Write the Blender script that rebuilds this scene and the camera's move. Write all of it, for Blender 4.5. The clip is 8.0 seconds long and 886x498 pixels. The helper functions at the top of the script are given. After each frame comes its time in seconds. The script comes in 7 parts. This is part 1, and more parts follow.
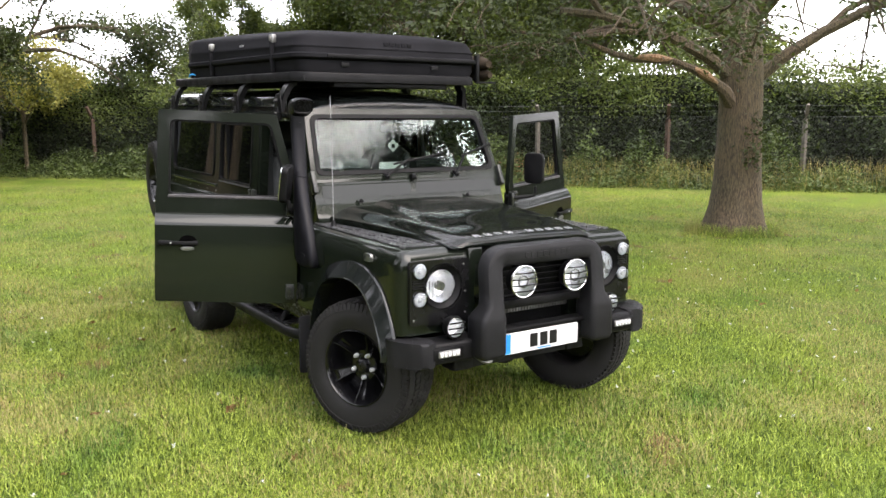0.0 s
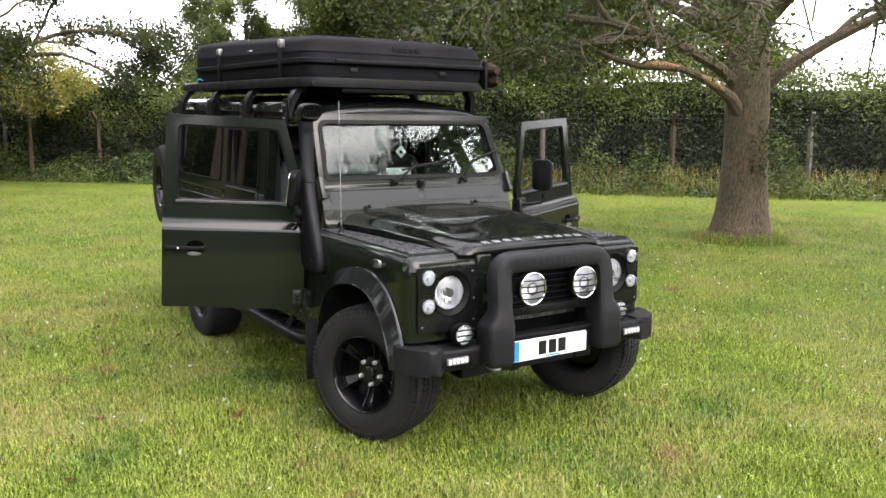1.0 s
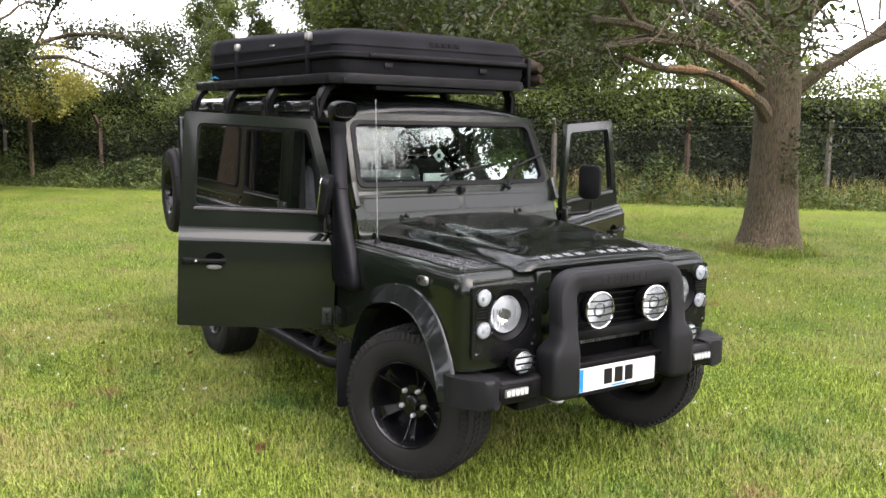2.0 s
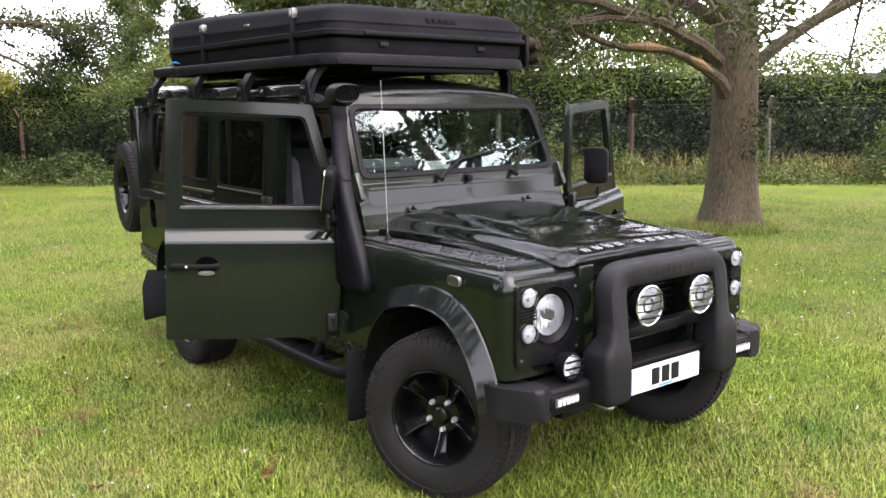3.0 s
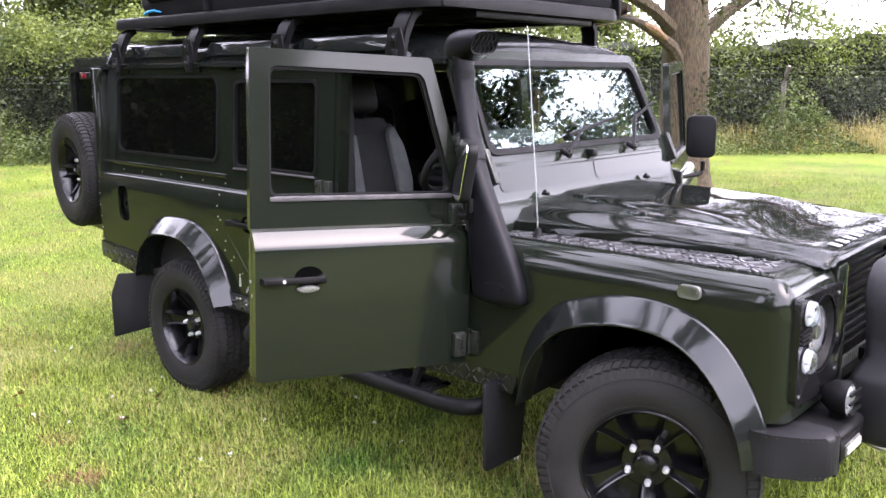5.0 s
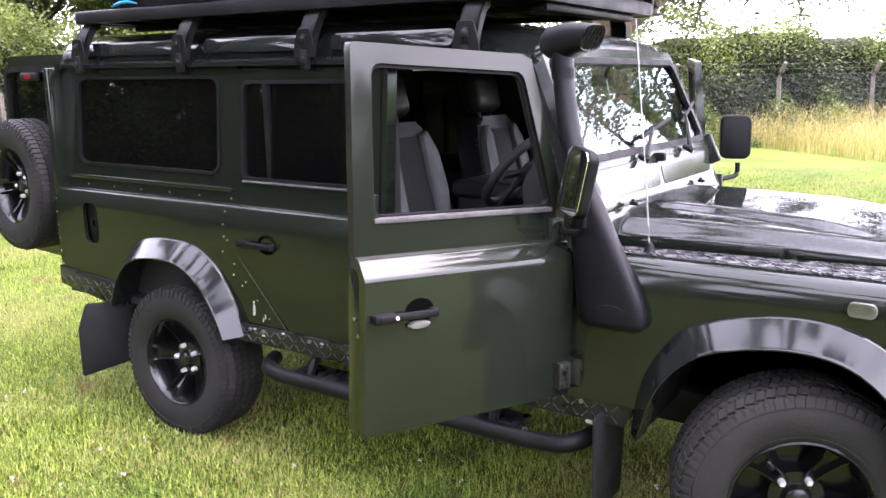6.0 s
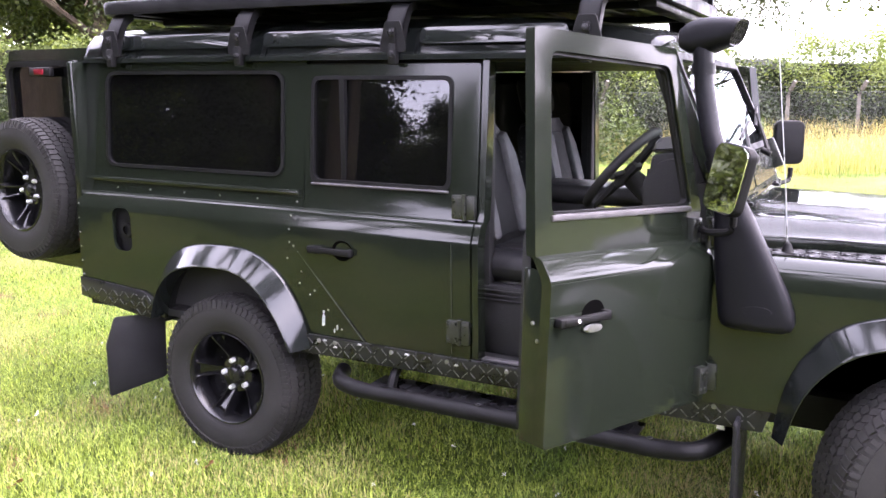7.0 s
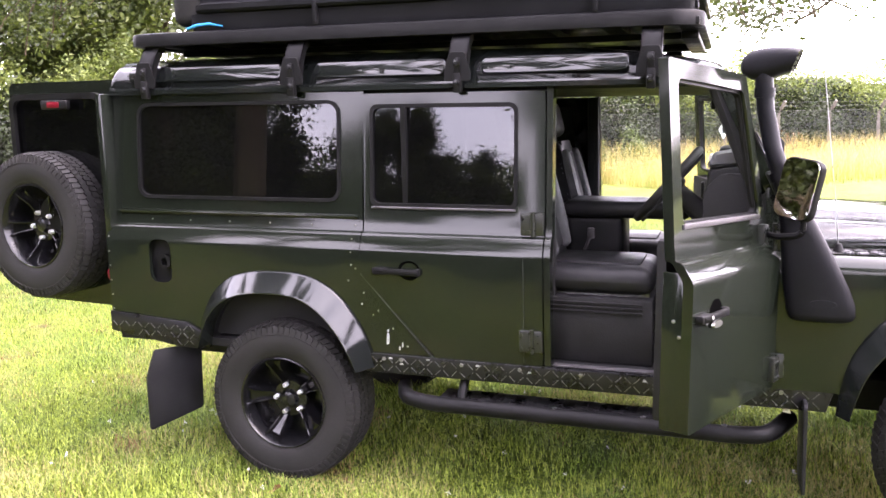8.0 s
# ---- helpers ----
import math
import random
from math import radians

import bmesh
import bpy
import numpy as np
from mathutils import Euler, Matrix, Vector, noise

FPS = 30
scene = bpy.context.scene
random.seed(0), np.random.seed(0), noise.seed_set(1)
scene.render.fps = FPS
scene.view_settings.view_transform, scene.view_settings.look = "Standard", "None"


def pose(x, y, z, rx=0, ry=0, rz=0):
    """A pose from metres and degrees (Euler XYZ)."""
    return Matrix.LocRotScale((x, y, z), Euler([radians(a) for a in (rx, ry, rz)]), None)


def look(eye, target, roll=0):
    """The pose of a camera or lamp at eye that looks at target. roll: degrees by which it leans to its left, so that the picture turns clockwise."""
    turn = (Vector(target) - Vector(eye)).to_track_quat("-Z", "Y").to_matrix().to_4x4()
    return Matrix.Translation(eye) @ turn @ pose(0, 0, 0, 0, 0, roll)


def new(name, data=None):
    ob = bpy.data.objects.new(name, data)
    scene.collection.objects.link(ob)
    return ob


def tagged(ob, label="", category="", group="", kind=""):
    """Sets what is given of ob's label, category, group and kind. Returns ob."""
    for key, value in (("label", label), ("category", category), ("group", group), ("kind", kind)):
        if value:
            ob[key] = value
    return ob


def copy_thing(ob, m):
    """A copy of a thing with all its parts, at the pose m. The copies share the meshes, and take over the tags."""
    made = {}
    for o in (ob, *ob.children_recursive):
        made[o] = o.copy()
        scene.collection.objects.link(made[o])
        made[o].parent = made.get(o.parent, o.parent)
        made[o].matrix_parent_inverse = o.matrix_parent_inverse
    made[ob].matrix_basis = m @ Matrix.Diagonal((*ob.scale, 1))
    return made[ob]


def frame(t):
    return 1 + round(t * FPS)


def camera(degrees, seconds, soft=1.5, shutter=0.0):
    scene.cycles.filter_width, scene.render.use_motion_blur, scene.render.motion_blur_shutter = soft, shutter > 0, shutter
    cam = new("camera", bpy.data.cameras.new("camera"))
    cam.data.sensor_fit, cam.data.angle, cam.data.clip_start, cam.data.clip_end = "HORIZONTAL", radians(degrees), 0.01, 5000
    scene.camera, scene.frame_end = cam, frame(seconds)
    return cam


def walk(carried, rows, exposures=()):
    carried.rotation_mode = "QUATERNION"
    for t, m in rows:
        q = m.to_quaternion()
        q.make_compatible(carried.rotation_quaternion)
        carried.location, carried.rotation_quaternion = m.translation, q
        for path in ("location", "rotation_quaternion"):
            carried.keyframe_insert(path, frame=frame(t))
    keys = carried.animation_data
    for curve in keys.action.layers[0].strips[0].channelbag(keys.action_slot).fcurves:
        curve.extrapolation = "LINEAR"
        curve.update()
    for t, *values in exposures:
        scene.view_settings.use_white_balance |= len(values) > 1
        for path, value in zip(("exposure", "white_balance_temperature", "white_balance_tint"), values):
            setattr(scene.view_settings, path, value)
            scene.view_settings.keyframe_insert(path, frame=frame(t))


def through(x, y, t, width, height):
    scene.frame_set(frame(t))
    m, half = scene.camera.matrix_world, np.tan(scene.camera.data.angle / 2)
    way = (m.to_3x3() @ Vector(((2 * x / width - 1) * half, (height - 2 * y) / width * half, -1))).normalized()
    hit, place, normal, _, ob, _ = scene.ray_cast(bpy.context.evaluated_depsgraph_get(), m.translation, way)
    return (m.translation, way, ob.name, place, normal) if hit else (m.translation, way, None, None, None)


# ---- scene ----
cam = camera(54.8, 8.0)
PATH = [
    (0, (3.993, -2.887, 1.704), (2.344, -1.796, 1.403), -0.0),
    (0.5, (4.0, -2.894, 1.702), (2.345, -1.809, 1.412), 0.1),
    (1, (3.958, -2.898, 1.703), (2.303, -1.812, 1.416), 0.3),
    (1.5, (3.726, -2.849, 1.671), (2.065, -1.771, 1.391), 0.5),
    (1.7, (3.59, -2.825, 1.666), (1.926, -1.748, 1.394), 0.7),
    (2.8, (2.952, -2.934, 1.662), (1.37, -1.746, 1.369), -0.6),
    (3, (2.829, -2.954, 1.658), (1.271, -1.737, 1.354), -0.8),
    (3.5, (2.478, -2.952, 1.641), (0.949, -1.707, 1.309), -0.2),
    (4, (2.103, -3.011, 1.636), (0.621, -1.716, 1.282), -0.2),
    (4.5, (1.716, -3.134, 1.641), (0.313, -1.756, 1.275), -0.7),
    (4.7, (1.564, -3.153, 1.616), (0.189, -1.748, 1.25), -0.7),
    (5.8, (0.614, -3.33, 1.627), (-0.53, -1.733, 1.252), -1.3),
    (6, (0.464, -3.363, 1.635), (-0.629, -1.73, 1.261), -1.2),
    (6.5, (0.081, -3.389, 1.585), (-0.943, -1.708, 1.227), -0.7),
    (7, (-0.246, -3.616, 1.573), (-1.154, -1.867, 1.232), -0.4),
    (7.5, (-0.544, -3.887, 1.593), (-1.286, -2.056, 1.282), -0.8),
    (8, (-0.895, -4.104, 1.582), (-1.53, -2.23, 1.296), -1.5),
]
walk(cam, [(t, look(eye, target, roll)) for t, eye, target, roll in PATH],
     [(0.0, 1.43, 6500, 16), (3.0, 1.58, 6350, 22), (4.5, 2.18, 6150, 28), (6.0, 2.63, 6050, 31), (7.4, 3.05, 6100, 36), (8.0, 3.00, 6400, 35)])

# ---------------------------------------------------------------- world and light
SUN_ELEV, SUN_AZ = 51.0, 69.0
world = bpy.data.worlds.new("sky")
scene.world = world
world.use_nodes = True
wn, wl = world.node_tree.nodes, world.node_tree.links
wn.clear()
w_out = wn.new("ShaderNodeOutputWorld")
w_bg = wn.new("ShaderNodeBackground")
w_sky = wn.new("ShaderNodeTexSky")
w_sky.sky_type = "NISHITA"
w_sky.sun_disc = False
w_sky.sun_elevation = radians(SUN_ELEV)
w_sky.sun_rotation = radians(SUN_AZ)
w_sky.dust_density = 6.0
w_co = wn.new("ShaderNodeTexCoord")
w_noise = wn.new("ShaderNodeTexNoise")
w_noise.inputs["Scale"].default_value = 2.6
w_noise.inputs["Detail"].default_value = 7.0
w_noise.inputs["Roughness"].default_value = 0.6
w_ramp = wn.new("ShaderNodeValToRGB")
w_ramp.color_ramp.elements[0].position, w_ramp.color_ramp.elements[0].color = 0.3, (7.2, 7.5, 8.0, 1)
w_ramp.color_ramp.elements[1].position, w_ramp.color_ramp.elements[1].color = 0.72, (12.5, 12.5, 12.4, 1)
w_mix = wn.new("ShaderNodeMixRGB")
w_mix.inputs["Fac"].default_value = 0.76
wl.new(w_co.outputs["Generated"], w_noise.inputs["Vector"])
wl.new(w_noise.outputs["Fac"], w_ramp.inputs["Fac"])
wl.new(w_sky.outputs["Color"], w_mix.inputs["Color1"])
wl.new(w_ramp.outputs["Color"], w_mix.inputs["Color2"])
wl.new(w_mix.outputs["Color"], w_bg.inputs["Color"])
w_bg.inputs["Strength"].default_value = 0.24
wl.new(w_bg.outputs["Background"], w_out.inputs["Surface"])

sun = new("sun", bpy.data.lights.new("sun", "SUN"))
sun.data.energy, sun.data.angle, sun.data.color = 1.5, radians(52), (1.0, 0.95, 0.86)
s_az, s_el = radians(SUN_AZ), radians(SUN_ELEV)
sun.matrix_world = look((30 * math.sin(s_az) * math.cos(s_el), 30 * math.cos(s_az) * math.cos(s_el), 30 * math.sin(s_el)), (0, 0, 0))


# ---------------------------------------------------------------- materials
def node_mat(name):
    m = bpy.data.materials.new(name)
    m.use_nodes = True
    return m, m.node_tree.nodes, m.node_tree.links, m.node_tree.nodes["Principled BSDF"]


def surface(name, dark, light, scale=8.0, rough=0.6, metal=0.0, bump=0.15, fine=140.0, coat=0.0, spread=0.12, island=False, spec=0.16):
    """A procedural surface: blotches at one scale, grain at a finer one, uneven gloss and relief."""
    m, n, l, b = node_mat(name)
    co = n.new("ShaderNodeTexCoord")
    big, small = n.new("ShaderNodeTexNoise"), n.new("ShaderNodeTexNoise")
    big.inputs["Scale"].default_value, big.inputs["Detail"].default_value = scale, 5.0
    small.inputs["Scale"].default_value, small.inputs["Detail"].default_value = fine, 4.0
    for t in (big, small):
        l.new(co.outputs["Object"], t.inputs["Vector"])
    add = n.new("ShaderNodeMath")
    add.operation = "MULTIPLY_ADD"
    add.inputs[1].default_value = 0.35
    l.new(small.outputs["Fac"], add.inputs[0])
    if island:
        geo = n.new("ShaderNodeNewGeometry")
        half = n.new("ShaderNodeMath")
        half.operation = "MULTIPLY_ADD"
        half.inputs[1].default_value = 0.5
        l.new(geo.outputs["Random Per Island"], half.inputs[0])
        quarter = n.new("ShaderNodeMath")
        quarter.operation = "MULTIPLY"
        quarter.inputs[1].default_value = 0.5
        l.new(big.outputs["Fac"], quarter.inputs[0])
        l.new(quarter.outputs[0], half.inputs[2])
        l.new(half.outputs[0], add.inputs[2])
    else:
        l.new(big.outputs["Fac"], add.inputs[2])
    ramp = n.new("ShaderNodeValToRGB")
    ramp.color_ramp.elements[0].position, ramp.color_ramp.elements[0].color = 0.42, (*dark, 1)
    ramp.color_ramp.elements[1].position, ramp.color_ramp.elements[1].color = 0.92, (*light, 1)
    l.new(add.outputs[0], ramp.inputs["Fac"])
    l.new(ramp.outputs["Color"], b.inputs["Base Color"])
    rr = n.new("ShaderNodeMapRange")
    rr.inputs["From Min"].default_value, rr.inputs["From Max"].default_value = 0.3, 0.7
    rr.inputs["To Min"].default_value, rr.inputs["To Max"].default_value = max(0.02, rough - spread), min(1.0, rough + spread)
    l.new(big.outputs["Fac"], rr.inputs["Value"])
    l.new(rr.outputs["Result"], b.inputs["Roughness"])
    b.inputs["Metallic"].default_value = metal
    b.inputs["Specular IOR Level"].default_value = 0.5 if metal else spec
    b.inputs["Coat Weight"].default_value = coat
    b.inputs["Coat Roughness"].default_value = 0.06
    if bump:
        bp = n.new("ShaderNodeBump")
        bp.inputs["Strength"].default_value, bp.inputs["Distance"].default_value = bump, 0.004
        l.new(small.outputs["Fac"], bp.inputs["Height"])
        l.new(bp.outputs["Normal"], b.inputs["Normal"])
    return m


def leafy(name, dark, light, through=0.35, rough=0.5, patch=0.9):
    """Leaves: each its own shade, with some light coming through."""
    m, n, l, b = node_mat(name)
    geo = n.new("ShaderNodeNewGeometry")
    ramp = n.new("ShaderNodeValToRGB")
    ramp.color_ramp.elements[0].color, ramp.color_ramp.elements[1].color = (*dark, 1), (*light, 1)
    co = n.new("ShaderNodeTexCoord")
    big = n.new("ShaderNodeTexNoise")
    big.inputs["Scale"].default_value = patch
    big.inputs["Detail"].default_value = 3.0
    l.new(co.outputs["Object"], big.inputs["Vector"])
    mx = n.new("ShaderNodeMath")
    mx.operation = "MULTIPLY_ADD"
    mx.inputs[1].default_value = 0.55
    l.new(geo.outputs["Random Per Island"], mx.inputs[0])
    sc = n.new("ShaderNodeMath")
    sc.operation = "MULTIPLY_ADD"
    sc.inputs[1].default_value, sc.inputs[2].default_value = 1.5, -0.52
    l.new(big.outputs["Fac"], sc.inputs[0])
    l.new(sc.outputs[0], mx.inputs[2])
    l.new(mx.outputs[0], ramp.inputs["Fac"])
    l.new(ramp.outputs["Color"], b.inputs["Base Color"])
    b.inputs["Roughness"].default_value = rough
    b.inputs["Specular IOR Level"].default_value = 0.3
    tr = n.new("ShaderNodeBsdfTranslucent")
    bright = n.new("ShaderNodeMixRGB")
    bright.blend_type = "MULTIPLY"
    bright.inputs["Fac"].default_value = 1.0
    bright.inputs["Color2"].default_value = (1.5, 1.5, 0.8, 1)
    l.new(ramp.outputs["Color"], bright.inputs["Color1"])
    l.new(bright.outputs["Color"], tr.inputs["Color"])
    mix = n.new("ShaderNodeMixShader")
    mix.inputs["Fac"].default_value = through
    l.new(b.outputs["BSDF"], mix.inputs[1])
    l.new(tr.outputs["BSDF"], mix.inputs[2])
    l.new(mix.outputs["Shader"], n["Material Output"].inputs["Surface"])
    return m


def bark_mat(name, dark, light, stretch=0.18):
    m, n, l, b = node_mat(name)
    co = n.new("ShaderNodeTexCoord")
    mp = n.new("ShaderNodeMapping")
    mp.inputs["Scale"].default_value = (1, 1, stretch)
    no = n.new("ShaderNodeTexNoise")
    no.inputs["Scale"].default_value, no.inputs["Detail"].default_value, no.inputs["Roughness"].default_value = 62, 8, 0.72
    bl = n.new("ShaderNodeTexNoise")
    bl.inputs["Scale"].default_value = 1.8
    ramp = n.new("ShaderNodeValToRGB")
    ramp.color_ramp.elements[0].position, ramp.color_ramp.elements[0].color = 0.40, (*dark, 1)
    ramp.color_ramp.elements[1].position, ramp.color_ramp.elements[1].color = 0.62, (*light, 1)
    mix = n.new("ShaderNodeMixRGB")
    mix.blend_type = "MULTIPLY"
    mix.inputs["Fac"].default_value = 0.6
    l.new(co.outputs["Object"], mp.inputs["Vector"])
    l.new(mp.outputs["Vector"], no.inputs["Vector"])
    l.new(co.outputs["Object"], bl.inputs["Vector"])
    l.new(no.outputs["Fac"], ramp.inputs["Fac"])
    l.new(ramp.outputs["Color"], mix.inputs["Color1"])
    moss = n.new("ShaderNodeValToRGB")
    moss.color_ramp.elements[0].color, moss.color_ramp.elements[1].color = (0.62, 0.72, 0.45, 1), (1, 0.95, 0.88, 1)
    moss.color_ramp.elements[0].position, moss.color_ramp.elements[1].position = 0.35, 0.6
    l.new(bl.outputs["Fac"], moss.inputs["Fac"])
    l.new(moss.outputs["Color"], mix.inputs["Color2"])
    l.new(mix.outputs["Color"], b.inputs["Base Color"])
    b.inputs["Roughness"].default_value = 0.9
    bp = n.new("ShaderNodeBump")
    bp.inputs["Strength"].default_value, bp.inputs["Distance"].default_value = 0.9, 0.03
    l.new(no.outputs["Fac"], bp.inputs["Height"])
    l.new(bp.outputs["Normal"], b.inputs["Normal"])
    return m


def pane_mat(name, tint, gloss=1.0, film_share=0.0):
    """Thin flat window glass: light goes straight through the tint, with a mirror on top at grazing angles."""
    m, n, l, b = node_mat(name)
    tr = n.new("ShaderNodeBsdfTransparent")
    tr.inputs["Color"].default_value = (*tint, 1)
    gl = n.new("ShaderNodeBsdfGlossy")
    gl.inputs["Roughness"].default_value = 0.015
    gl.inputs["Color"].default_value = (0.95, 0.97, 1.0, 1)
    fr = n.new("ShaderNodeFresnel")
    fr.inputs["IOR"].default_value = 1.52
    k = n.new("ShaderNodeMath")
    k.operation = "MULTIPLY"
    k.use_clamp = True
    k.inputs[1].default_value = gloss
    mix = n.new("ShaderNodeMixShader")
    l.new(fr.outputs["Fac"], k.inputs[0])
    l.new(k.outputs[0], mix.inputs["Fac"])
    l.new(tr.outputs["BSDF"], mix.inputs[1])
    l.new(gl.outputs["BSDF"], mix.inputs[2])
    # a faint grey diffuse film lifts the darkest tones of the glass
    film, over = n.new("ShaderNodeBsdfDiffuse"), n.new("ShaderNodeMixShader")
    film.inputs["Color"].default_value = (0.42, 0.42, 0.44, 1)
    over.inputs["Fac"].default_value = film_share
    l.new(mix.outputs["Shader"], over.inputs[1])
    l.new(film.outputs["BSDF"], over.inputs[2])
    l.new(over.outputs["Shader"], n["Material Output"].inputs["Surface"])
    return m


def paint_mat(name, dark, light, rough, coat, bend_index, haze=0.045, wave=0.03):
    """Car paint: metal flake under a clear coat that ripples a little."""
    m = surface(name, dark, light, scale=3, rough=rough, metal=0.0, bump=0.0, coat=coat, spread=0.05, spec=0.0)
    n, l = m.node_tree.nodes, m.node_tree.links
    b = n["Principled BSDF"]
    b.inputs["Coat Roughness"].default_value = haze
    b.inputs["Coat IOR"].default_value = bend_index
    b.inputs["Specular IOR Level"].default_value = 0.02
    co, ripple, bp = n.new("ShaderNodeTexCoord"), n.new("ShaderNodeTexNoise"), n.new("ShaderNodeBump")
    ripple.inputs["Scale"].default_value, ripple.inputs["Detail"].default_value = 4.5, 2.0
    bp.inputs["Strength"].default_value, bp.inputs["Distance"].default_value = wave, 0.004
    l.new(co.outputs["Object"], ripple.inputs["Vector"])
    l.new(ripple.outputs["Fac"], bp.inputs["Height"])
    l.new(bp.outputs["Normal"], b.inputs["Coat Normal"])
    return m


def patches(n, l, scale, lo, hi, shift):
    """A mask of worn patches in the lawn, the same for the soil and the blades on it."""
    co, mp, no, ra = n.new("ShaderNodeTexCoord"), n.new("ShaderNodeMapping"), n.new("ShaderNodeTexNoise"), n.new("ShaderNodeMapRange")
    mp.inputs["Location"].default_value = (shift, shift * 0.7, 0)
    mp.inputs["Scale"].default_value = (1, 1, 0)
    no.inputs["Scale"].default_value, no.inputs["Detail"].default_value, no.inputs["Roughness"].default_value = scale, 4.0, 0.6
    ra.inputs["From Min"].default_value, ra.inputs["From Max"].default_value = lo, hi
    l.new(co.outputs["Object"], mp.inputs["Vector"])
    l.new(mp.outputs["Vector"], no.inputs["Vector"])
    l.new(no.outputs["Fac"], ra.inputs["Value"])
    return ra.outputs["Result"]


def turf_mat():
    """Mown grass blades: fresh green, straw where the patch is dry, brown where it is worn."""
    m, n, l, b = node_mat("mown grass blade")
    geo = n.new("ShaderNodeNewGeometry")
    ramp = n.new("ShaderNodeValToRGB")
    ramp.color_ramp.elements[0].color, ramp.color_ramp.elements[1].color = (0.012, 0.028, 0.003, 1), (0.35, 0.43, 0.075, 1)
    e = ramp.color_ramp.elements.new(0.45)
    e.color = (0.132, 0.178, 0.0185, 1)
    l.new(geo.outputs["Random Per Island"], ramp.inputs["Fac"])
    lush = n.new("ShaderNodeMixRGB")
    lush.blend_type = "MULTIPLY"
    lush.inputs["Color2"].default_value = (0.42, 0.62, 0.6, 1)
    l.new(patches(n, l, 1.5, 0.50, 0.70, 31.0), lush.inputs["Fac"])
    l.new(ramp.outputs["Color"], lush.inputs["Color1"])
    tone = lush.outputs["Color"]
    for scale, lo, hi, shift, gain, col in ((0.85, 0.44, 0.64, 3.0, 0.6, (0.27, 0.25, 0.09, 1)), (1.9, 0.61, 0.72, 17.0, 1.0, (0.21, 0.133, 0.0595, 1))):
        add, pick, mix = n.new("ShaderNodeMath"), n.new("ShaderNodeMath"), n.new("ShaderNodeMixRGB")
        add.operation, pick.operation = "MULTIPLY", "LESS_THAN"
        add.inputs[1].default_value = gain
        l.new(patches(n, l, scale, lo, hi, shift), add.inputs[0])
        scr = n.new("ShaderNodeMath")
        scr.operation = "FRACT"
        big = n.new("ShaderNodeMath")
        big.operation = "MULTIPLY"
        big.inputs[1].default_value = 7.31 + shift
        l.new(geo.outputs["Random Per Island"], big.inputs[0])
        l.new(big.outputs[0], scr.inputs[0])
        l.new(scr.outputs[0], pick.inputs[0])
        l.new(add.outputs[0], pick.inputs[1])
        l.new(pick.outputs[0], mix.inputs["Fac"])
        l.new(tone, mix.inputs["Color1"])
        mix.inputs["Color2"].default_value = col
        tone = mix.outputs["Color"]
    l.new(tone, b.inputs["Base Color"])
    b.inputs["Roughness"].default_value = 0.55
    b.inputs["Specular IOR Level"].default_value = 0.3
    tr = n.new("ShaderNodeBsdfTranslucent")
    l.new(tone, tr.inputs["Color"])
    mixs = n.new("ShaderNodeMixShader")
    mixs.inputs["Fac"].default_value = 0.3
    l.new(b.outputs["BSDF"], mixs.inputs[1])
    l.new(tr.outputs["BSDF"], mixs.inputs[2])
    l.new(mixs.outputs["Shader"], n["Material Output"].inputs["Surface"])
    return m


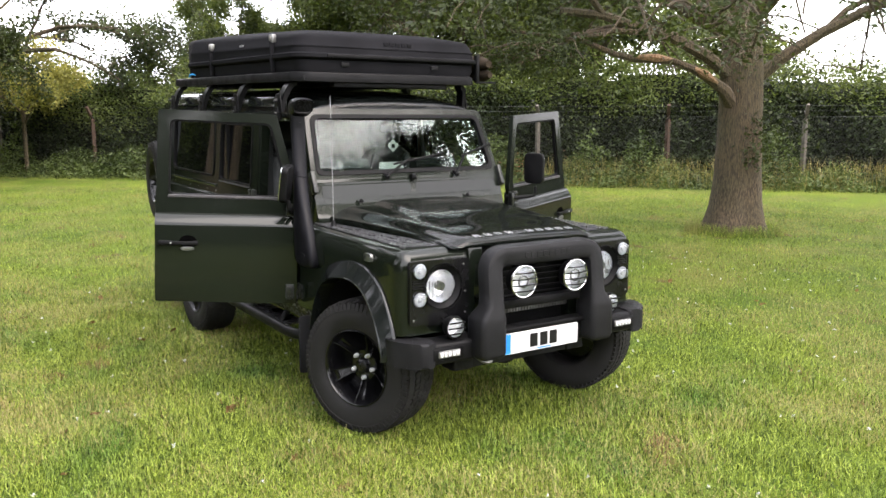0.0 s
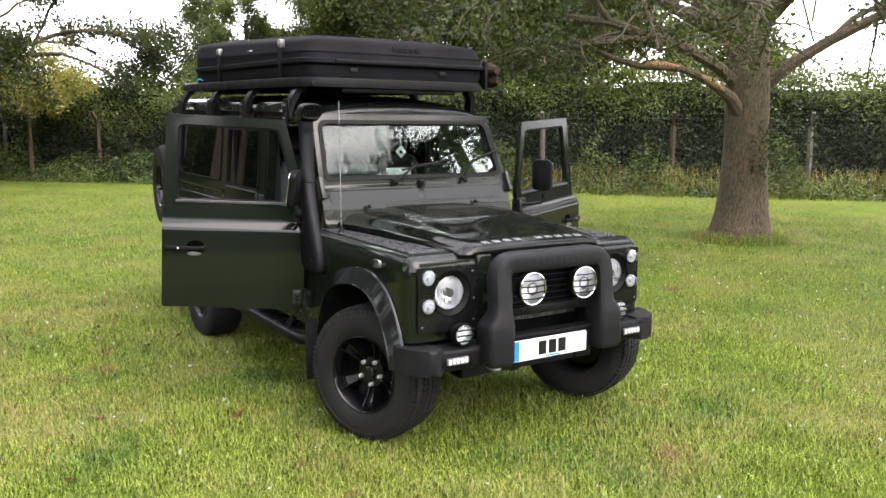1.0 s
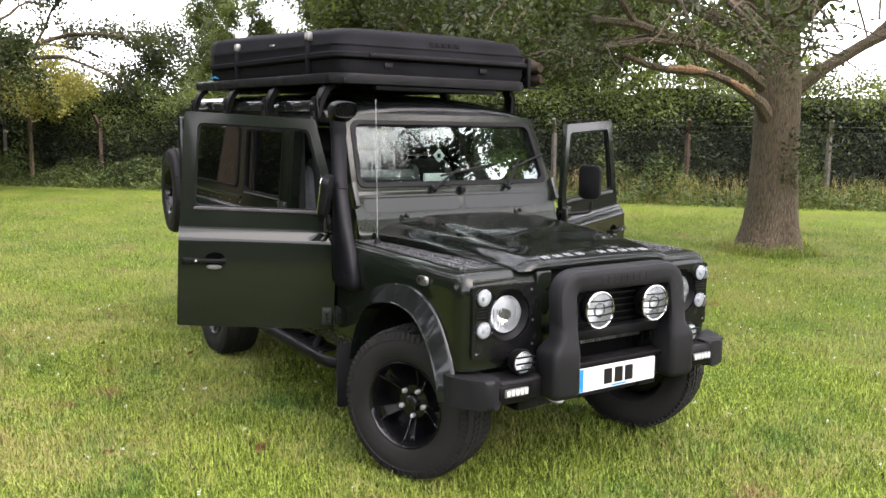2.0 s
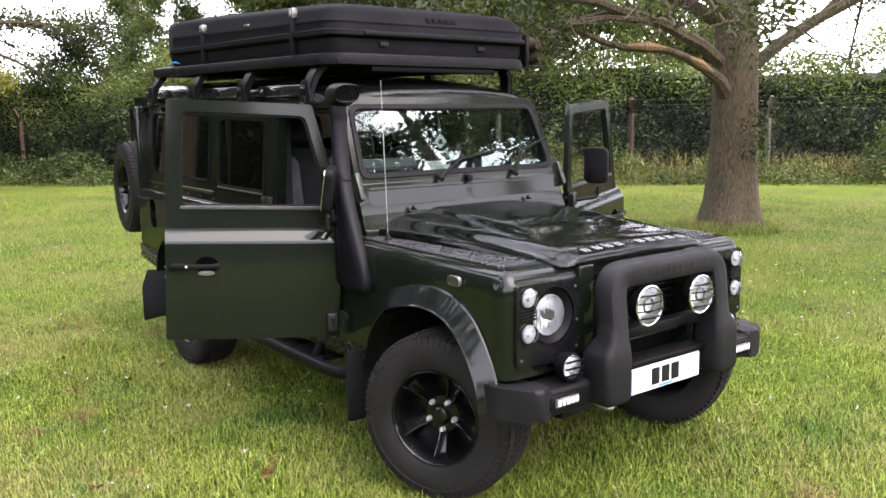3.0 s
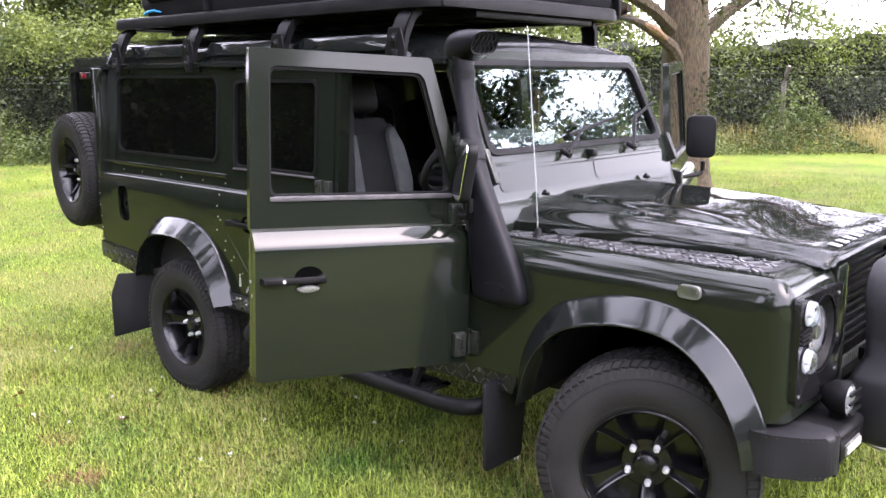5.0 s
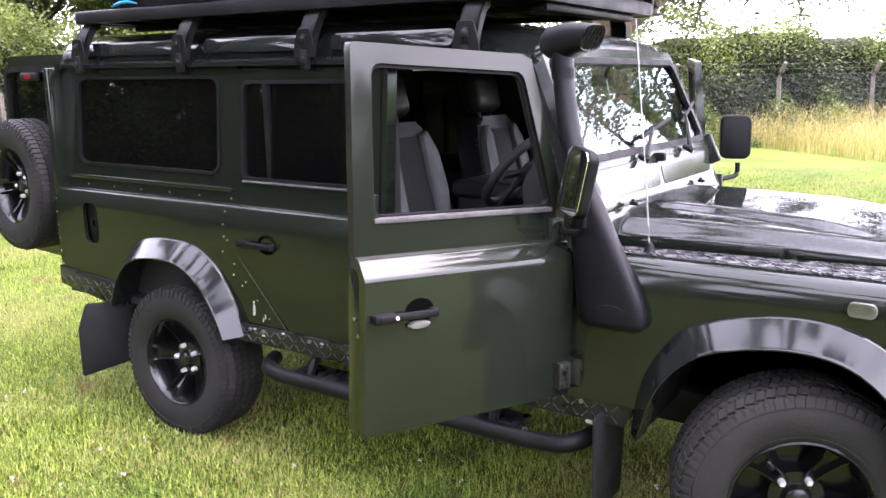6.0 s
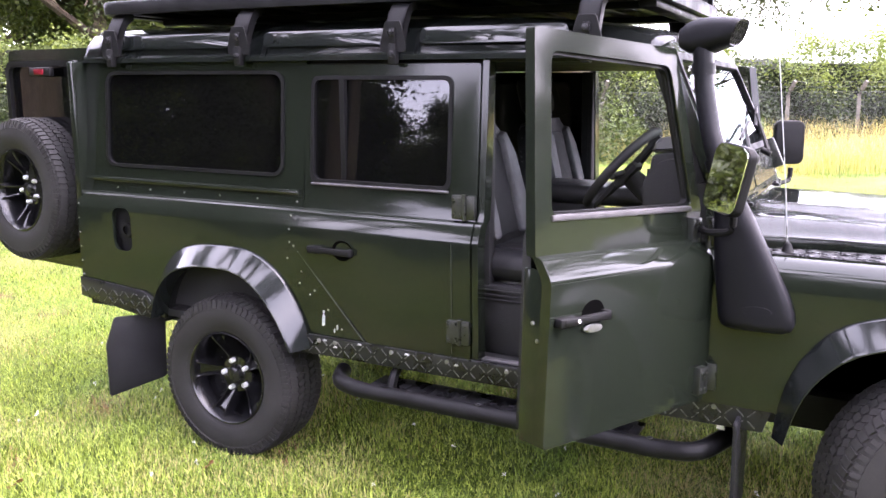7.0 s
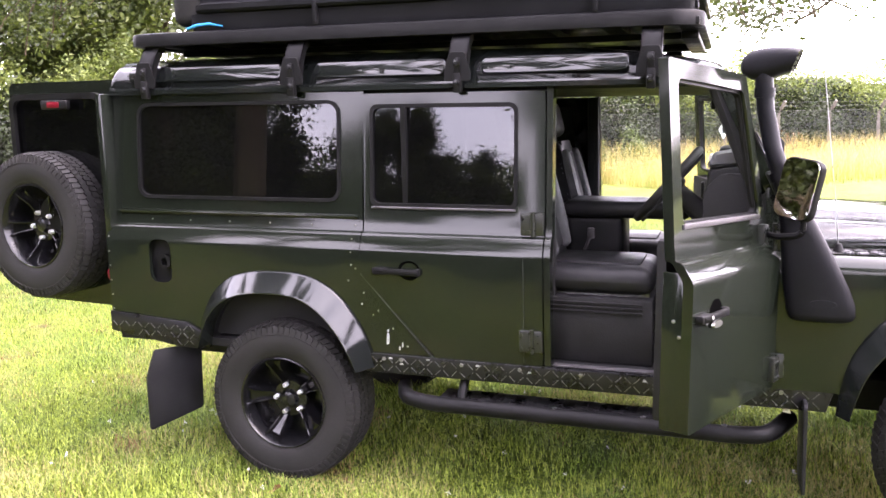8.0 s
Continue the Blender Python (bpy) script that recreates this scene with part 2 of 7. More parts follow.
def lawn_mat():
    m, n, l, b = node_mat("lawn")
    co = n.new("ShaderNodeTexCoord")
    big, mid, fine = (n.new("ShaderNodeTexNoise") for _ in range(3))
    for t, s, d in ((big, 0.55, 4), (mid, 3.5, 5), (fine, 60, 6)):
        t.inputs["Scale"].default_value, t.inputs["Detail"].default_value = s, d
        l.new(co.outputs["Object"], t.inputs["Vector"])
    r1, r2, r3 = (n.new("ShaderNodeValToRGB") for _ in range(3))
    r1.color_ramp.elements[0].position, r1.color_ramp.elements[0].color = 0.36, (0.062, 0.104, 0.007, 1)
    r1.color_ramp.elements[1].position, r1.color_ramp.elements[1].color = 0.66, (0.122, 0.158, 0.013, 1)
    r2.color_ramp.elements[0].position, r2.color_ramp.elements[0].color = 0.5, (0, 0, 0, 1)
    r2.color_ramp.elements[1].position, r2.color_ramp.elements[1].color = 0.78, (0.75, 0.75, 0.75, 1)
    r3.color_ramp.elements[0].position, r3.color_ramp.elements[0].color = 0.36, (0.30, 0.34, 0.28, 1)
    r3.color_ramp.elements[1].position, r3.color_ramp.elements[1].color = 0.66, (1.3, 1.3, 1.3, 1)
    straw = n.new("ShaderNodeMixRGB")
    straw.inputs["Color2"].default_value = (0.16, 0.14, 0.045, 1)
    mul = n.new("ShaderNodeMixRGB")
    mul.blend_type = "MULTIPLY"
    mul.inputs["Fac"].default_value = 1.0
    l.new(big.outputs["Fac"], r1.inputs["Fac"])
    l.new(mid.outputs["Fac"], r2.inputs["Fac"])
    l.new(fine.outputs["Fac"], r3.inputs["Fac"])
    l.new(r1.outputs["Color"], straw.inputs["Color1"])
    dry = n.new("ShaderNodeMath")
    dry.operation = "MULTIPLY"
    dry.inputs[1].default_value = 0.45
    l.new(patches(n, l, 0.85, 0.44, 0.64, 3.0), dry.inputs[0])
    l.new(dry.outputs[0], straw.inputs["Fac"])
    worn = n.new("ShaderNodeMixRGB")
    worn.inputs["Color2"].default_value = (0.09, 0.058, 0.03, 1)
    l.new(patches(n, l, 1.9, 0.61, 0.72, 17.0), worn.inputs["Fac"])
    l.new(straw.outputs["Color"], worn.inputs["Color1"])
    l.new(worn.outputs["Color"], mul.inputs["Color1"])
    l.new(r3.outputs["Color"], mul.inputs["Color2"])
    l.new(mul.outputs["Color"], b.inputs["Base Color"])
    b.inputs["Roughness"].default_value = 0.9
    b.inputs["Specular IOR Level"].default_value = 0.15
    bp = n.new("ShaderNodeBump")
    bp.inputs["Strength"].default_value, bp.inputs["Distance"].default_value = 0.8, 0.03
    l.new(fine.outputs["Fac"], bp.inputs["Height"])
    l.new(bp.outputs["Normal"], b.inputs["Normal"])
    return m


PAINT = paint_mat("metallic dark green car paint", (0.0040, 0.0057, 0.0037), (0.0057, 0.0077, 0.0051), 0.6, 0.75, 1.43, 0.09)
# copies of the body paint; coat and tone are set to each panel's sheen
PAINT_TOP = paint_mat("glossier dark green car paint", (0.0050, 0.0069, 0.0051), (0.0069, 0.0091, 0.0067), 0.6, 1.0, 1.48, 0.04, 0.10)
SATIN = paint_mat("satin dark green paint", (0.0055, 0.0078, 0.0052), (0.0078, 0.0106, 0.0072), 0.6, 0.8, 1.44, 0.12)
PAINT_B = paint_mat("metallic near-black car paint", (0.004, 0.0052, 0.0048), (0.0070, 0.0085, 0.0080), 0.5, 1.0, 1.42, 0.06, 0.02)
FLARE = paint_mat("hazier dark plastic flare", (0.0035, 0.0045, 0.0042), (0.0060, 0.0074, 0.0070), 0.5, 1.0, 1.40, 0.09, 0.02)
# near-black discs in this stand for the shade in the handle hollows
HOLLOW_SHADE = surface("near-black hollow shade", (0.0008, 0.0008, 0.0008), (0.002, 0.002, 0.002), rough=0.9, bump=0.0, spec=0.0)
EDGE_GLINT = surface("pale edge glint", (0.016, 0.018, 0.015), (0.034, 0.037, 0.032), scale=20, rough=0.6, bump=0.1)
HINGE = surface("worn painted steel hinge", (0.005, 0.006, 0.005), (0.022, 0.024, 0.021), scale=45, rough=0.35, metal=0.3, bump=0.15)
NUT = surface("bright zinc nut", (0.36, 0.36, 0.36), (0.55, 0.55, 0.55), scale=40, rough=0.45, metal=0.25, bump=0.1, spec=0.5)
CHIP = surface("bare scratched metal", (0.14, 0.15, 0.14), (0.40, 0.41, 0.40), scale=60, rough=0.5, metal=0.2, bump=0.2)
BLACK = surface("black plastic", (0.0026, 0.0026, 0.0028), (0.0058, 0.0058, 0.0062), scale=10, rough=0.5, bump=0.12, fine=320, spec=0.10)
RUBBERY = surface("textured black polyurethane", (0.005, 0.005, 0.0056), (0.012, 0.012, 0.0132), scale=6, rough=0.5, bump=0.25, fine=420, spec=0.16)
SNORK = surface("matt black moulded plastic", (0.0025, 0.0025, 0.0034), (0.006, 0.006, 0.0079), scale=5, rough=0.45, bump=0.2, fine=380, spec=0.12)
POWDER = surface("black powder coat", (0.0040, 0.0040, 0.0042), (0.0090, 0.0090, 0.0095), scale=9, rough=0.42, bump=0.1, fine=300, spec=0.08)
TYRE = surface("tyre rubber", (0.0075, 0.0073, 0.0072), (0.0195, 0.0188, 0.0184), scale=5, rough=0.7, bump=0.25, fine=160, spec=0.18)
RIM = surface("gloss black alloy", (0.0026, 0.0026, 0.003), (0.005, 0.005, 0.0058), scale=8, rough=0.2, bump=0.0, spec=0.36)
CHROME = surface("polished steel", (0.55, 0.55, 0.55), (0.72, 0.72, 0.72), scale=18, rough=0.18, metal=1.0, bump=0.0, spread=0.06)
DULL = surface("worn grey metal", (0.10, 0.10, 0.10), (0.24, 0.24, 0.23), scale=30, rough=0.4, metal=0.8, bump=0.1)
# paler than the plate: the glint on the bars is put into the colour
CHEQBAR = surface("paler chequer bars", (0.055, 0.055, 0.058), (0.17, 0.17, 0.177), scale=25, rough=0.34, metal=0.7, bump=0.1)
CHEQ = surface("black chequer plate", (0.004, 0.004, 0.0045), (0.011, 0.011, 0.012), scale=9, rough=0.3, bump=0.1, coat=0.15)
TENTM = surface("black textured tent shell", (0.0065, 0.0065, 0.0072), (0.013, 0.013, 0.0145), scale=4, rough=0.8, bump=0.2, fine=260, spec=0.02)
CLOTH = surface("black canvas", (0.010, 0.010, 0.010), (0.022, 0.021, 0.020), scale=14, rough=0.9, bump=0.4, fine=300)
KHAKI = surface("brown canvas", (0.012, 0.0095, 0.007), (0.050, 0.039, 0.028), scale=14, rough=0.95, bump=0.6, fine=60, spec=0.03)
BLUE = surface("blue strap", (0.02, 0.22, 0.55), (0.05, 0.38, 0.75), scale=30, rough=0.7, bump=0.2)
TRIMBLK = surface("black interior trim", (0.0065, 0.0065, 0.0067), (0.014, 0.014, 0.0146), scale=10, rough=0.7, bump=0.2)
SEATM = surface("black leather seat", (0.006, 0.006, 0.0066), (0.015, 0.015, 0.016), scale=8, rough=0.45, bump=0.2, fine=220)
SEATC = surface("charcoal seat fabric", (0.008, 0.008, 0.0086), (0.020, 0.020, 0.0212), scale=10, rough=0.9, bump=0.35, fine=320)
SEATG = surface("grey seat leather", (0.048, 0.048, 0.050), (0.10, 0.10, 0.104), scale=10, rough=0.85, bump=0.35, fine=320)
WHITE = surface("white plate plastic", (0.504, 0.504, 0.504), (0.574, 0.574, 0.574), scale=9, rough=0.3, bump=0.0)
PLATEBLUE = surface("blue plate strip", (0.02, 0.16, 0.5), (0.03, 0.22, 0.6), scale=9, rough=0.3, bump=0.0)
INK = surface("black ink", (0.006, 0.006, 0.006), (0.012, 0.012, 0.012), rough=0.4, bump=0.0)
SILVER = surface("silver lettering", (0.20, 0.205, 0.21), (0.30, 0.305, 0.31), scale=20, rough=0.35, metal=0.6, bump=0.0)
LAMPW = surface("frosted lamp white", (0.294, 0.301, 0.308), (0.434, 0.441, 0.448), scale=60, rough=0.25, bump=0.3, fine=200)
REFLECT = surface("lamp reflector", (0.72, 0.72, 0.73), (0.88, 0.88, 0.89), scale=12, rough=0.3, metal=0.65, bump=0.0, spread=0.08)
STRIP = surface("dull grey sealing strip", (0.03, 0.029, 0.03), (0.07, 0.067, 0.07), scale=20, rough=0.5, bump=0.1)
CLEAR = pane_mat("clear lamp glass", (0.93, 0.95, 0.97), 1.3)
PANEL = surface("gloss black lamp panel", (0.003, 0.003, 0.0034), (0.006, 0.006, 0.0065), scale=10, rough=0.2, bump=0.05, fine=300, spec=0.3)
REDLENS = surface("red lens", (0.07, 0.004, 0.008), (0.14, 0.008, 0.014), rough=0.2, bump=0.0)
SCREEN = pane_mat("windscreen glass", (0.72, 0.78, 0.75), 0.37)
TINT = pane_mat("dark tinted glass", (0.10, 0.104, 0.10), 0.9, 0.003)
MIRROR = surface("mirror", (0.9, 0.9, 0.9), (0.94, 0.94, 0.94), rough=0.02, metal=1.0, bump=0.0, spread=0.0)
LAWN = lawn_mat()
BLADE = turf_mat()
MEADOW = leafy("rough grass blade", (0.02, 0.05, 0.006), (0.22, 0.25, 0.07), 0.3, 0.55, 1.6)
OAK = leafy("oak leaf", (0.006, 0.011, 0.004), (0.055, 0.072, 0.020), 0.38)
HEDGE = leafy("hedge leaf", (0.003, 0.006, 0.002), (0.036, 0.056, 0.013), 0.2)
WEED = leafy("weed leaf", (0.005, 0.013, 0.003), (0.095, 0.13, 0.035), 0.3)
STRAW = leafy("dry tall grass", (0.154, 0.133, 0.042), (0.364, 0.308, 0.133), 0.3)
PALELEAF = leafy("hedgerow tree leaf", (0.016, 0.030, 0.008), (0.115, 0.14, 0.04), 0.5)
YELLOWLEAF = leafy("yellowing leaf", (0.10, 0.12, 0.03), (0.38, 0.34, 0.10), 0.5)
HEDGETOP = leafy("paler lit hedge leaf", (0.020, 0.038, 0.008), (0.15, 0.185, 0.05), 0.35)
BARK = bark_mat("oak bark", (0.024, 0.018, 0.011), (0.124, 0.092, 0.056))
BARKTORN = bark_mat("torn pale wood", (0.15, 0.080, 0.040), (0.32, 0.21, 0.13))
POSTM = surface("weathered concrete post", (0.063, 0.056, 0.049), (0.154, 0.14, 0.119), scale=12, rough=0.9, bump=0.4, fine=120)
DOCK = leafy("reddish dock", (0.07, 0.0245, 0.014), (0.224, 0.105, 0.056), 0.3)
RUST = surface("rusty brown post", (0.042, 0.028, 0.021), (0.091, 0.0595, 0.0455), scale=12, rough=0.9, bump=0.4)
WIRE = surface("galvanised wire", (0.03, 0.033, 0.03), (0.08, 0.084, 0.08), rough=0.6, metal=0.3, bump=0.0)
THICKET = surface("near-black twigs and inner shade", (0.004, 0.006, 0.003), (0.016, 0.018, 0.009), scale=9, rough=1.0, bump=0.8, fine=40)
DRYLEAF = surface("dry fallen leaf", (0.112, 0.056, 0.021), (0.238, 0.14, 0.063), rough=0.8, bump=0.1)


# ---------------------------------------------------------------- mesh helpers
RAKE = 0.018  # the body sits nose-down on its springs by this slope


def part(name, bm, material, parent=None, label="", raked=True, smooth=True, side=1):
    """Links a bmesh as one mesh object under a thing or a part."""
    if side < 0:
        for v in bm.verts:
            v.co.y = -v.co.y
        bmesh.ops.reverse_faces(bm, faces=bm.faces)
    if raked:
        for v in bm.verts:
            v.co.z -= RAKE * (v.co.x + 1.0)
    me = bpy.data.meshes.new(name)
    bmesh.ops.recalc_face_normals(bm, faces=bm.faces)
    bm.to_mesh(me)
    bm.free()
    if smooth:
        me.polygons.foreach_set("use_smooth", [True] * len(me.polygons))
        me.set_sharp_from_angle(angle=radians(38))
    for mm in (material if isinstance(material, (list, tuple)) else [material]):
        me.materials.append(mm)
    ob = new(name, me)
    if parent is not None:
        ob.parent = parent
    if label:
        ob["label"] = label
    return ob


def thing(name, label, category, group="", kind="", at=(0, 0, 0)):
    ob = new(name)
    ob.empty_display_size = 0.2
    ob.location = at
    return tagged(ob, label, category, group, kind)


def B(*fns):
    """A bmesh filled by the given functions."""
    bm = bmesh.new()
    for f in fns:
        f(bm)
    return bm


def box(bm, x0, x1, y0, y1, z0, z1, bev=0.0, seg=2, m=None):
    vs = [bm.verts.new((x, y, z)) for x in (x0, x1) for y in (y0, y1) for z in (z0, z1)]
    fs = [bm.faces.new([vs[i] for i in q]) for q in ((0, 1, 3, 2), (4, 6, 7, 5), (0, 4, 5, 1), (2, 3, 7, 6), (0, 2, 6, 4), (1, 5, 7, 3))]
    got = vs
    if bev:
        es = list({e for f in fs for e in f.edges})
        r = bmesh.ops.bevel(bm, geom=es, offset=bev, segments=seg, affect="EDGES", profile=0.5)
        got = list({v for f in r["faces"] for v in f.verts} | {v for v in vs if v.is_valid})
    if m is not None:
        bmesh.ops.transform(bm, matrix=m, verts=got)
    return got


def prism(bm, pts, axis, a, b, bev=0.0, seg=2, m=None):
    """A polygon in the plane across an axis, drawn out from a to b. axis x: (y, z); y: (x, z); z: (x, y)."""
    def at(p, w):
        return {"x": (w, p[0], p[1]), "y": (p[0], w, p[1]), "z": (p[0], p[1], w)}[axis]
    lo = [bm.verts.new(at(p, a)) for p in pts]
    hi = [bm.verts.new(at(p, b)) for p in pts]
    n = len(pts)
    fs = [bm.faces.new(lo), bm.faces.new(hi[::-1])]
    fs += [bm.faces.new((lo[i], lo[(i + 1) % n], hi[(i + 1) % n], hi[i])) for i in range(n)]
    got = lo + hi
    if bev:
        es = list({e for f in fs for e in f.edges})
        r = bmesh.ops.bevel(bm, geom=es, offset=bev, segments=seg, affect="EDGES", profile=0.5)
        got = list({v for f in r["faces"] for v in f.verts} | {v for v in got if v.is_valid})
    if m is not None:
        bmesh.ops.transform(bm, matrix=m, verts=got)
    return got


def sweep(bm, pts, radius, n=12, flat=1.0, caps=True, up=(0, 0, 1), rot=0.0, square=0.0):
    """A tube along points; radius a number or one per point; flat squeezes it along its second axis."""
    pts = [Vector(p) for p in pts]
    rads = radius if isinstance(radius, (list, tuple)) else [radius] * len(pts)
    rings = []
    for i, p in enumerate(pts):
        d = (pts[min(i + 1, len(pts) - 1)] - pts[max(i - 1, 0)]).normalized()
        u = Vector(up)
        if abs(d.dot(u)) > 0.97:
            u = Vector((1, 0, 0))
        s = d.cross(u).normalized()
        w = s.cross(d).normalized()
        ring = []
        for k in range(n):
            a = 2 * math.pi * k / n + rot
            c, q = math.cos(a), math.sin(a)
            if square:
                g = (abs(c) ** square + abs(q) ** square) ** (-1 / square)
                c, q = c * g, q * g
            ring.append(bm.verts.new(p + rads[i] * (c * s + q * flat * w)))
        rings.append(ring)
    for a, b in zip(rings, rings[1:]):
        for k in range(n):
            bm.faces.new((a[k], a[(k + 1) % n], b[(k + 1) % n], b[k]))
    if caps:
        bm.faces.new(rings[0][::-1])
        bm.faces.new(rings[-1])
    return [v for r in rings for v in r]


def bend(pts, steps=6, r=0.06):
    """Rounds the corners of a path of points."""
    pts = [Vector(p) for p in pts]
    out = [pts[0]]
    for a, b, c in zip(pts, pts[1:], pts[2:]):
        ra = min(r, (a - b).length * 0.48, (c - b).length * 0.48)
        p, q = b + (a - b).normalized() * ra, b + (c - b).normalized() * ra
        for k in range(steps + 1):
            t = k / steps
            out.append((1 - t) ** 2 * p + 2 * t * (1 - t) * b + t * t * q)
    return out + [pts[-1]]


def lathe(bm, prof, n=32, m=None, caps=False):
    """Turns a profile of (radius, along) round the y axis."""
    rings = [[bm.verts.new((r * math.cos(2 * math.pi * k / n), y, r * math.sin(2 * math.pi * k / n))) for k in range(n)] for r, y in prof]
    for a, b in zip(rings, rings[1:]):
        for k in range(n):
            bm.faces.new((a[k], a[(k + 1) % n], b[(k + 1) % n], b[k]))
    for ring in (rings[0], rings[-1]) if caps else ():
        bm.faces.new(ring)
    got = [v for r in rings for v in r]
    if m is not None:
        bmesh.ops.transform(bm, matrix=m, verts=got)
    return got


def rrect(x0, x1, z0, z1, r=0.04, n=5):
    """A rounded rectangle, as points."""
    out = []
    for cx, cz, a0 in ((x1 - r, z1 - r, 0), (x0 + r, z1 - r, 90), (x0 + r, z0 + r, 180), (x1 - r, z0 + r, 270)):
        for k in range(n + 1):
            a = radians(a0 + 90 * k / n)
            out.append((cx + r * math.cos(a), cz + r * math.sin(a)))
    return out


def rpoly(pts, r=0.03, n=4):
    """A polygon with rounded corners."""
    p3 = [Vector((*p, 0)) for p in pts]
    out = []
    for i, b in enumerate(p3):
        a, c = p3[i - 1], p3[(i + 1) % len(p3)]
        ra = min(r, (a - b).length * 0.45, (c - b).length * 0.45)
        p, q = b + (a - b).normalized() * ra, b + (c - b).normalized() * ra
        for k in range(n + 1):
            t = k / n
            v = (1 - t) ** 2 * p + 2 * t * (1 - t) * b + t * t * q
            out.append((v.x, v.y))
    return out


def skin(outer, holes, place, thick, cuts_v=(), cuts_u=()):
    """A sheet with holes, drawn flat as (u, v), given thickness and laid out by place(u, v, depth)."""
    bm = bmesh.new()
    es = []
    for loop in (outer, *holes):
        vs = [bm.verts.new((u, 0, v)) for u, v in loop]
        es += [bm.edges.new((vs[i], vs[(i + 1) % len(vs)])) for i in range(len(vs))]
    bmesh.ops.triangle_fill(bm, edges=es, use_beauty=True, use_dissolve=False)
    for c in cuts_v:
        bmesh.ops.bisect_plane(bm, geom=bm.verts[:] + bm.edges[:] + bm.faces[:], plane_co=(0, 0, c), plane_no=(0, 0, 1))
    for c in cuts_u:
        bmesh.ops.bisect_plane(bm, geom=bm.verts[:] + bm.edges[:] + bm.faces[:], plane_co=(c, 0, 0), plane_no=(1, 0, 0))
    faces = bm.faces[:]
    r = bmesh.ops.extrude_face_region(bm, geom=faces)
    inner = {v for v in r["geom"] if isinstance(v, bmesh.types.BMVert)}
    for v in bm.verts:
        v.co = Vector(place(v.co.x, v.co.z, thick if v in inner else 0.0))
    return bm


def bend_flat(pts):
    """A smooth line through the corners of a path drawn flat."""
    return [(p.x, p.y) for p in bend([(a, b, 0) for a, b in pts], 4, 0.05)]


def arm_web(bm, line, x0, x1):
    """A strip of plate laid along a flat (y, z) line from x0 to x1."""
    rows = [[bm.verts.new((x, y + dy, z)) for x, dy in ((x0, 0.0), (x1, 0.0), (x1, 0.006), (x0, 0.006))] for y, z in line]
    for a, b in zip(rows, rows[1:]):
        for k in range(4):
            bm.faces.new((a[k], a[(k + 1) % 4], b[(k + 1) % 4], b[k]))
    bm.faces.new(rows[0])
    bm.faces.new(rows[-1])


def interp(x, table):
    return float(np.interp(x, [p[0] for p in table], [p[1] for p in table]))


# ---------------------------------------------------------------- the car
# x runs to the nose from the front axle, y to the car's left, z up from the grass.
car = thing("off_road_car", "dark green boxy off-road station wagon front doors and tailgate open", "car")
PROF = [(0.45, 0.765), (0.62, 0.772), (1.03, 0.776), (1.042, 0.774), (1.095, 0.752), (1.104, 0.746), (1.11, 0.737), (1.113, 0.726), (1.16, 0.715), (1.72, 0.672)]
PCUTS = [1.03, 1.042, 1.095, 1.104, 1.11, 1.113, 1.16]


def on_side(u, v, d):
    return (u, -(interp(v, PROF) - d), v)


def arch_line(kind, grow=0.0):
    """The edge of a wheel opening, front and rear, as (x, z) from its back foot to its front foot."""
    if kind == "front":
        pts = [(-0.475, 0.50), (-0.43, 0.68), (-0.30, 0.83), (-0.03, 0.89), (0.155, 0.868), (0.28, 0.745), (0.352, 0.60), (0.362, 0.52)]
    else:
        pts = [(-3.19, 0.56), (-3.15, 0.70), (-3.05, 0.80), (-2.92, 0.835), (-2.68, 0.835), (-2.56, 0.765), (-2.455, 0.63), (-2.408, 0.515)]
    if grow:
        cx = sum(p[0] for p in pts) / len(pts)
        out = []
        for x, z in pts:
            dx, dz = x - cx, max(z - 0.45, 0.02)
            q = math.hypot(dx, dz)
            out.append((x + grow * dx / q, z + grow * dz / q))
        pts = out
    sm = [(p.x, p.z) for p in bend([(x, 0, z) for x, z in pts], 5, 0.12)]
    run = [0.0]
    for a, b in zip(sm, sm[1:]):
        run.append(run[-1] + math.hypot(b[0] - a[0], b[1] - a[1]))
    even = [run[-1] * k / 44 for k in range(45)]
    line = [(interp(r, list(zip(run, [p[0] for p in sm]))), interp(r, list(zip(run, [p[1] for p in sm])))) for r in even]
    for _ in range(5):
        line = [line[0]] + [((a[0] + 2 * b[0] + c[0]) / 4, (a[1] + 2 * b[1] + c[1]) / 4) for a, b, c in zip(line, line[1:], line[2:])] + [line[-1]]
    return line


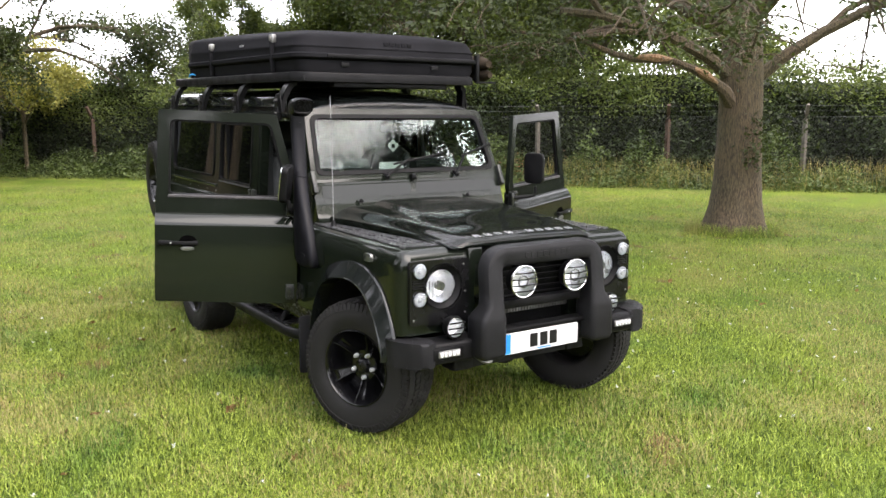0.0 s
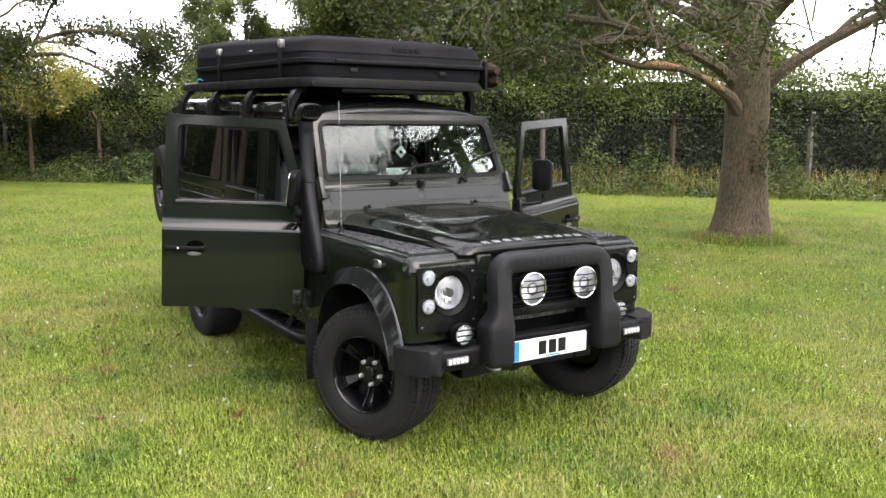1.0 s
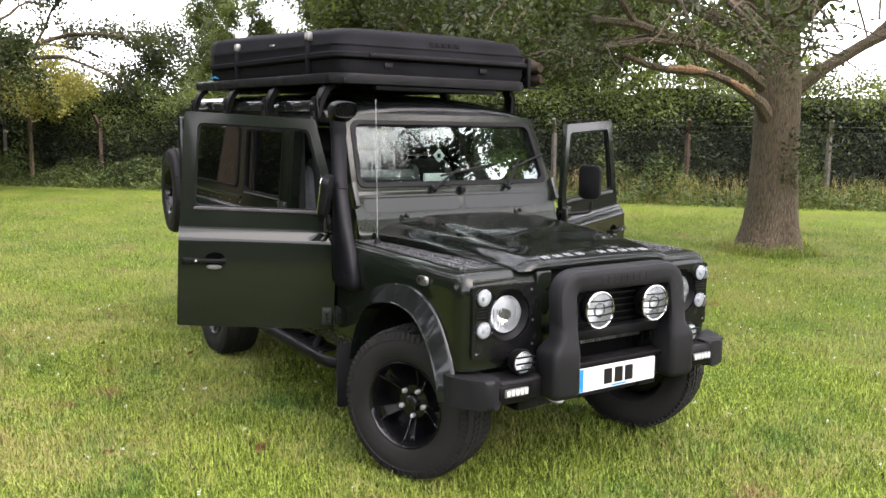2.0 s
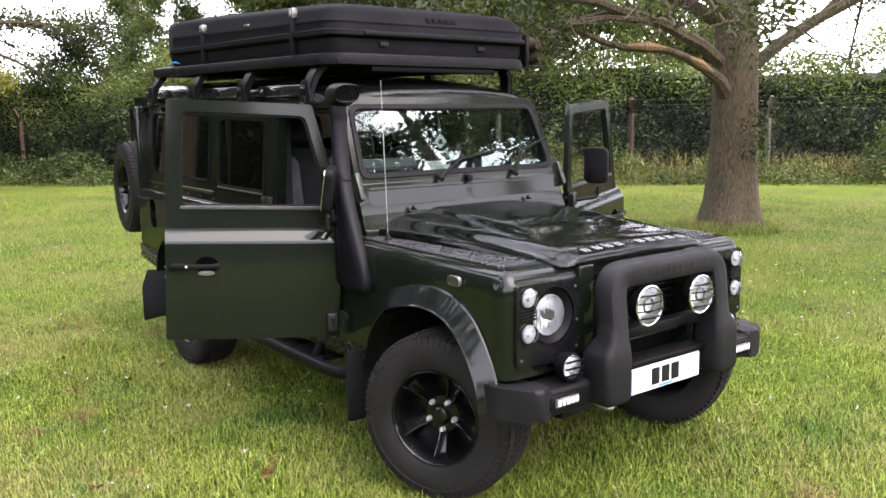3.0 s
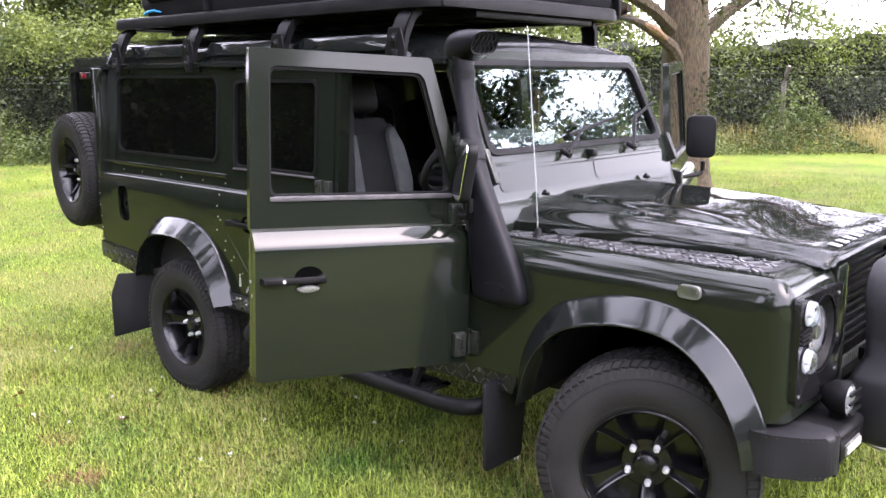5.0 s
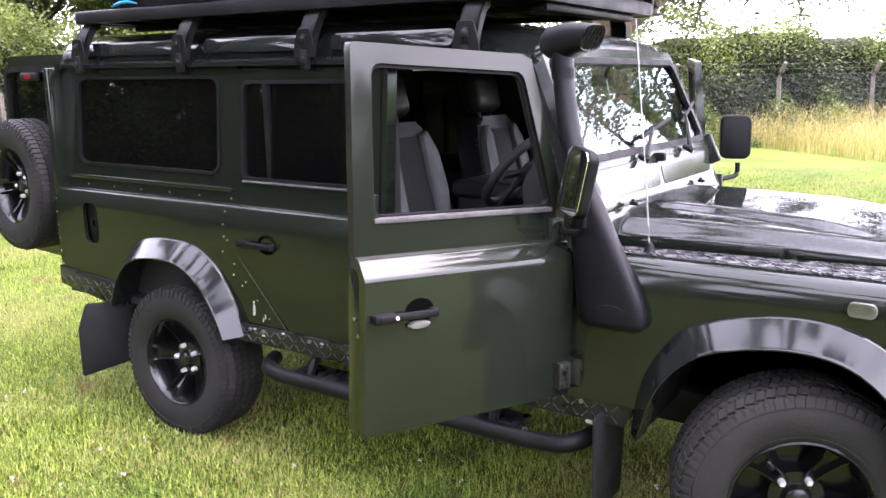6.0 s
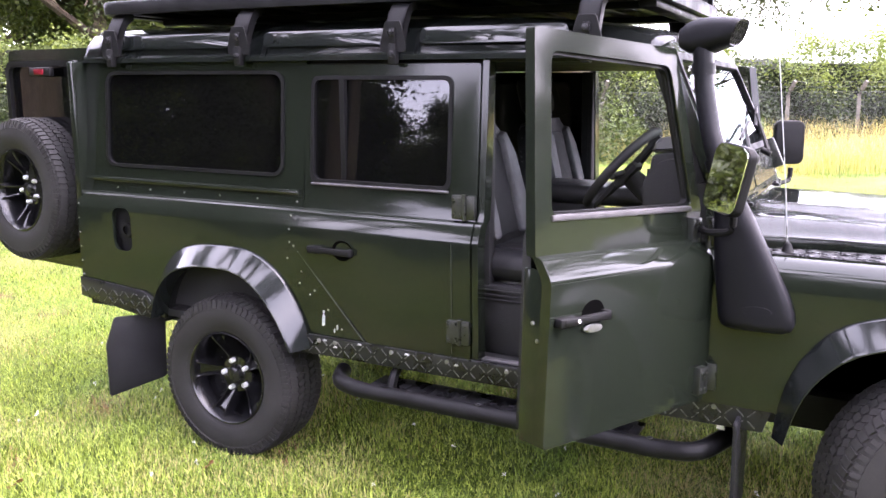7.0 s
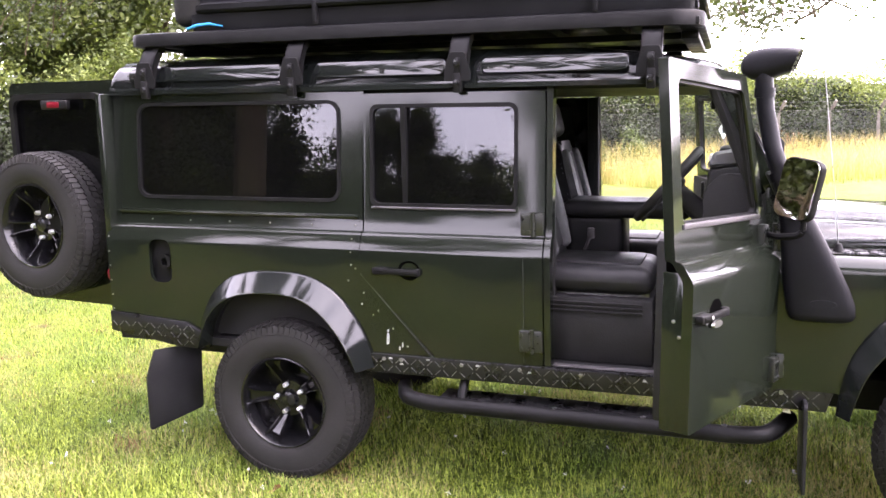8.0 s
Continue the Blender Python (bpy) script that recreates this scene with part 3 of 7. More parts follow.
for side in (1, -1):
    # rear quarter below the waist, with the filler recess on the right
    holes = [rrect(-3.485, -3.365, 0.842, 1.045, 0.04)] if side > 0 else []
    q_out = [(-3.72, 1.165), (-3.72, 0.60), (-3.33, 0.545), (-3.19, 0.545)] + arch_line("rear")[1:-1] + [(-2.408, 0.575), (-2.085, 0.575), (-2.40, 0.93), (-2.408, 1.165)]
    quarter = part("rear_quarter_panel", skin(q_out, holes, on_side, 0.02, PCUTS), PAINT, car, side=side)
    if side > 0:
        part("filler_recess", B(lambda bm: box(bm, -3.50, -3.35, -0.74, -0.735, 0.835, 1.055), lambda bm: lathe(bm, [(0.02, 0), (0.035, 0), (0.035, 0.03), (0.02, 0.03)], 16, pose(-3.41, -0.765, 0.94))), BLACK, quarter)
    # upper quarter with the long window
    up_out = [(-3.70, 1.715), (-3.71, 1.165), (-2.408, 1.165), (-2.40, 1.715)]
    upper = part("upper_quarter_panel", skin(up_out, [rrect(-3.56, -2.515, 1.238, 1.672, 0.055)], on_side, 0.025, [1.16]), PAINT, car, side=side)
    part("window_seal", skin(rrect(-3.564, -2.511, 1.234, 1.676, 0.058), [rrect(-3.55, -2.525, 1.248, 1.662, 0.048)], lambda u, v, d: on_side(u, v, d - 0.008), 0.02), BLACK, upper, side=side)
    pane = part("rear_side_window", skin(rrect(-3.55, -2.525, 1.248, 1.662, 0.05), [], lambda u, v, d: on_side(u, v, d + 0.006), 0.004), TINT, upper, side=side)
    # the rolled joint between upper and lower body
    part("body_moulding", B(lambda bm: sweep(bm, [(-3.72, -0.72, 1.172), (-2.43, -0.72, 1.172)], 0.011, 8)), PAINT, car, side=side)
    # rear side door
    d_out = rpoly([(-2.398, 1.70), (-2.398, 0.93), (-2.065, 0.585), (-1.605, 0.585), (-1.605, 1.70)], 0.012, 2)
    rdoor = part("rear_side_door", skin(d_out, [rrect(-2.365, -1.72, 1.222, 1.652, 0.035)], lambda u, v, d: on_side(u, v, d - 0.006), 0.03, PCUTS), PAINT, car, side=side)
    part("window_seal", skin(rrect(-2.368, -1.717, 1.219, 1.655, 0.036), [rrect(-2.353, -1.732, 1.236, 1.64, 0.03)], lambda u, v, d: on_side(u, v, d - 0.012), 0.02), BLACK, rdoor, side=side)
    part("side_window", skin(rrect(-2.355, -1.73, 1.232, 1.642, 0.03), [], lambda u, v, d: on_side(u, v, d + 0.004), 0.004), TINT, rdoor, side=side)
    part("sliding_window_bar", B(lambda bm: prism(bm, [(-2.222, 1.235), (-2.20, 1.235), (-2.20, 1.64), (-2.222, 1.64)], "y", -0.707, -0.682)), BLACK, rdoor, side=side)
    part("window_sill_strip", B(lambda bm: sweep(bm, [(-2.36, -0.722, 1.217), (-1.725, -0.722, 1.217)], 0.006, 6)), STRIP, rdoor, side=side)
    hx, hz = -2.215, 0.955
    dish = B(lambda bm: lathe(bm, [(0.0005, 0.0), (0.045, 0.0), (0.055, -0.006), (0.06, -0.008), (0.045, 0.008), (0.0005, 0.02)], 20, pose(hx + 0.042, -0.781, hz + 0.004) @ Matrix.Diagonal((0.82, 1, 0.7, 1))))
    part("handle_shade_disc", dish, HOLLOW_SHADE, rdoor, side=side)
    part("door_handle", B(lambda bm: box(bm, hx - 0.10, hx + 0.09, -0.815, -0.792, hz - 0.013, hz + 0.011, 0.006), lambda bm: box(bm, hx - 0.118, hx - 0.055, -0.814, -0.78, hz - 0.016, hz + 0.014, 0.006), lambda bm: box(bm, hx + 0.07, hx + 0.092, -0.812, -0.782, hz - 0.016, hz + 0.014, 0.006)), BLACK, rdoor, side=side)
    for zz in (1.165, 0.69):
        part("door_hinge", B(lambda bm: box(bm, -1.70, -1.655, -0.795 if zz < 1 else -0.745, -0.772 if zz < 1 else -0.715, zz - 0.045, zz + 0.045, 0.004),
                             lambda bm: box(bm, -1.64, -1.605, -0.792 if zz < 1 else -0.745, -0.772 if zz < 1 else -0.715, zz - 0.045, zz + 0.045, 0.004),
                             lambda bm: sweep(bm, [(-1.648, -0.79 if zz < 1 else -0.742, zz - 0.05), (-1.648, -0.79 if zz < 1 else -0.742, zz + 0.05)], 0.009, 8),
                             *[lambda bm, dx=dx, dz=dz: lathe(bm, [(0.0005, 0), (0.007, 0), (0.007, -0.006), (0.0005, -0.006)], 8, pose(dx, -0.795 if zz < 1 else -0.745, zz + dz)) for dx in (-1.69, -1.665) for dz in (-0.03, 0.03)]), HINGE, rdoor, side=side)
    # pillar between the doors
    part("door_pillar", skin([(-1.60, 1.715), (-1.60, 0.585), (-1.575, 0.585), (-1.575, 1.715)], [], on_side, 0.06, PCUTS), PAINT, car, side=side)
    part("door_pillar_inner", B(lambda bm: box(bm, -1.64, -1.58, -0.655, -0.60, 0.6, 1.70, 0.01)), TRIMBLK, car, side=side)
    # sills in chequer plate
    sill = part("sill_plate", B(lambda bm: prism(bm, [(-2.43, 0.585), (-2.40, 0.505), (-0.545, 0.505), (-0.52, 0.585)], "y", -0.788, -0.765, 0.003)), CHEQ, car, side=side)
    part("sill_box", B(lambda bm: box(bm, -2.42, -0.56, -0.765, -0.60, 0.50, 0.583)), PAINT_B, car, side=side)
    corner = part("corner_plate", B(lambda bm: prism(bm, [(-3.724, 0.69), (-3.724, 0.595), (-3.33, 0.54), (-3.22, 0.54), (-3.22, 0.62), (-3.30, 0.66)], "y", -0.785, -0.77, 0.003)), CHEQ, car, side=side)
    def studs(bm, x0, x1, z0, z1, y, step=0.036, lo=None):
        """Raised bars in groups, turned this way and that, as on chequer plate."""
        i = 0
        xx = x0
        while xx < x1:
            zz = z0
            j = 0
            while zz < z1:
                if lo is None or zz > lo(xx):
                    a = 45 if (i + j) % 2 else -45
                    for k in (-1, 0, 1):
                        box(bm, -0.0078, 0.0078, -0.0022, 0.0022, -0.0019, 0.0019, m=pose(xx + 0.0058 * k * (1 if a > 0 else -1), y, zz + 0.0058 * k, 0, -a, 0))
                zz += step
                j += 1
            xx += step
            i += 1
    part("chequer_pattern", B(lambda bm: studs(bm, -2.38, -0.57, 0.527, 0.575, -0.789)), CHEQBAR, sill, side=side, smooth=False)
    part("chequer_pattern", B(lambda bm: studs(bm, -3.70, -3.24, 0.56, 0.66, -0.786, lo=lambda x: 0.615 + (-3.70 - x) * 0.16)), CHEQBAR, corner, side=side, smooth=False)
    # rivets along the joints
    riv = [(-2.445, 1.08 - 0.055 * k) for k in range(3)] + [(-2.46, 0.90), (-2.425, 0.955)] + [(-2.39 + 0.065 * k, 0.85 - 0.075 * k) for k in range(4)] + [(-2.44 - 0.21 * k, 1.135) for k in range(6)] + [(-3.71, 0.70 + 0.07 * k) for k in range(6)]
    for rx, rz in riv:
        part("rivet", B(lambda bm: lathe(bm, [(0.0005, -0.003), (0.0035, -0.0025), (0.0045, 0.0)], 8, pose(rx, -interp(rz, PROF), rz))), DULL, quarter, side=side)
    for rx in (-2.30, -2.22, -1.95, -1.70, -1.45, -1.15, -0.85, -0.70):
        part("bolt", B(lambda bm: lathe(bm, [(0.0005, -0.007), (0.008, -0.006), (0.009, 0.0)], 8, pose(rx, -0.788, 0.568))), DULL, sill, side=side)

    # pale beads put in for the glint along the panel edges
    part("panel_edge_glint", B(lambda bm: sweep(bm, [(-2.402, -0.778, 0.935), (-2.07, -0.783, 0.578)], 0.002, 5)), EDGE_GLINT, quarter, side=side)
    part("door_edge_glint", B(lambda bm: sweep(bm, [(-1.682, -0.7835, 0.60), (-1.682, -0.787, 1.03)], 0.0013, 5)), EDGE_GLINT, rdoor, side=side)
    if side > 0:
        for cx_, cz_, w_, h_ in ((-2.283, 0.69, 0.004, 0.006), (-2.285, 0.655, 0.007, 0.028), (-2.232, 0.615, 0.003, 0.010), (-2.218, 0.63, 0.0035, 0.012), (-2.40, 0.80, 0.004, 0.004), (-2.35, 0.755, 0.003, 0.003)):
            part("paint_chip", B(lambda bm: prism(bm, [(cx_ - w_, cz_ - h_), (cx_ + 0.7 * w_, cz_ - 0.8 * h_), (cx_ + w_, cz_ + 0.5 * h_), (cx_, cz_ + h_), (cx_ - 0.8 * w_, cz_ + 0.4 * h_)], "y", -interp(cz_, PROF) - 0.0022, -interp(cz_, PROF) + 0.002)), CHIP, quarter)
        for cx_, cz_ in ((-2.27, 0.572), (-2.22, 0.55), (-2.10, 0.578), (-1.88, 0.57), (-1.66, 0.56), (-1.2, 0.565)):
            part("paint_chip", B(lambda bm: prism(bm, [(cx_ - 0.008, cz_ - 0.003), (cx_ + 0.01, cz_ - 0.002), (cx_ + 0.006, cz_ + 0.004), (cx_ - 0.004, cz_ + 0.005)], "y", -0.793, -0.787)), CHIP, sill)
        part("jacking_tag", B(lambda bm: prism(bm, [(-0.692, 0.488), (-0.664, 0.484), (-0.668, 0.502), (-0.676, 0.53), (-0.686, 0.512)], "y", -0.772, -0.766)), WHITE, sill, "small white plastic tag")

    # front wing: side, rounded corner and front, with its wheel opening
    wing_path = bend([(-0.77, -0.80, 0), (0.452, -0.80, 0), (0.452, -0.385, 0)], 8, 0.085)
    acc = [0.0]
    for a, b in zip(wing_path, wing_path[1:]):
        acc.append(acc[-1] + (b - a).length)
    total = acc[-1]

    def on_wing(u, v, d):
        s = u + 0.77
        x = float(np.interp(s, acc, [p.x for p in wing_path]))
        y = float(np.interp(s, acc, [p.y for p in wing_path]))
        a = Vector((float(np.interp(s + 0.004, acc, [p.x for p in wing_path])), float(np.interp(s + 0.004, acc, [p.y for p in wing_path]))))
        b = Vector((float(np.interp(s - 0.004, acc, [p.x for p in wing_path])), float(np.interp(s - 0.004, acc, [p.y for p in wing_path]))))
        t = (a - b).normalized()
        ins = interp(v, [(0.985, 0), (1.02, 0.004), (1.045, 0.014), (1.066, 0.030), (1.079, 0.05), (1.086, 0.075)]) + d
        return (x - t.y * ins, y + t.x * ins, v)

    w_out = [(-0.77, 1.086), (-0.77, 0.585), (-0.515, 0.585)] + arch_line("front")[2:] + [(0.375, 0.60), (0.41, 0.66), (total - 0.77, 0.66), (total - 0.77, 1.086)]
    wing = part("front_wing", skin(w_out, [[(total - 0.94 + 0.108 * math.cos(2 * math.pi * k / 24), 0.895 + 0.108 * math.sin(2 * math.pi * k / 24)) for k in range(24)]], on_wing, 0.012, [0.985, 1.02, 1.045, 1.066, 1.079], [0.34 + 0.012 * k for k in range(14)]), PAINT, car, side=side)
    part("wing_top", B(lambda bm: prism(bm, [(-0.77, -0.73), (0.385, -0.73), (0.385, -0.36), (-0.70, -0.52), (-0.77, -0.52)], "z", 1.06, 1.0865)), PAINT, wing, side=side)
    top = part("wing_chequer_plate", B(lambda bm: prism(bm, rpoly([(-0.72, -0.722), (0.30, -0.718), (0.352, -0.68), (0.372, -0.46), (-0.66, -0.58), (-0.72, -0.62)], 0.03, 3), "z", 1.0867, 1.0895)), CHEQ, wing, side=side)

    def top_studs(bm):
        i, xx = 0, -0.685
        while xx < 0.335:
            yy, j = -0.697, 0
            inner = -0.58 + (xx + 0.66) * 0.112 - 0.012
            while yy < inner:
                a = 45 if (i + j) % 2 else -45
                for k in (-0.5, 0.5):
                    box(bm, -0.021, 0.021, -0.0048, 0.0048, -0.003, 0.003, m=pose(xx + 0.012 * k * (1 if a < 0 else -1), yy + 0.012 * k, 1.0903, 0, 0, a))
                yy += 0.05
                j += 1
            xx += 0.05
            i += 1
    part("chequer_pattern", B(top_studs), CHEQBAR, top, side=side, smooth=False)
    if side > 0:
        rep = part("side_repeater", B(lambda bm: prism(bm, rrect(0.120, 0.184, 1.003, 1.034, 0.013), "y", -0.818, -0.798, 0.004)), CLEAR, wing)
        part("repeater_frame", skin(rrect(0.115, 0.189, 0.998, 1.039, 0.016), [rrect(0.120, 0.184, 1.003, 1.034, 0.012)], lambda u, v, d: (u, -0.815 + d, v), 0.016), DULL, wing)
        part("repeater_back", B(lambda bm: prism(bm, rrect(0.118, 0.187, 1.001, 1.035, 0.013), "y", -0.806, -0.800)), DULL, wing)
    # eyebrow flares
    for kind in ("front", "rear"):
        line = arch_line(kind)
        outer = arch_line(kind, 0.095)
        bm = bmesh.new()
        root = -0.775 if kind == "rear" else -0.80
        prof = [(1.0, root), (0.985, root - 0.008), (0.93, root - 0.014), (0.12, -0.853), (0.05, -0.860), (0.0, -0.860), (-0.01, -0.852), (0.02, -0.76)]
        rings = []
        for k, ((ax, az), (bx, bz)) in enumerate(zip(line, outer)):
            slim = min(1.0, 0.42 + 0.58 * k / (0.3 * len(line)), 0.72 + 0.28 * (len(line) - 1 - k) / (0.25 * len(line)))
            rings.append([bm.verts.new((ax + (bx - ax) * f * slim, y, az + (bz - az) * f * slim)) for f, y in prof])
        for a, b in zip(rings, rings[1:]):
            for k in range(len(prof) - 1):
                bm.faces.new((a[k], a[k + 1], b[k + 1], b[k]))
        bm.faces.new(rings[0])
        bm.faces.new(rings[-1])
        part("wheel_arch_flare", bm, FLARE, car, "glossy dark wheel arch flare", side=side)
        # dark liner inside the wheel well
        bm = bmesh.new()
        a = [bm.verts.new((x, -0.772, z + 0.01)) for x, z in line]
        b = [bm.verts.new((x, -0.36, z + 0.03)) for x, z in line]
        for k in range(len(a) - 1):
            bm.faces.new((a[k], a[k + 1], b[k + 1], b[k]))
        bm.faces.new(b)
        bmesh.ops.solidify(bm, geom=bm.faces[:], thickness=0.006)
        part("wheel_well", bm, TRIMBLK, car, side=side)

    # lamp panel with its lamps
    lp = part("lamp_panel", skin(rpoly([(-0.752, 0.715), (-0.75, 1.038), (-0.395, 1.03), (-0.395, 0.70), (-0.44, 0.69)], 0.02, 3), [[(-0.555 + 0.118 * math.cos(2 * math.pi * k / 32), 0.895 + 0.118 * math.sin(2 * math.pi * k / 32)) for k in range(32)]], lambda u, v, d: (0.468 - d, u, v), 0.02), PANEL, car, side=side)
    hc = pose(0.452, -0.555, 0.895, 0, 0, 90)
    part("headlamp_bowl", B(lambda bm: lathe(bm, [(0.118, -0.018), (0.123, -0.018), (0.105, 0.03), (0.082, 0.035), (0.084, 0.016), (0.113, -0.012)], 32, pose(0.452, -0.555, 0.895, 0, 0, 90))), BLACK, lp, side=side)
    part("headlamp_reflector", B(lambda bm: lathe(bm, [(0.084, 0.006), (0.078, 0.03), (0.056, 0.055), (0.03, 0.07), (0.0005, 0.073)], 32, hc)), REFLECT, lp, side=side)
    part("headlamp_lens", B(lambda bm: lathe(bm, [(0.087, 0.012), (0.085, 0.004), (0.068, -0.008), (0.04, -0.016), (0.0005, -0.019)], 32, hc)), CLEAR, lp, side=side)
    part("headlamp_bulb_shield", B(lambda bm: lathe(bm, [(0.0005, -0.005), (0.022, -0.003), (0.024, 0.03), (0.0005, 0.035)], 20, hc)), DULL, lp, side=side)
    part("headlamp_fluting", B(*[lambda bm, k=k: box(bm, 0.436, 0.44, -0.555 - 0.085 + 0.021 * k, -0.555 - 0.082 + 0.021 * k, 0.895 - 0.06, 0.895 + 0.03) for k in range(9)]), REFLECT, lp, side=side)
    for z0, nm in ((0.986, "indicator_lamp"), (0.842, "side_lamp")):
        lc = pose(0.468, -0.693, z0, 0, 0, 90)
        part(nm, B(lambda bm: lathe(bm, [(0.040, 0.0), (0.040, -0.016), (0.034, -0.026), (0.018, -0.031), (0.0005, -0.032)], 24, lc)), CLEAR, lp, side=side)
        part("lamp_back", B(lambda bm: lathe(bm, [(0.0005, -0.001), (0.038, -0.004), (0.034, -0.008), (0.012, -0.002), (0.010, -0.014), (0.0005, -0.016)], 20, lc)), LAMPW, lp, side=side)
    for k in range(4):
        part("louvre", B(lambda bm: box(bm, 0.464, 0.474, -0.735, -0.655, 0.895 + 0.013 * k, 0.902 + 0.013 * k, 0.002)), BLACK, lp, side=side)
    for y, z in ((-0.43, 1.0), (-0.42, 0.75), (-0.73, 0.74), (-0.42, 0.86)):
        part("lamp_panel_screw", B(lambda bm: lathe(bm, [(0.0005, -0.004), (0.006, -0.003), (0.006, 0)], 8, pose(0.468, y, z, 0, 0, 90))), DULL, lp, side=side)
    # mud flaps
    part("front_mud_flap", B(lambda bm: prism(bm, rpoly([(-0.865, 0.55), (-0.865, 0.20), (-0.64, 0.20), (-0.60, 0.55)], 0.02, 3), "x", -0.625, -0.612, 0.002)), RUBBERY, car, side=side)
    flap = B(lambda bm: prism(bm, rpoly([(-0.62, 0.52), (-0.63, 0.20), (-0.905, 0.145), (-0.905, 0.40), (-0.86, 0.53)], 0.015, 3), "x", -3.45, -3.437, 0.002, m=pose(0, 0, 0)))
    bmesh.ops.transform(flap, matrix=pose(-3.40, -0.75, 0, 0, 0, -28) @ pose(3.44, 0.76, 0), verts=flap.verts)
    part("rear_mud_flap", flap, RUBBERY, car, side=side)
    # side step
    yb = -0.825
    step = part("side_step", B(lambda bm: sweep(bm, bend([(-2.24, -0.70, 0.425), (-2.20, yb + 0.02, 0.412), (-2.09, yb, 0.402), (-0.86, yb, 0.398), (-0.74, yb + 0.02, 0.402), (-0.66, -0.66, 0.43)], 6, 0.09), 0.033, 14)), POWDER, car, side=side)
    part("step_tread", B(lambda bm: box(bm, -2.05, -0.95, yb + 0.02, yb + 0.15, 0.413, 0.425, 0.004)), CHEQ, step, side=side)
    for k in range(21):
        part("tread_bar", B(lambda bm: box(bm, -2.0 + 0.05 * k, -1.98 + 0.05 * k, yb + 0.03 + 0.03 * (k % 2), yb + 0.09 + 0.03 * (k % 2), 0.424, 0.430)), CHEQ, step, side=side)
    for sx in (-1.95, -1.05):
        part("step_bracket", B(lambda bm: sweep(bm, [(sx, -0.70, 0.52), (sx, yb + 0.06, 0.47), (sx, yb + 0.03, 0.42)], 0.020, 8)), POWDER, step, side=side)
    for sx in (-2.12, -1.85, -1.55, -1.2, -0.9):
        part("step_bolt", B(lambda bm: lathe(bm, [(0.0005, -0.008), (0.01, -0.007), (0.011, 0)], 8, pose(sx, yb, 0.434, 90, 0, 0))), DULL, step, side=side)

# ---- roof
def roof_z(y):
    """Height of the roof over its width."""
    return interp(abs(y), [(0, 1.905), (0.3, 1.899), (0.48, 1.885), (0.56, 1.87), (0.61, 1.845), (0.64, 1.81), (0.655, 1.76), (0.66, 1.735)])


RYS = [-0.66, -0.655, -0.64, -0.61, -0.56, -0.48, -0.3, 0.0]
RYS = RYS + [-y for y in RYS[-2::-1]]
bm = bmesh.new()
rows_x = [(-3.73, -0.05), (-3.725, -0.02), (-3.70, 0.0), (-1.75, 0.0), (-1.5, -0.008), (-1.3, -0.026), (-1.12, -0.052), (-1.0, -0.074), (-0.955, -0.086), (-0.937, -0.098), (-0.928, -0.12), (-0.926, -0.17)]
grid = [[bm.verts.new((x, y, max(1.735, roof_z(y) + dz))) for y in RYS] for x, dz in rows_x]
for a, b in zip(grid, grid[1:]):
    for k in range(len(RYS) - 1):
        bm.faces.new((a[k], a[k + 1], b[k + 1], b[k]))
bmesh.ops.solidify(bm, geom=bm.faces[:], thickness=0.012)
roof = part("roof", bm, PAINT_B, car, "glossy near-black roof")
part("headlining", B(lambda bm: box(bm, -3.68, -0.98, -0.64, 0.64, 1.705, 1.722)), TRIMBLK, car)
for side in (1, -1):
    gut = [(-0.675, 1.715), (-0.70, 1.715), (-0.70, 1.735), (-0.694, 1.735), (-0.694, 1.722), (-0.655, 1.728), (-0.655, 1.745), (-0.662, 1.745)]
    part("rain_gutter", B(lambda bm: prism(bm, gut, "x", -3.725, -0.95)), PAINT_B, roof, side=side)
    # pressed ribs in the roof's side
    for a, b in ((-3.62, -2.80), (-2.64, -2.03), (-1.88, -1.28)):
        part("roof_rib", B(lambda bm: prism(bm, rrect(a, b, 1.772, 1.842, 0.03, 4), "y", -0.001, 0.008, 0.004, 2, m=pose(0, -0.652, 1.807, -17, 0, 0) @ pose(0, 0, -1.807))), PAINT_B, roof, side=side)

# ---- bulkhead, windscreen frame and glass
WB, WT = Vector((-0.742, 0, 1.352)), Vector((-0.925, 0, 1.765))


def on_screen(u, v, d):
    """u across, v up the slope from the foot of the windscreen."""
    p = WB + (WT - WB).normalized() * v
    n = Vector((WT - WB)).cross(Vector((0, 1, 0))).normalized()
    n = n if n.x > 0 else -n
    q = p - n * d
    return (q.x, u, q.z)


WL = (WT - WB).length
frame_out = rpoly([(-0.705, -0.05), (-0.665, WL + 0.005), (0.665, WL + 0.005), (0.705, -0.05)], 0.05, 5)
glass_out = rpoly([(-0.655, 0.028), (-0.622, WL - 0.048), (0.622, WL - 0.048), (0.655, 0.028)], 0.05, 5)
ws = part("windscreen_frame", skin(frame_out, [glass_out], on_screen, 0.045), SATIN, car)
seal_in = rpoly([(-0.64, 0.042), (-0.609, WL - 0.062), (0.609, WL - 0.062), (0.64, 0.042)], 0.045, 5)
part("windscreen_seal", skin(rpoly([(-0.667, 0.016), (-0.634, WL - 0.036), (0.634, WL - 0.036), (0.667, 0.016)], 0.055, 5), [seal_in], lambda u, v, d: on_screen(u, v, d - 0.007), 0.02), BLACK, ws)
part("windscreen", skin(glass_out, [], lambda u, v, d: on_screen(u, v, d + 0.008), 0.004), SCREEN, ws, "clear laminated windscreen")
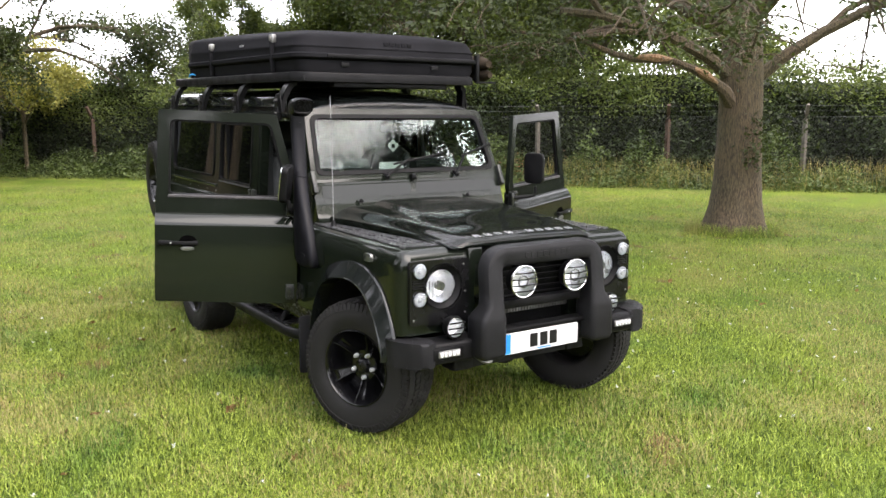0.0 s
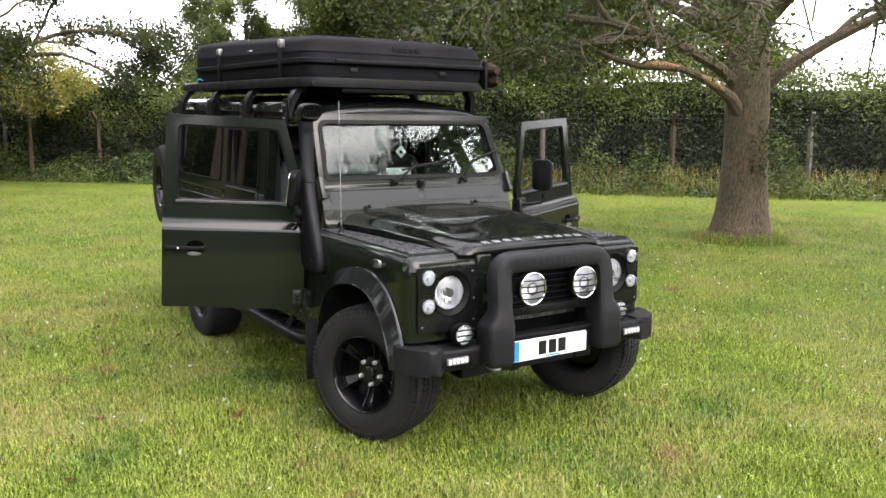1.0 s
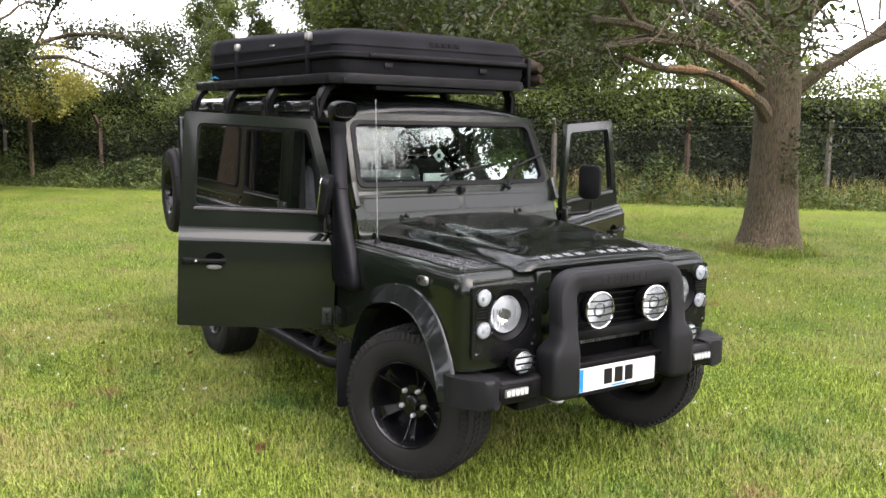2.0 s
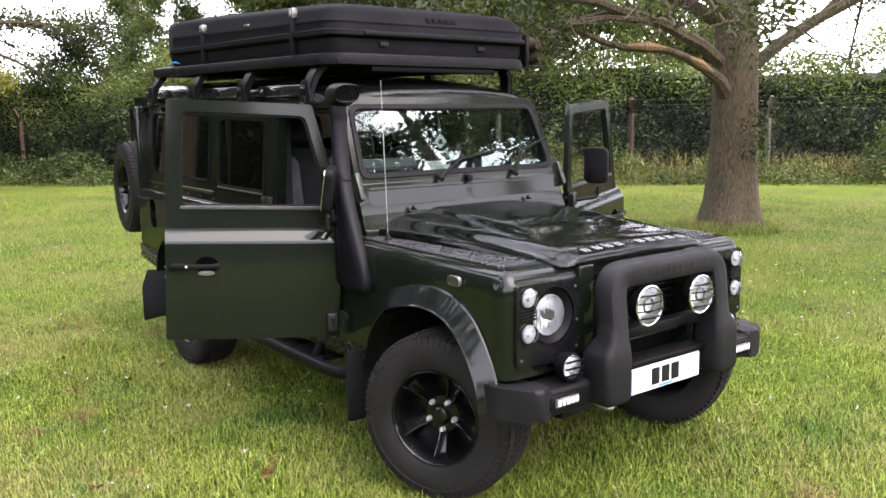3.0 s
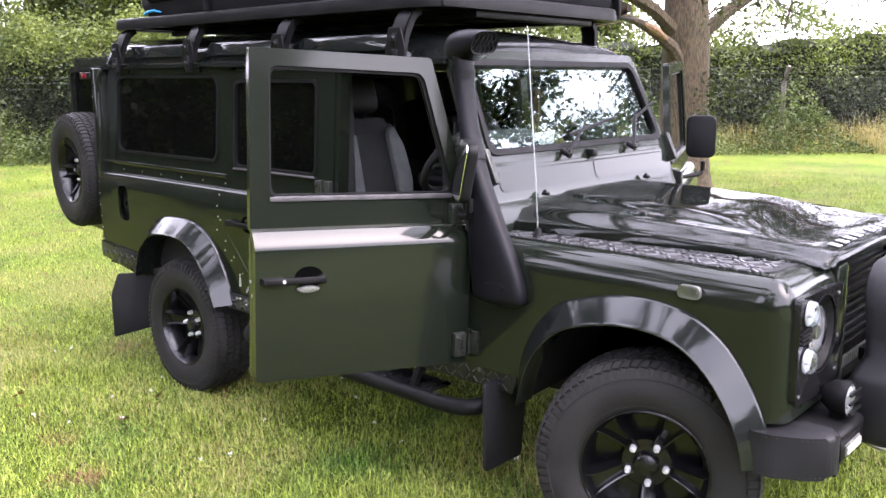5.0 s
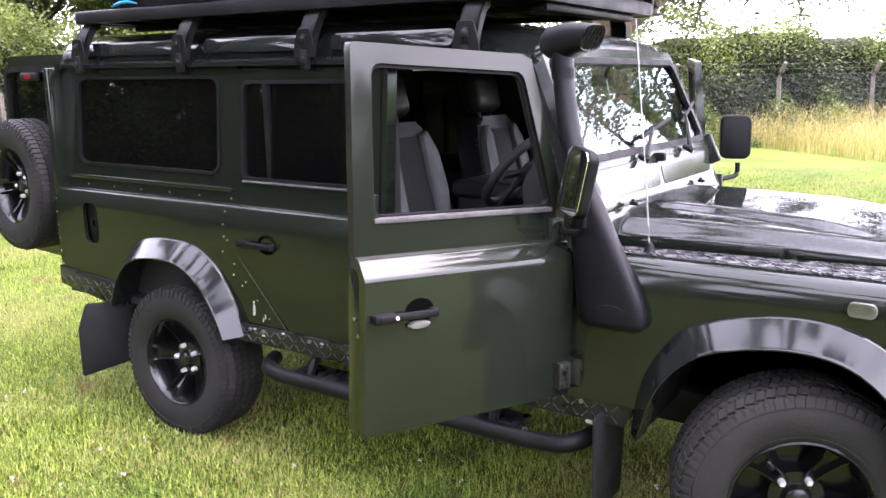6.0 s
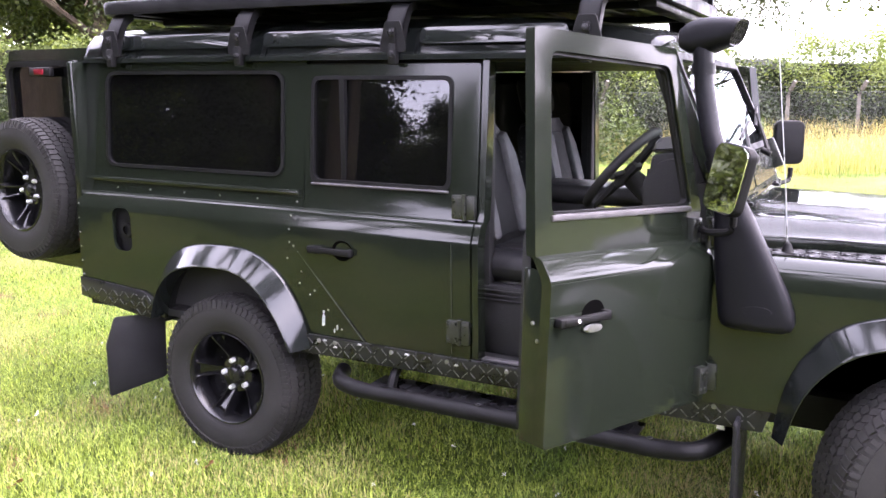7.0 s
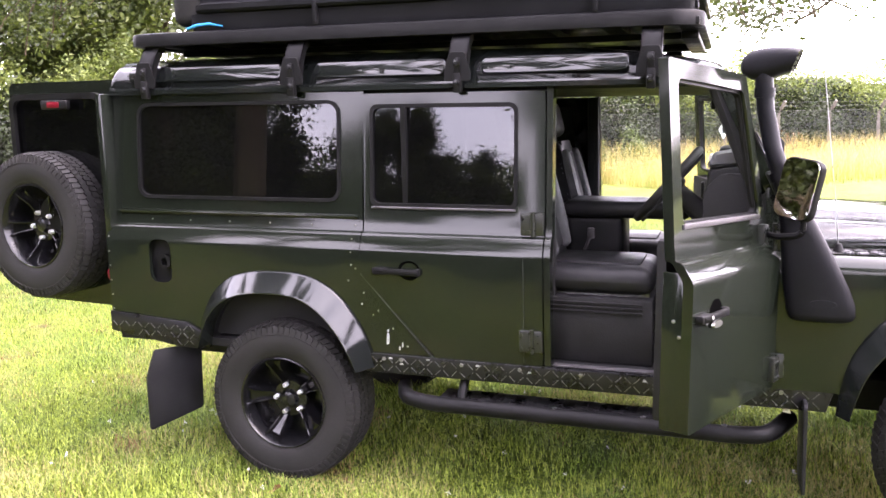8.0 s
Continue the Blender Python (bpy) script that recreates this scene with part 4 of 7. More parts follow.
for side in (1, -1):
    part("screen_hinge", B(lambda bm: box(bm, -0.75, -0.70, -0.715, -0.685, 1.26, 1.40, 0.008, m=pose(-0.72, 0, 1.33, 0, -24, 0) @ pose(0.72, 0, -1.33))), HINGE, ws, side=side)
# scuttle panel with two vent flaps
part("scuttle", B(lambda bm: prism(bm, [(-0.775, 1.345), (-0.735, 1.345), (-0.70, 1.195), (-0.66, 1.12), (-0.66, 0.60), (-0.775, 0.60)], "y", -0.70, 0.70, 0.006)), SATIN, car)
for side in (1, -1):
    v0 = [(-0.645, 1.232), (-0.645, 1.322), (-0.02, 1.322), (-0.02, 1.232)]
    flapv = part("vent_flap", skin(rpoly(v0, 0.03, 4), [], lambda u, v, d: (-0.697 - (v - 1.195) * 0.235 - d, u, v), 0.012), PAINT, car, side=side)
    part("vent_seal", skin(rpoly([(-0.66, 1.222), (-0.66, 1.332), (-0.008, 1.332), (-0.008, 1.222)], 0.035, 4), [rpoly([(a * 0.99 - 0.003, b) for a, b in v0], 0.03, 4)], lambda u, v, d: (-0.702 - (v - 1.195) * 0.235 - d, u, v), 0.006), BLACK, car, side=side)
part("vent_pivot", B(lambda bm: box(bm, -0.745, -0.70, -0.018, 0.018, 1.325, 1.36, 0.008)), BLACK, car)
for side, yy in ((1, -0.33), (-1, -0.33)):
    part("washer_nozzle", B(lambda bm: box(bm, -0.69, -0.66, yy - 0.082, yy - 0.062, 1.20, 1.214, 0.004), lambda bm: lathe(bm, [(0.0005, -0.01), (0.006, -0.009), (0.009, 0)], 10, pose(-0.678, yy - 0.072, 1.214, -90, 0, 0))), BLACK, car, side=side)
# wipers
for k, (py, ty, tv) in enumerate(((-0.20, 0.16, 0.13), (0.33, 0.56, 0.20))):
    a = Vector(on_screen(py, -0.012, -0.035))
    c = Vector(on_screen((py + ty) / 2 + 0.02, tv * 0.8, -0.03))
    b1, b2 = Vector(on_screen(py - 0.02 + 0.10, tv * 0.55, -0.014)), Vector(on_screen(ty + 0.12, tv * 0.9 + 0.02, -0.014))
    wip = part("wiper", B(lambda bm: sweep(bm, [a, a + (c - a) * 0.3, c], [0.012, 0.009, 0.006], 6)), BLACK, car)
    part("wiper_blade", B(lambda bm: sweep(bm, [b1, b2], 0.007, 6)), BLACK, wip)
    part("wiper_spindle", B(lambda bm: sweep(bm, [a + Vector((0.01, 0, -0.012)), a - Vector((0.03, 0, -0.008))], 0.013, 10)), BLACK, wip)

# ---- bonnet
BX0, BX1 = -0.665, 0.446


def bonnet_half(t):
    """Half the bonnet's width, t running from the scuttle to the nose."""
    return interp(t, [(0, 0.622), (0.5, 0.556), (0.85, 0.503), (1.0, 0.476)])


def smooth01(v):
    v = max(0.0, min(1.0, v))
    return v * v * (3 - 2 * v)


def bonnet_z(x, y):
    t = (x - BX0) / (BX1 - BX0)
    base = interp(t, [(0, 1.188), (0.25, 1.183), (0.5, 1.172), (0.75, 1.155), (0.9, 1.140), (0.96, 1.131), (1.0, 1.117)])
    q = abs(y) / bonnet_half(t)
    # a slack crown, then a rounded shoulder down to the skirt
    base -= 0.012 * q * q + (0.050 - 0.030 * t) * smooth01((q - 0.80) / 0.20)
    # the raised centre: narrow at the scuttle, wider and dying away towards the nose
    edge = interp(t, [(0, 0.30), (0.4, 0.33), (0.75, 0.37)])
    bulge = smooth01((edge + 0.035 - abs(y)) / 0.07) * smooth01((0.80 - t) / 0.28)
    return base + 0.022 * bulge


bm = bmesh.new()
NX, NY = 44, 64
gridb = []
for i in range(NX + 1):
    t = i / NX
    x = BX0 + (BX1 - BX0) * t
    half = bonnet_half(t)
    row = []
    for j in range(NY + 1):
        q = 2 * j / NY - 1
        q = 0.75 * q + 0.25 * math.sin(q * math.pi / 2)
        row.append(bm.verts.new((x - 0.018 * (q ** 4) * t ** 6, q * half, bonnet_z(x, q * half))))
    # skirts that hang down to the wing tops
    zl = 1.094 - 0.010 * t ** 4
    low = [bm.verts.new((row[0].co.x, row[0].co.y - dy, z)) for dy, z in ((0.010, zl), (0.007, row[0].co.z * 0.6 + zl * 0.4))]
    high = [bm.verts.new((row[-1].co.x, row[-1].co.y + dy, z)) for dy, z in ((0.007, row[0].co.z * 0.6 + zl * 0.4), (0.010, zl))]
    gridb.append(low + row + high)
for dx, dz_ in ((0.010, -0.009), (0.014, -0.022), (0.012, -0.040)):
    gridb.append([bm.verts.new((v.co.x + dx, v.co.y, max(1.078, v.co.z + dz_))) for v in gridb[NX]])
for a, b in zip(gridb, gridb[1:]):
    for k in range(len(a) - 1):
        bm.faces.new((a[k], a[k + 1], b[k + 1], b[k]))
bmesh.ops.solidify(bm, geom=bm.faces[:], thickness=0.006)
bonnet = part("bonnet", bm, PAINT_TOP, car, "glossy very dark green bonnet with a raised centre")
# silver letter-like bars along the bonnet's lip
for k in range(10):
    if k == 4:
        continue
    yy = -0.305 + 0.0702 * k
    zz = bonnet_z(0.408, yy)
    for dy in (-0.013, 0.011):
        part("badge_bar", B(lambda bm: box(bm, -0.019, 0.019, -0.0055, 0.0055, 0.0, 0.003, 0.001, 1, m=pose(0.408, yy + dy, zz + 0.001, 0, 9, 0))), SILVER, bonnet, "silver raised badge bar")
    part("badge_bar", B(lambda bm: box(bm, -0.0045, 0.0045, -0.017, 0.016, 0.0, 0.003, 0.001, 1, m=pose(0.408 + (0.0145 if k % 2 else -0.0145), yy, zz + 0.001, 0, 9, 0))), SILVER, bonnet, "silver raised badge bar")
# radio aerial on the wing
aer = part("aerial", B(lambda bm: sweep(bm, [(-0.512, -0.676, 1.09), (-0.53, -0.668, 1.3), (-0.588, -0.645, 1.845)], [0.0025, 0.002, 0.0015], 6)), SILVER, car, "thin white whip aerial")
part("aerial_base", B(lambda bm: lathe(bm, [(0.0005, -0.035), (0.010, -0.03), (0.018, -0.008), (0.022, 0)], 14, pose(-0.512, -0.676, 1.09, -90, 0, 0))), BLACK, aer)

# ---- nose: front panel, grille, bumper, bull bar, plate and lamps
nose = part("front_panel", B(lambda bm: box(bm, 0.36, 0.392, -0.392, 0.392, 0.60, 1.07, 0.01)), BLACK, car)
for k in range(9):
    part("grille_slat", B(lambda bm: box(bm, 0.392, 0.41, -0.295, 0.295, 0.745 + 0.033 * k, 0.755 + 0.033 * k, 0.003)), BLACK, nose)
part("grille_mesh", B(*[lambda bm, k=k: box(bm, 0.43, 0.44, -0.30 + 0.02 * k, -0.288 + 0.02 * k, 0.70, 0.735) for k in range(31)]), DULL, nose)
for side in (1, -1):
    part("radiator_surround", B(lambda bm: box(bm, 0.36, 0.458, -0.394, -0.30, 0.62, 1.078, 0.014)), PAINT, nose, side=side)
bump = part("front_bumper", B(lambda bm: box(bm, 0.42, 0.575, -0.69, 0.69, 0.525, 0.635, 0.02, 3)), POWDER, car)
for side, wide in ((1, 0.0), (-1, 0.035)):
    part("bumper_end", B(lambda bm: prism(bm, rpoly([(0.58, -0.66), (0.58, -0.73 - wide), (0.53, -0.785 - wide), (0.43, -0.838 - wide), (0.35, -0.838 - wide), (0.35, -0.78), (0.42, -0.70), (0.44, -0.66)], 0.03, 4), "z", 0.515, 0.645, 0.018, 3)), RUBBERY, bump, side=side)
    lamp = part("daytime_lamp", B(lambda bm: box(bm, 0.57, 0.585, -0.685, -0.505, 0.553, 0.614, 0.006)), BLACK, bump, side=side)
    part("daytime_lamp_lens", B(lambda bm: box(bm, 0.583, 0.592, -0.66, -0.53, 0.565, 0.602, 0.006)), DULL, lamp, side=side)
    part("led", B(*[lambda bm, k=k: box(bm, 0.59, 0.596, -0.652 + 0.024 * k, -0.634 + 0.024 * k, 0.571, 0.596, 0.003) for k in range(5)]), WHITE, lamp, side=side)
    fog = part("fog_lamp", B(lambda bm: lathe(bm, [(0.0005, 0.07), (0.03, 0.065), (0.05, 0.04), (0.058, 0.0), (0.056, -0.012), (0.05, -0.012)], 24, pose(0.545, -0.535, 0.70, 0, 0, 90)), lambda bm: box(bm, 0.50, 0.54, -0.55, -0.52, 0.63, 0.66)), BLACK, bump, side=side)
    part("fog_lens", B(lambda bm: lathe(bm, [(0.05, -0.012), (0.04, -0.02), (0.0005, -0.026)], 24, pose(0.545, -0.535, 0.70, 0, 0, 90))), CLEAR, fog, side=side)
    part("fog_reflector", B(lambda bm: lathe(bm, [(0.049, -0.01), (0.035, 0.02), (0.0005, 0.03)], 24, pose(0.545, -0.535, 0.70, 0, 0, 90))), REFLECT, fog, side=side)
    part("fog_guard", B(*[lambda bm, k=k: box(bm, 0.566, 0.574, -0.585, -0.485, 0.668 + 0.028 * k, 0.674 + 0.028 * k) for k in range(3)]), BLACK, fog, side=side)
def bar_foot(bm):
    """The thick moulded foot of the bull bar, wider than the tube above it."""
    loops = []
    for z, x0, x1, y0, y1, r in ((0.90, 0.54, 0.64, -0.395, -0.297, 0.03), (0.80, 0.54, 0.655, -0.40, -0.293, 0.03), (0.75, 0.52, 0.665, -0.44, -0.29, 0.03), (0.73, 0.515, 0.667, -0.448, -0.288, 0.03), (0.56, 0.515, 0.667, -0.45, -0.288, 0.03), (0.54, 0.525, 0.66, -0.44, -0.295, 0.025), (0.532, 0.535, 0.65, -0.43, -0.305, 0.02)):
        loops.append([bm.verts.new((x, y, z)) for x, y in rrect(x0, x1, y0, y1, r, 4)])
    for a, b in zip(loops, loops[1:]):
        for k in range(len(a)):
            bm.faces.new((a[k], a[(k + 1) % len(a)], b[(k + 1) % len(a)], b[k]))
    bm.faces.new(loops[0])
    bm.faces.new(loops[-1])


bar = part("bull_bar", B(lambda bm: sweep(bm, bend([(0.60, -0.352, 0.60), (0.60, -0.345, 0.80), (0.575, -0.345, 1.045), (0.575, 0.345, 1.045), (0.60, 0.345, 0.80), (0.60, 0.352, 0.60)], 8, 0.085), 0.052, 24, 1.0, up=(1, 0, 0), square=4.5)), RUBBERY, car, "matt black moulded bull bar")
for side in (1, -1):
    part("bull_bar_foot", B(lambda bm: bar_foot(bm)), RUBBERY, bar, side=side)
for k in range(8):
    part("embossed_bar", B(lambda bm: box(bm, 0.622, 0.6285, -0.155 + 0.04 * k, -0.13 + 0.04 * k, 1.03, 1.058, 0.001, 1)), RUBBERY, bar)
part("cross_bar", B(lambda bm: box(bm, 0.52, 0.60, -0.30, 0.30, 0.64, 0.665, 0.006), lambda bm: box(bm, 0.50, 0.56, -0.30, 0.30, 0.755, 0.80, 0.006)), BLACK, bar)
for side in (1, -1):
    sp = part("spot_lamp", B(lambda bm: lathe(bm, [(0.0005, 0.09), (0.04, 0.085), (0.07, 0.05), (0.083, 0.0), (0.085, -0.01), (0.078, -0.01)], 32, pose(0.635, -0.175, 0.912, 0, 0, 90)), lambda bm: box(bm, 0.56, 0.60, -0.20, -0.15, 0.98, 1.01, 0.004)), BLACK, car, side=side)
    part("spot_rim", B(lambda bm: sweep(bm, [(0.645, -0.175 + 0.082 * math.cos(a), 0.912 + 0.082 * math.sin(a)) for a in [2 * math.pi * k / 32 for k in range(33)]], 0.0045, 8, caps=False)), CHROME, sp, side=side)
    part("spot_reflector", B(lambda bm: lathe(bm, [(0.078, -0.006), (0.06, 0.03), (0.03, 0.05), (0.0005, 0.055)], 32, pose(0.635, -0.175, 0.912, 0, 0, 90))), REFLECT, sp, side=side)
    part("spot_lens", B(lambda bm: lathe(bm, [(0.078, -0.01), (0.06, -0.018), (0.0005, -0.026)], 32, pose(0.635, -0.175, 0.912, 0, 0, 90))), CLEAR, sp, side=side)
    part("inner_ring", B(lambda bm: sweep(bm, [(0.64, -0.175 + 0.03 * math.cos(a), 0.912 + 0.03 * math.sin(a)) for a in [2 * math.pi * k / 24 for k in range(25)]], 0.005, 6, caps=False)), DULL, sp, side=side)
    for dz in (-0.046, -0.015, 0.016, 0.047):
        w = math.sqrt(0.082 ** 2 - dz ** 2)
        part("guard_rod", B(lambda bm: sweep(bm, [(0.655, -0.175 - w, 0.912 + dz), (0.672, -0.175, 0.912 + dz), (0.655, -0.175 + w, 0.912 + dz)], 0.0034, 6)), BLACK, sp, side=side)
plate = part("number_plate", B(lambda bm: prism(bm, rrect(-0.262, 0.242, 0.525, 0.636, 0.008, 2), "x", 0.594, 0.6, 0.0015, 1)), WHITE, car, "white front number plate with a blue end strip")
part("plate_strip", B(lambda bm: box(bm, 0.6, 0.6015, -0.259, -0.222, 0.528, 0.633)), PLATEBLUE, plate)
for yy in (-0.068, 0.0, 0.066):
    part("plate_bar", B(lambda bm: box(bm, 0.6, 0.6025, yy - 0.026, yy + 0.026, 0.545, 0.618, 0.001, 1)), INK, plate)
part("plate_small_bar", B(lambda bm: box(bm, 0.6, 0.602, -0.045, 0.05, 0.531, 0.538)), PLATEBLUE, plate)
part("plate_holder", B(lambda bm: box(bm, 0.575, 0.594, -0.255, 0.235, 0.53, 0.63)), BLACK, plate)
# underbody
part("chassis", B(lambda bm: box(bm, -3.55, 0.42, -0.45, -0.33, 0.42, 0.55, 0.01), lambda bm: box(bm, -3.55, 0.42, 0.33, 0.45, 0.42, 0.55, 0.01), lambda bm: box(bm, -3.5, -3.4, -0.6, 0.6, 0.45, 0.58), lambda bm: box(bm, 0.30, 0.40, -0.45, 0.45, 0.42, 0.58), lambda bm: box(bm, -1.4, -0.6, -0.22, 0.22, 0.36, 0.56, 0.04)), TRIMBLK, car)
part("floor_pan", B(lambda bm: box(bm, -3.70, -0.70, -0.745, 0.745, 0.55, 0.585)), TRIMBLK, car)
for ax in (0.0, -2.794):
    part("axle", B(lambda bm: sweep(bm, [(ax, -0.62, 0.37), (ax, 0.62, 0.37)], 0.045, 12), lambda bm: lathe(bm, [(0.03, -0.12), (0.11, -0.08), (0.13, 0), (0.11, 0.08), (0.03, 0.12)], 16, pose(ax, 0.18, 0.37), True)), TRIMBLK, car, raked=False)
part("front_inner_body", B(lambda bm: box(bm, -0.66, 0.36, -0.36, 0.36, 0.62, 1.06)), TRIMBLK, car)
part("tow_eye", B(lambda bm: sweep(bm, bend([(0.56, -0.42, 0.54), (0.62, -0.40, 0.515), (0.62, -0.36, 0.515), (0.56, -0.34, 0.54)], 4, 0.03), 0.011, 8)), DULL, bump)

# ---- wheels
def tyre_bm(bm):
    r, w = 0.366, 0.122
    prof = [(0.200, -0.095), (0.212, -0.112), (0.246, -w - 0.004), (0.290, -w - 0.008), (0.326, -w), (0.346, -0.112), (0.358, -0.095), (0.362, -0.06), (r - 0.003, 0), (0.362, 0.06), (0.358, 0.095), (0.346, 0.112), (0.326, w), (0.290, w + 0.008), (0.246, w), (0.212, 0.112), (0.200, 0.095)]
    n = 72
    rings = [[bm.verts.new((q * math.cos(2 * math.pi * k / n), y, q * math.sin(2 * math.pi * k / n))) for k in range(n)] for q, y in prof]
    for a, b in zip(rings, rings[1:] + rings[:1]):
        for k in range(n):
            bm.faces.new((a[k], a[(k + 1) % n], b[(k + 1) % n], b[k]))
    # raised rings on the sidewall
    for rr, y in ((0.228, -w + 0.006), (0.318, -w - 0.002)):
        sweep(bm, [(rr * math.cos(2 * math.pi * k / 48), y, rr * math.sin(2 * math.pi * k / 48)) for k in range(49)], 0.0035, 5, caps=False)


def tread_bm(bm):
    rnd = random.Random(4)
    n = 74
    for k in range(n):
        a = 360 * k / n
        for row, (y, rad) in enumerate(((-0.092, 0.361), (-0.051, 0.366), (-0.011, 0.368), (0.030, 0.367), (0.073, 0.364), (0.102, 0.355))):
            aa = a + (2.3 if row % 2 else 0)
            sk = 22 if row % 2 else -18
            box(bm, -0.0125, 0.0125, -0.0180, 0.0180, -0.012, 0.0025, m=pose(0, 0, 0, 0, aa, 0) @ pose(0, y, rad, 0 if abs(y) < 0.085 else (18 if y < 0 else -18), 0, sk + rnd.uniform(-3, 3)))
        # short shoulder blocks that run down on to the sidewall
        box(bm, -0.008, 0.008, -0.004, 0.004, -0.018, 0.012, m=pose(0, 0, 0, 0, a + 1.2, 0) @ pose(0, -0.1185, 0.338, -14, 0, 0))


def rim_bm(bm):
    # barrel, lip and hub; the outer face looks to -y
    lathe(bm, [(0.205, -0.100), (0.213, -0.108), (0.212, -0.116), (0.205, -0.118), (0.199, -0.110), (0.194, -0.094), (0.187, -0.080), (0.182, -0.03), (0.178, 0.012)], 48)
    lathe(bm, [(0.18, 0.012), (0.10, 0.016), (0.0005, 0.016)], 48)
    lathe(bm, [(0.094, 0.012), (0.091, -0.026), (0.082, -0.038), (0.046, -0.041), (0.040, -0.047), (0.036, -0.064), (0.029, -0.069), (0.0005, -0.070)], 32)


def spoke_bm(bm):
    """One spoke: a sunk web between two raised ribs that part towards the rim."""
    secs = ((0.050, -0.030, 0.021), (0.080, -0.036, 0.022), (0.12, -0.055, 0.026), (0.16, -0.080, 0.032), (0.180, -0.090, 0.038), (0.193, -0.092, 0.044))
    rows = []
    for r, y, w in secs:
        rows.append([bm.verts.new(p) for p in ((-w - 0.012, y + 0.040, r), (-w - 0.001, y - 0.002, r), (-w + 0.003, y - 0.010, r), (-w + 0.008, y - 0.008, r), (-w + 0.012, y + 0.016, r), (w - 0.012, y + 0.016, r), (w - 0.008, y - 0.008, r), (w - 0.003, y - 0.010, r), (w + 0.001, y - 0.002, r), (w + 0.012, y + 0.040, r))])
    for a, b in zip(rows, rows[1:]):
        for k in range(10):
            bm.faces.new((a[k], a[(k + 1) % 10], b[(k + 1) % 10], b[k]))
    bm.faces.new(rows[0])
    bm.faces.new(rows[-1])


def nut_bm(bm):
    lathe(bm, [(0.0005, -0.030), (0.008, -0.029), (0.0115, -0.022), (0.0115, 0.0), (0.0145, 0.0), (0.0145, 0.006)], 6)


w_tyre = w_tread = w_rim = w_nut = None
w_spokes = []


def wheel(at, name="wheel", flip=False, spin=0.0, steer=0.0):
    """One wheel: rim with its tyre, tread, cap and five nuts. Meshes are shared."""
    global w_tyre, w_tread, w_rim, w_nut
    if w_rim is None:
        ob = part(name, B(rim_bm), RIM, car, "gloss black five-spoke alloy wheel", raked=False)
        w_rim = ob.data
        o2 = part("tyre", B(tyre_bm), TYRE, ob, "worn black all-terrain tyre", raked=False)
        w_tyre = o2.data
        o3 = part("tyre_tread", B(tread_bm), TYRE, ob, raked=False, smooth=False)
        w_tread = o3.data
        o4 = part("wheel_nut", B(nut_bm), NUT, ob, "bright steel wheel nut", raked=False)
        w_nut = o4.data
        bpy.data.objects.remove(o4)
        o5 = part("spoke", B(spoke_bm), RIM, ob, raked=False)
        w_spokes.append(o5.data)
        bpy.data.objects.remove(o5)
    else:
        ob = new(name, w_rim)
        ob.parent = car
        ob["label"] = "gloss black five-spoke alloy wheel"
        for nm, me in (("tyre", w_tyre), ("tyre_tread", w_tread)):
            o = new(nm, me)
            o.parent = ob
    for k in range(5):
        for me in w_spokes:
            o = new("spoke", me)
            o.parent = ob
            o.rotation_euler = (0, radians(72 * k + 36), 0)
        o = new("wheel_nut", w_nut)
        o.parent = ob
        a = radians(72 * k + 36)
        o.location = (0.066 * math.sin(a), -0.036, 0.066 * math.cos(a))
        o["label"] = "bright steel wheel nut"
    ob.matrix_basis = pose(*at, 0, 0, (180 if flip else 0) + steer) @ pose(0, 0, 0, 0, spin, 0)
    return ob


STEER = 23  # the front wheels are turned to the left
wheel((-0.015, -0.725, 0.38), spin=-6, steer=STEER)
wheel((-2.792, -0.705, 0.362), spin=22)
wheel((0.015, 0.725, 0.38), flip=True, spin=40, steer=STEER)
wheel((-2.792, 0.705, 0.362), flip=True)

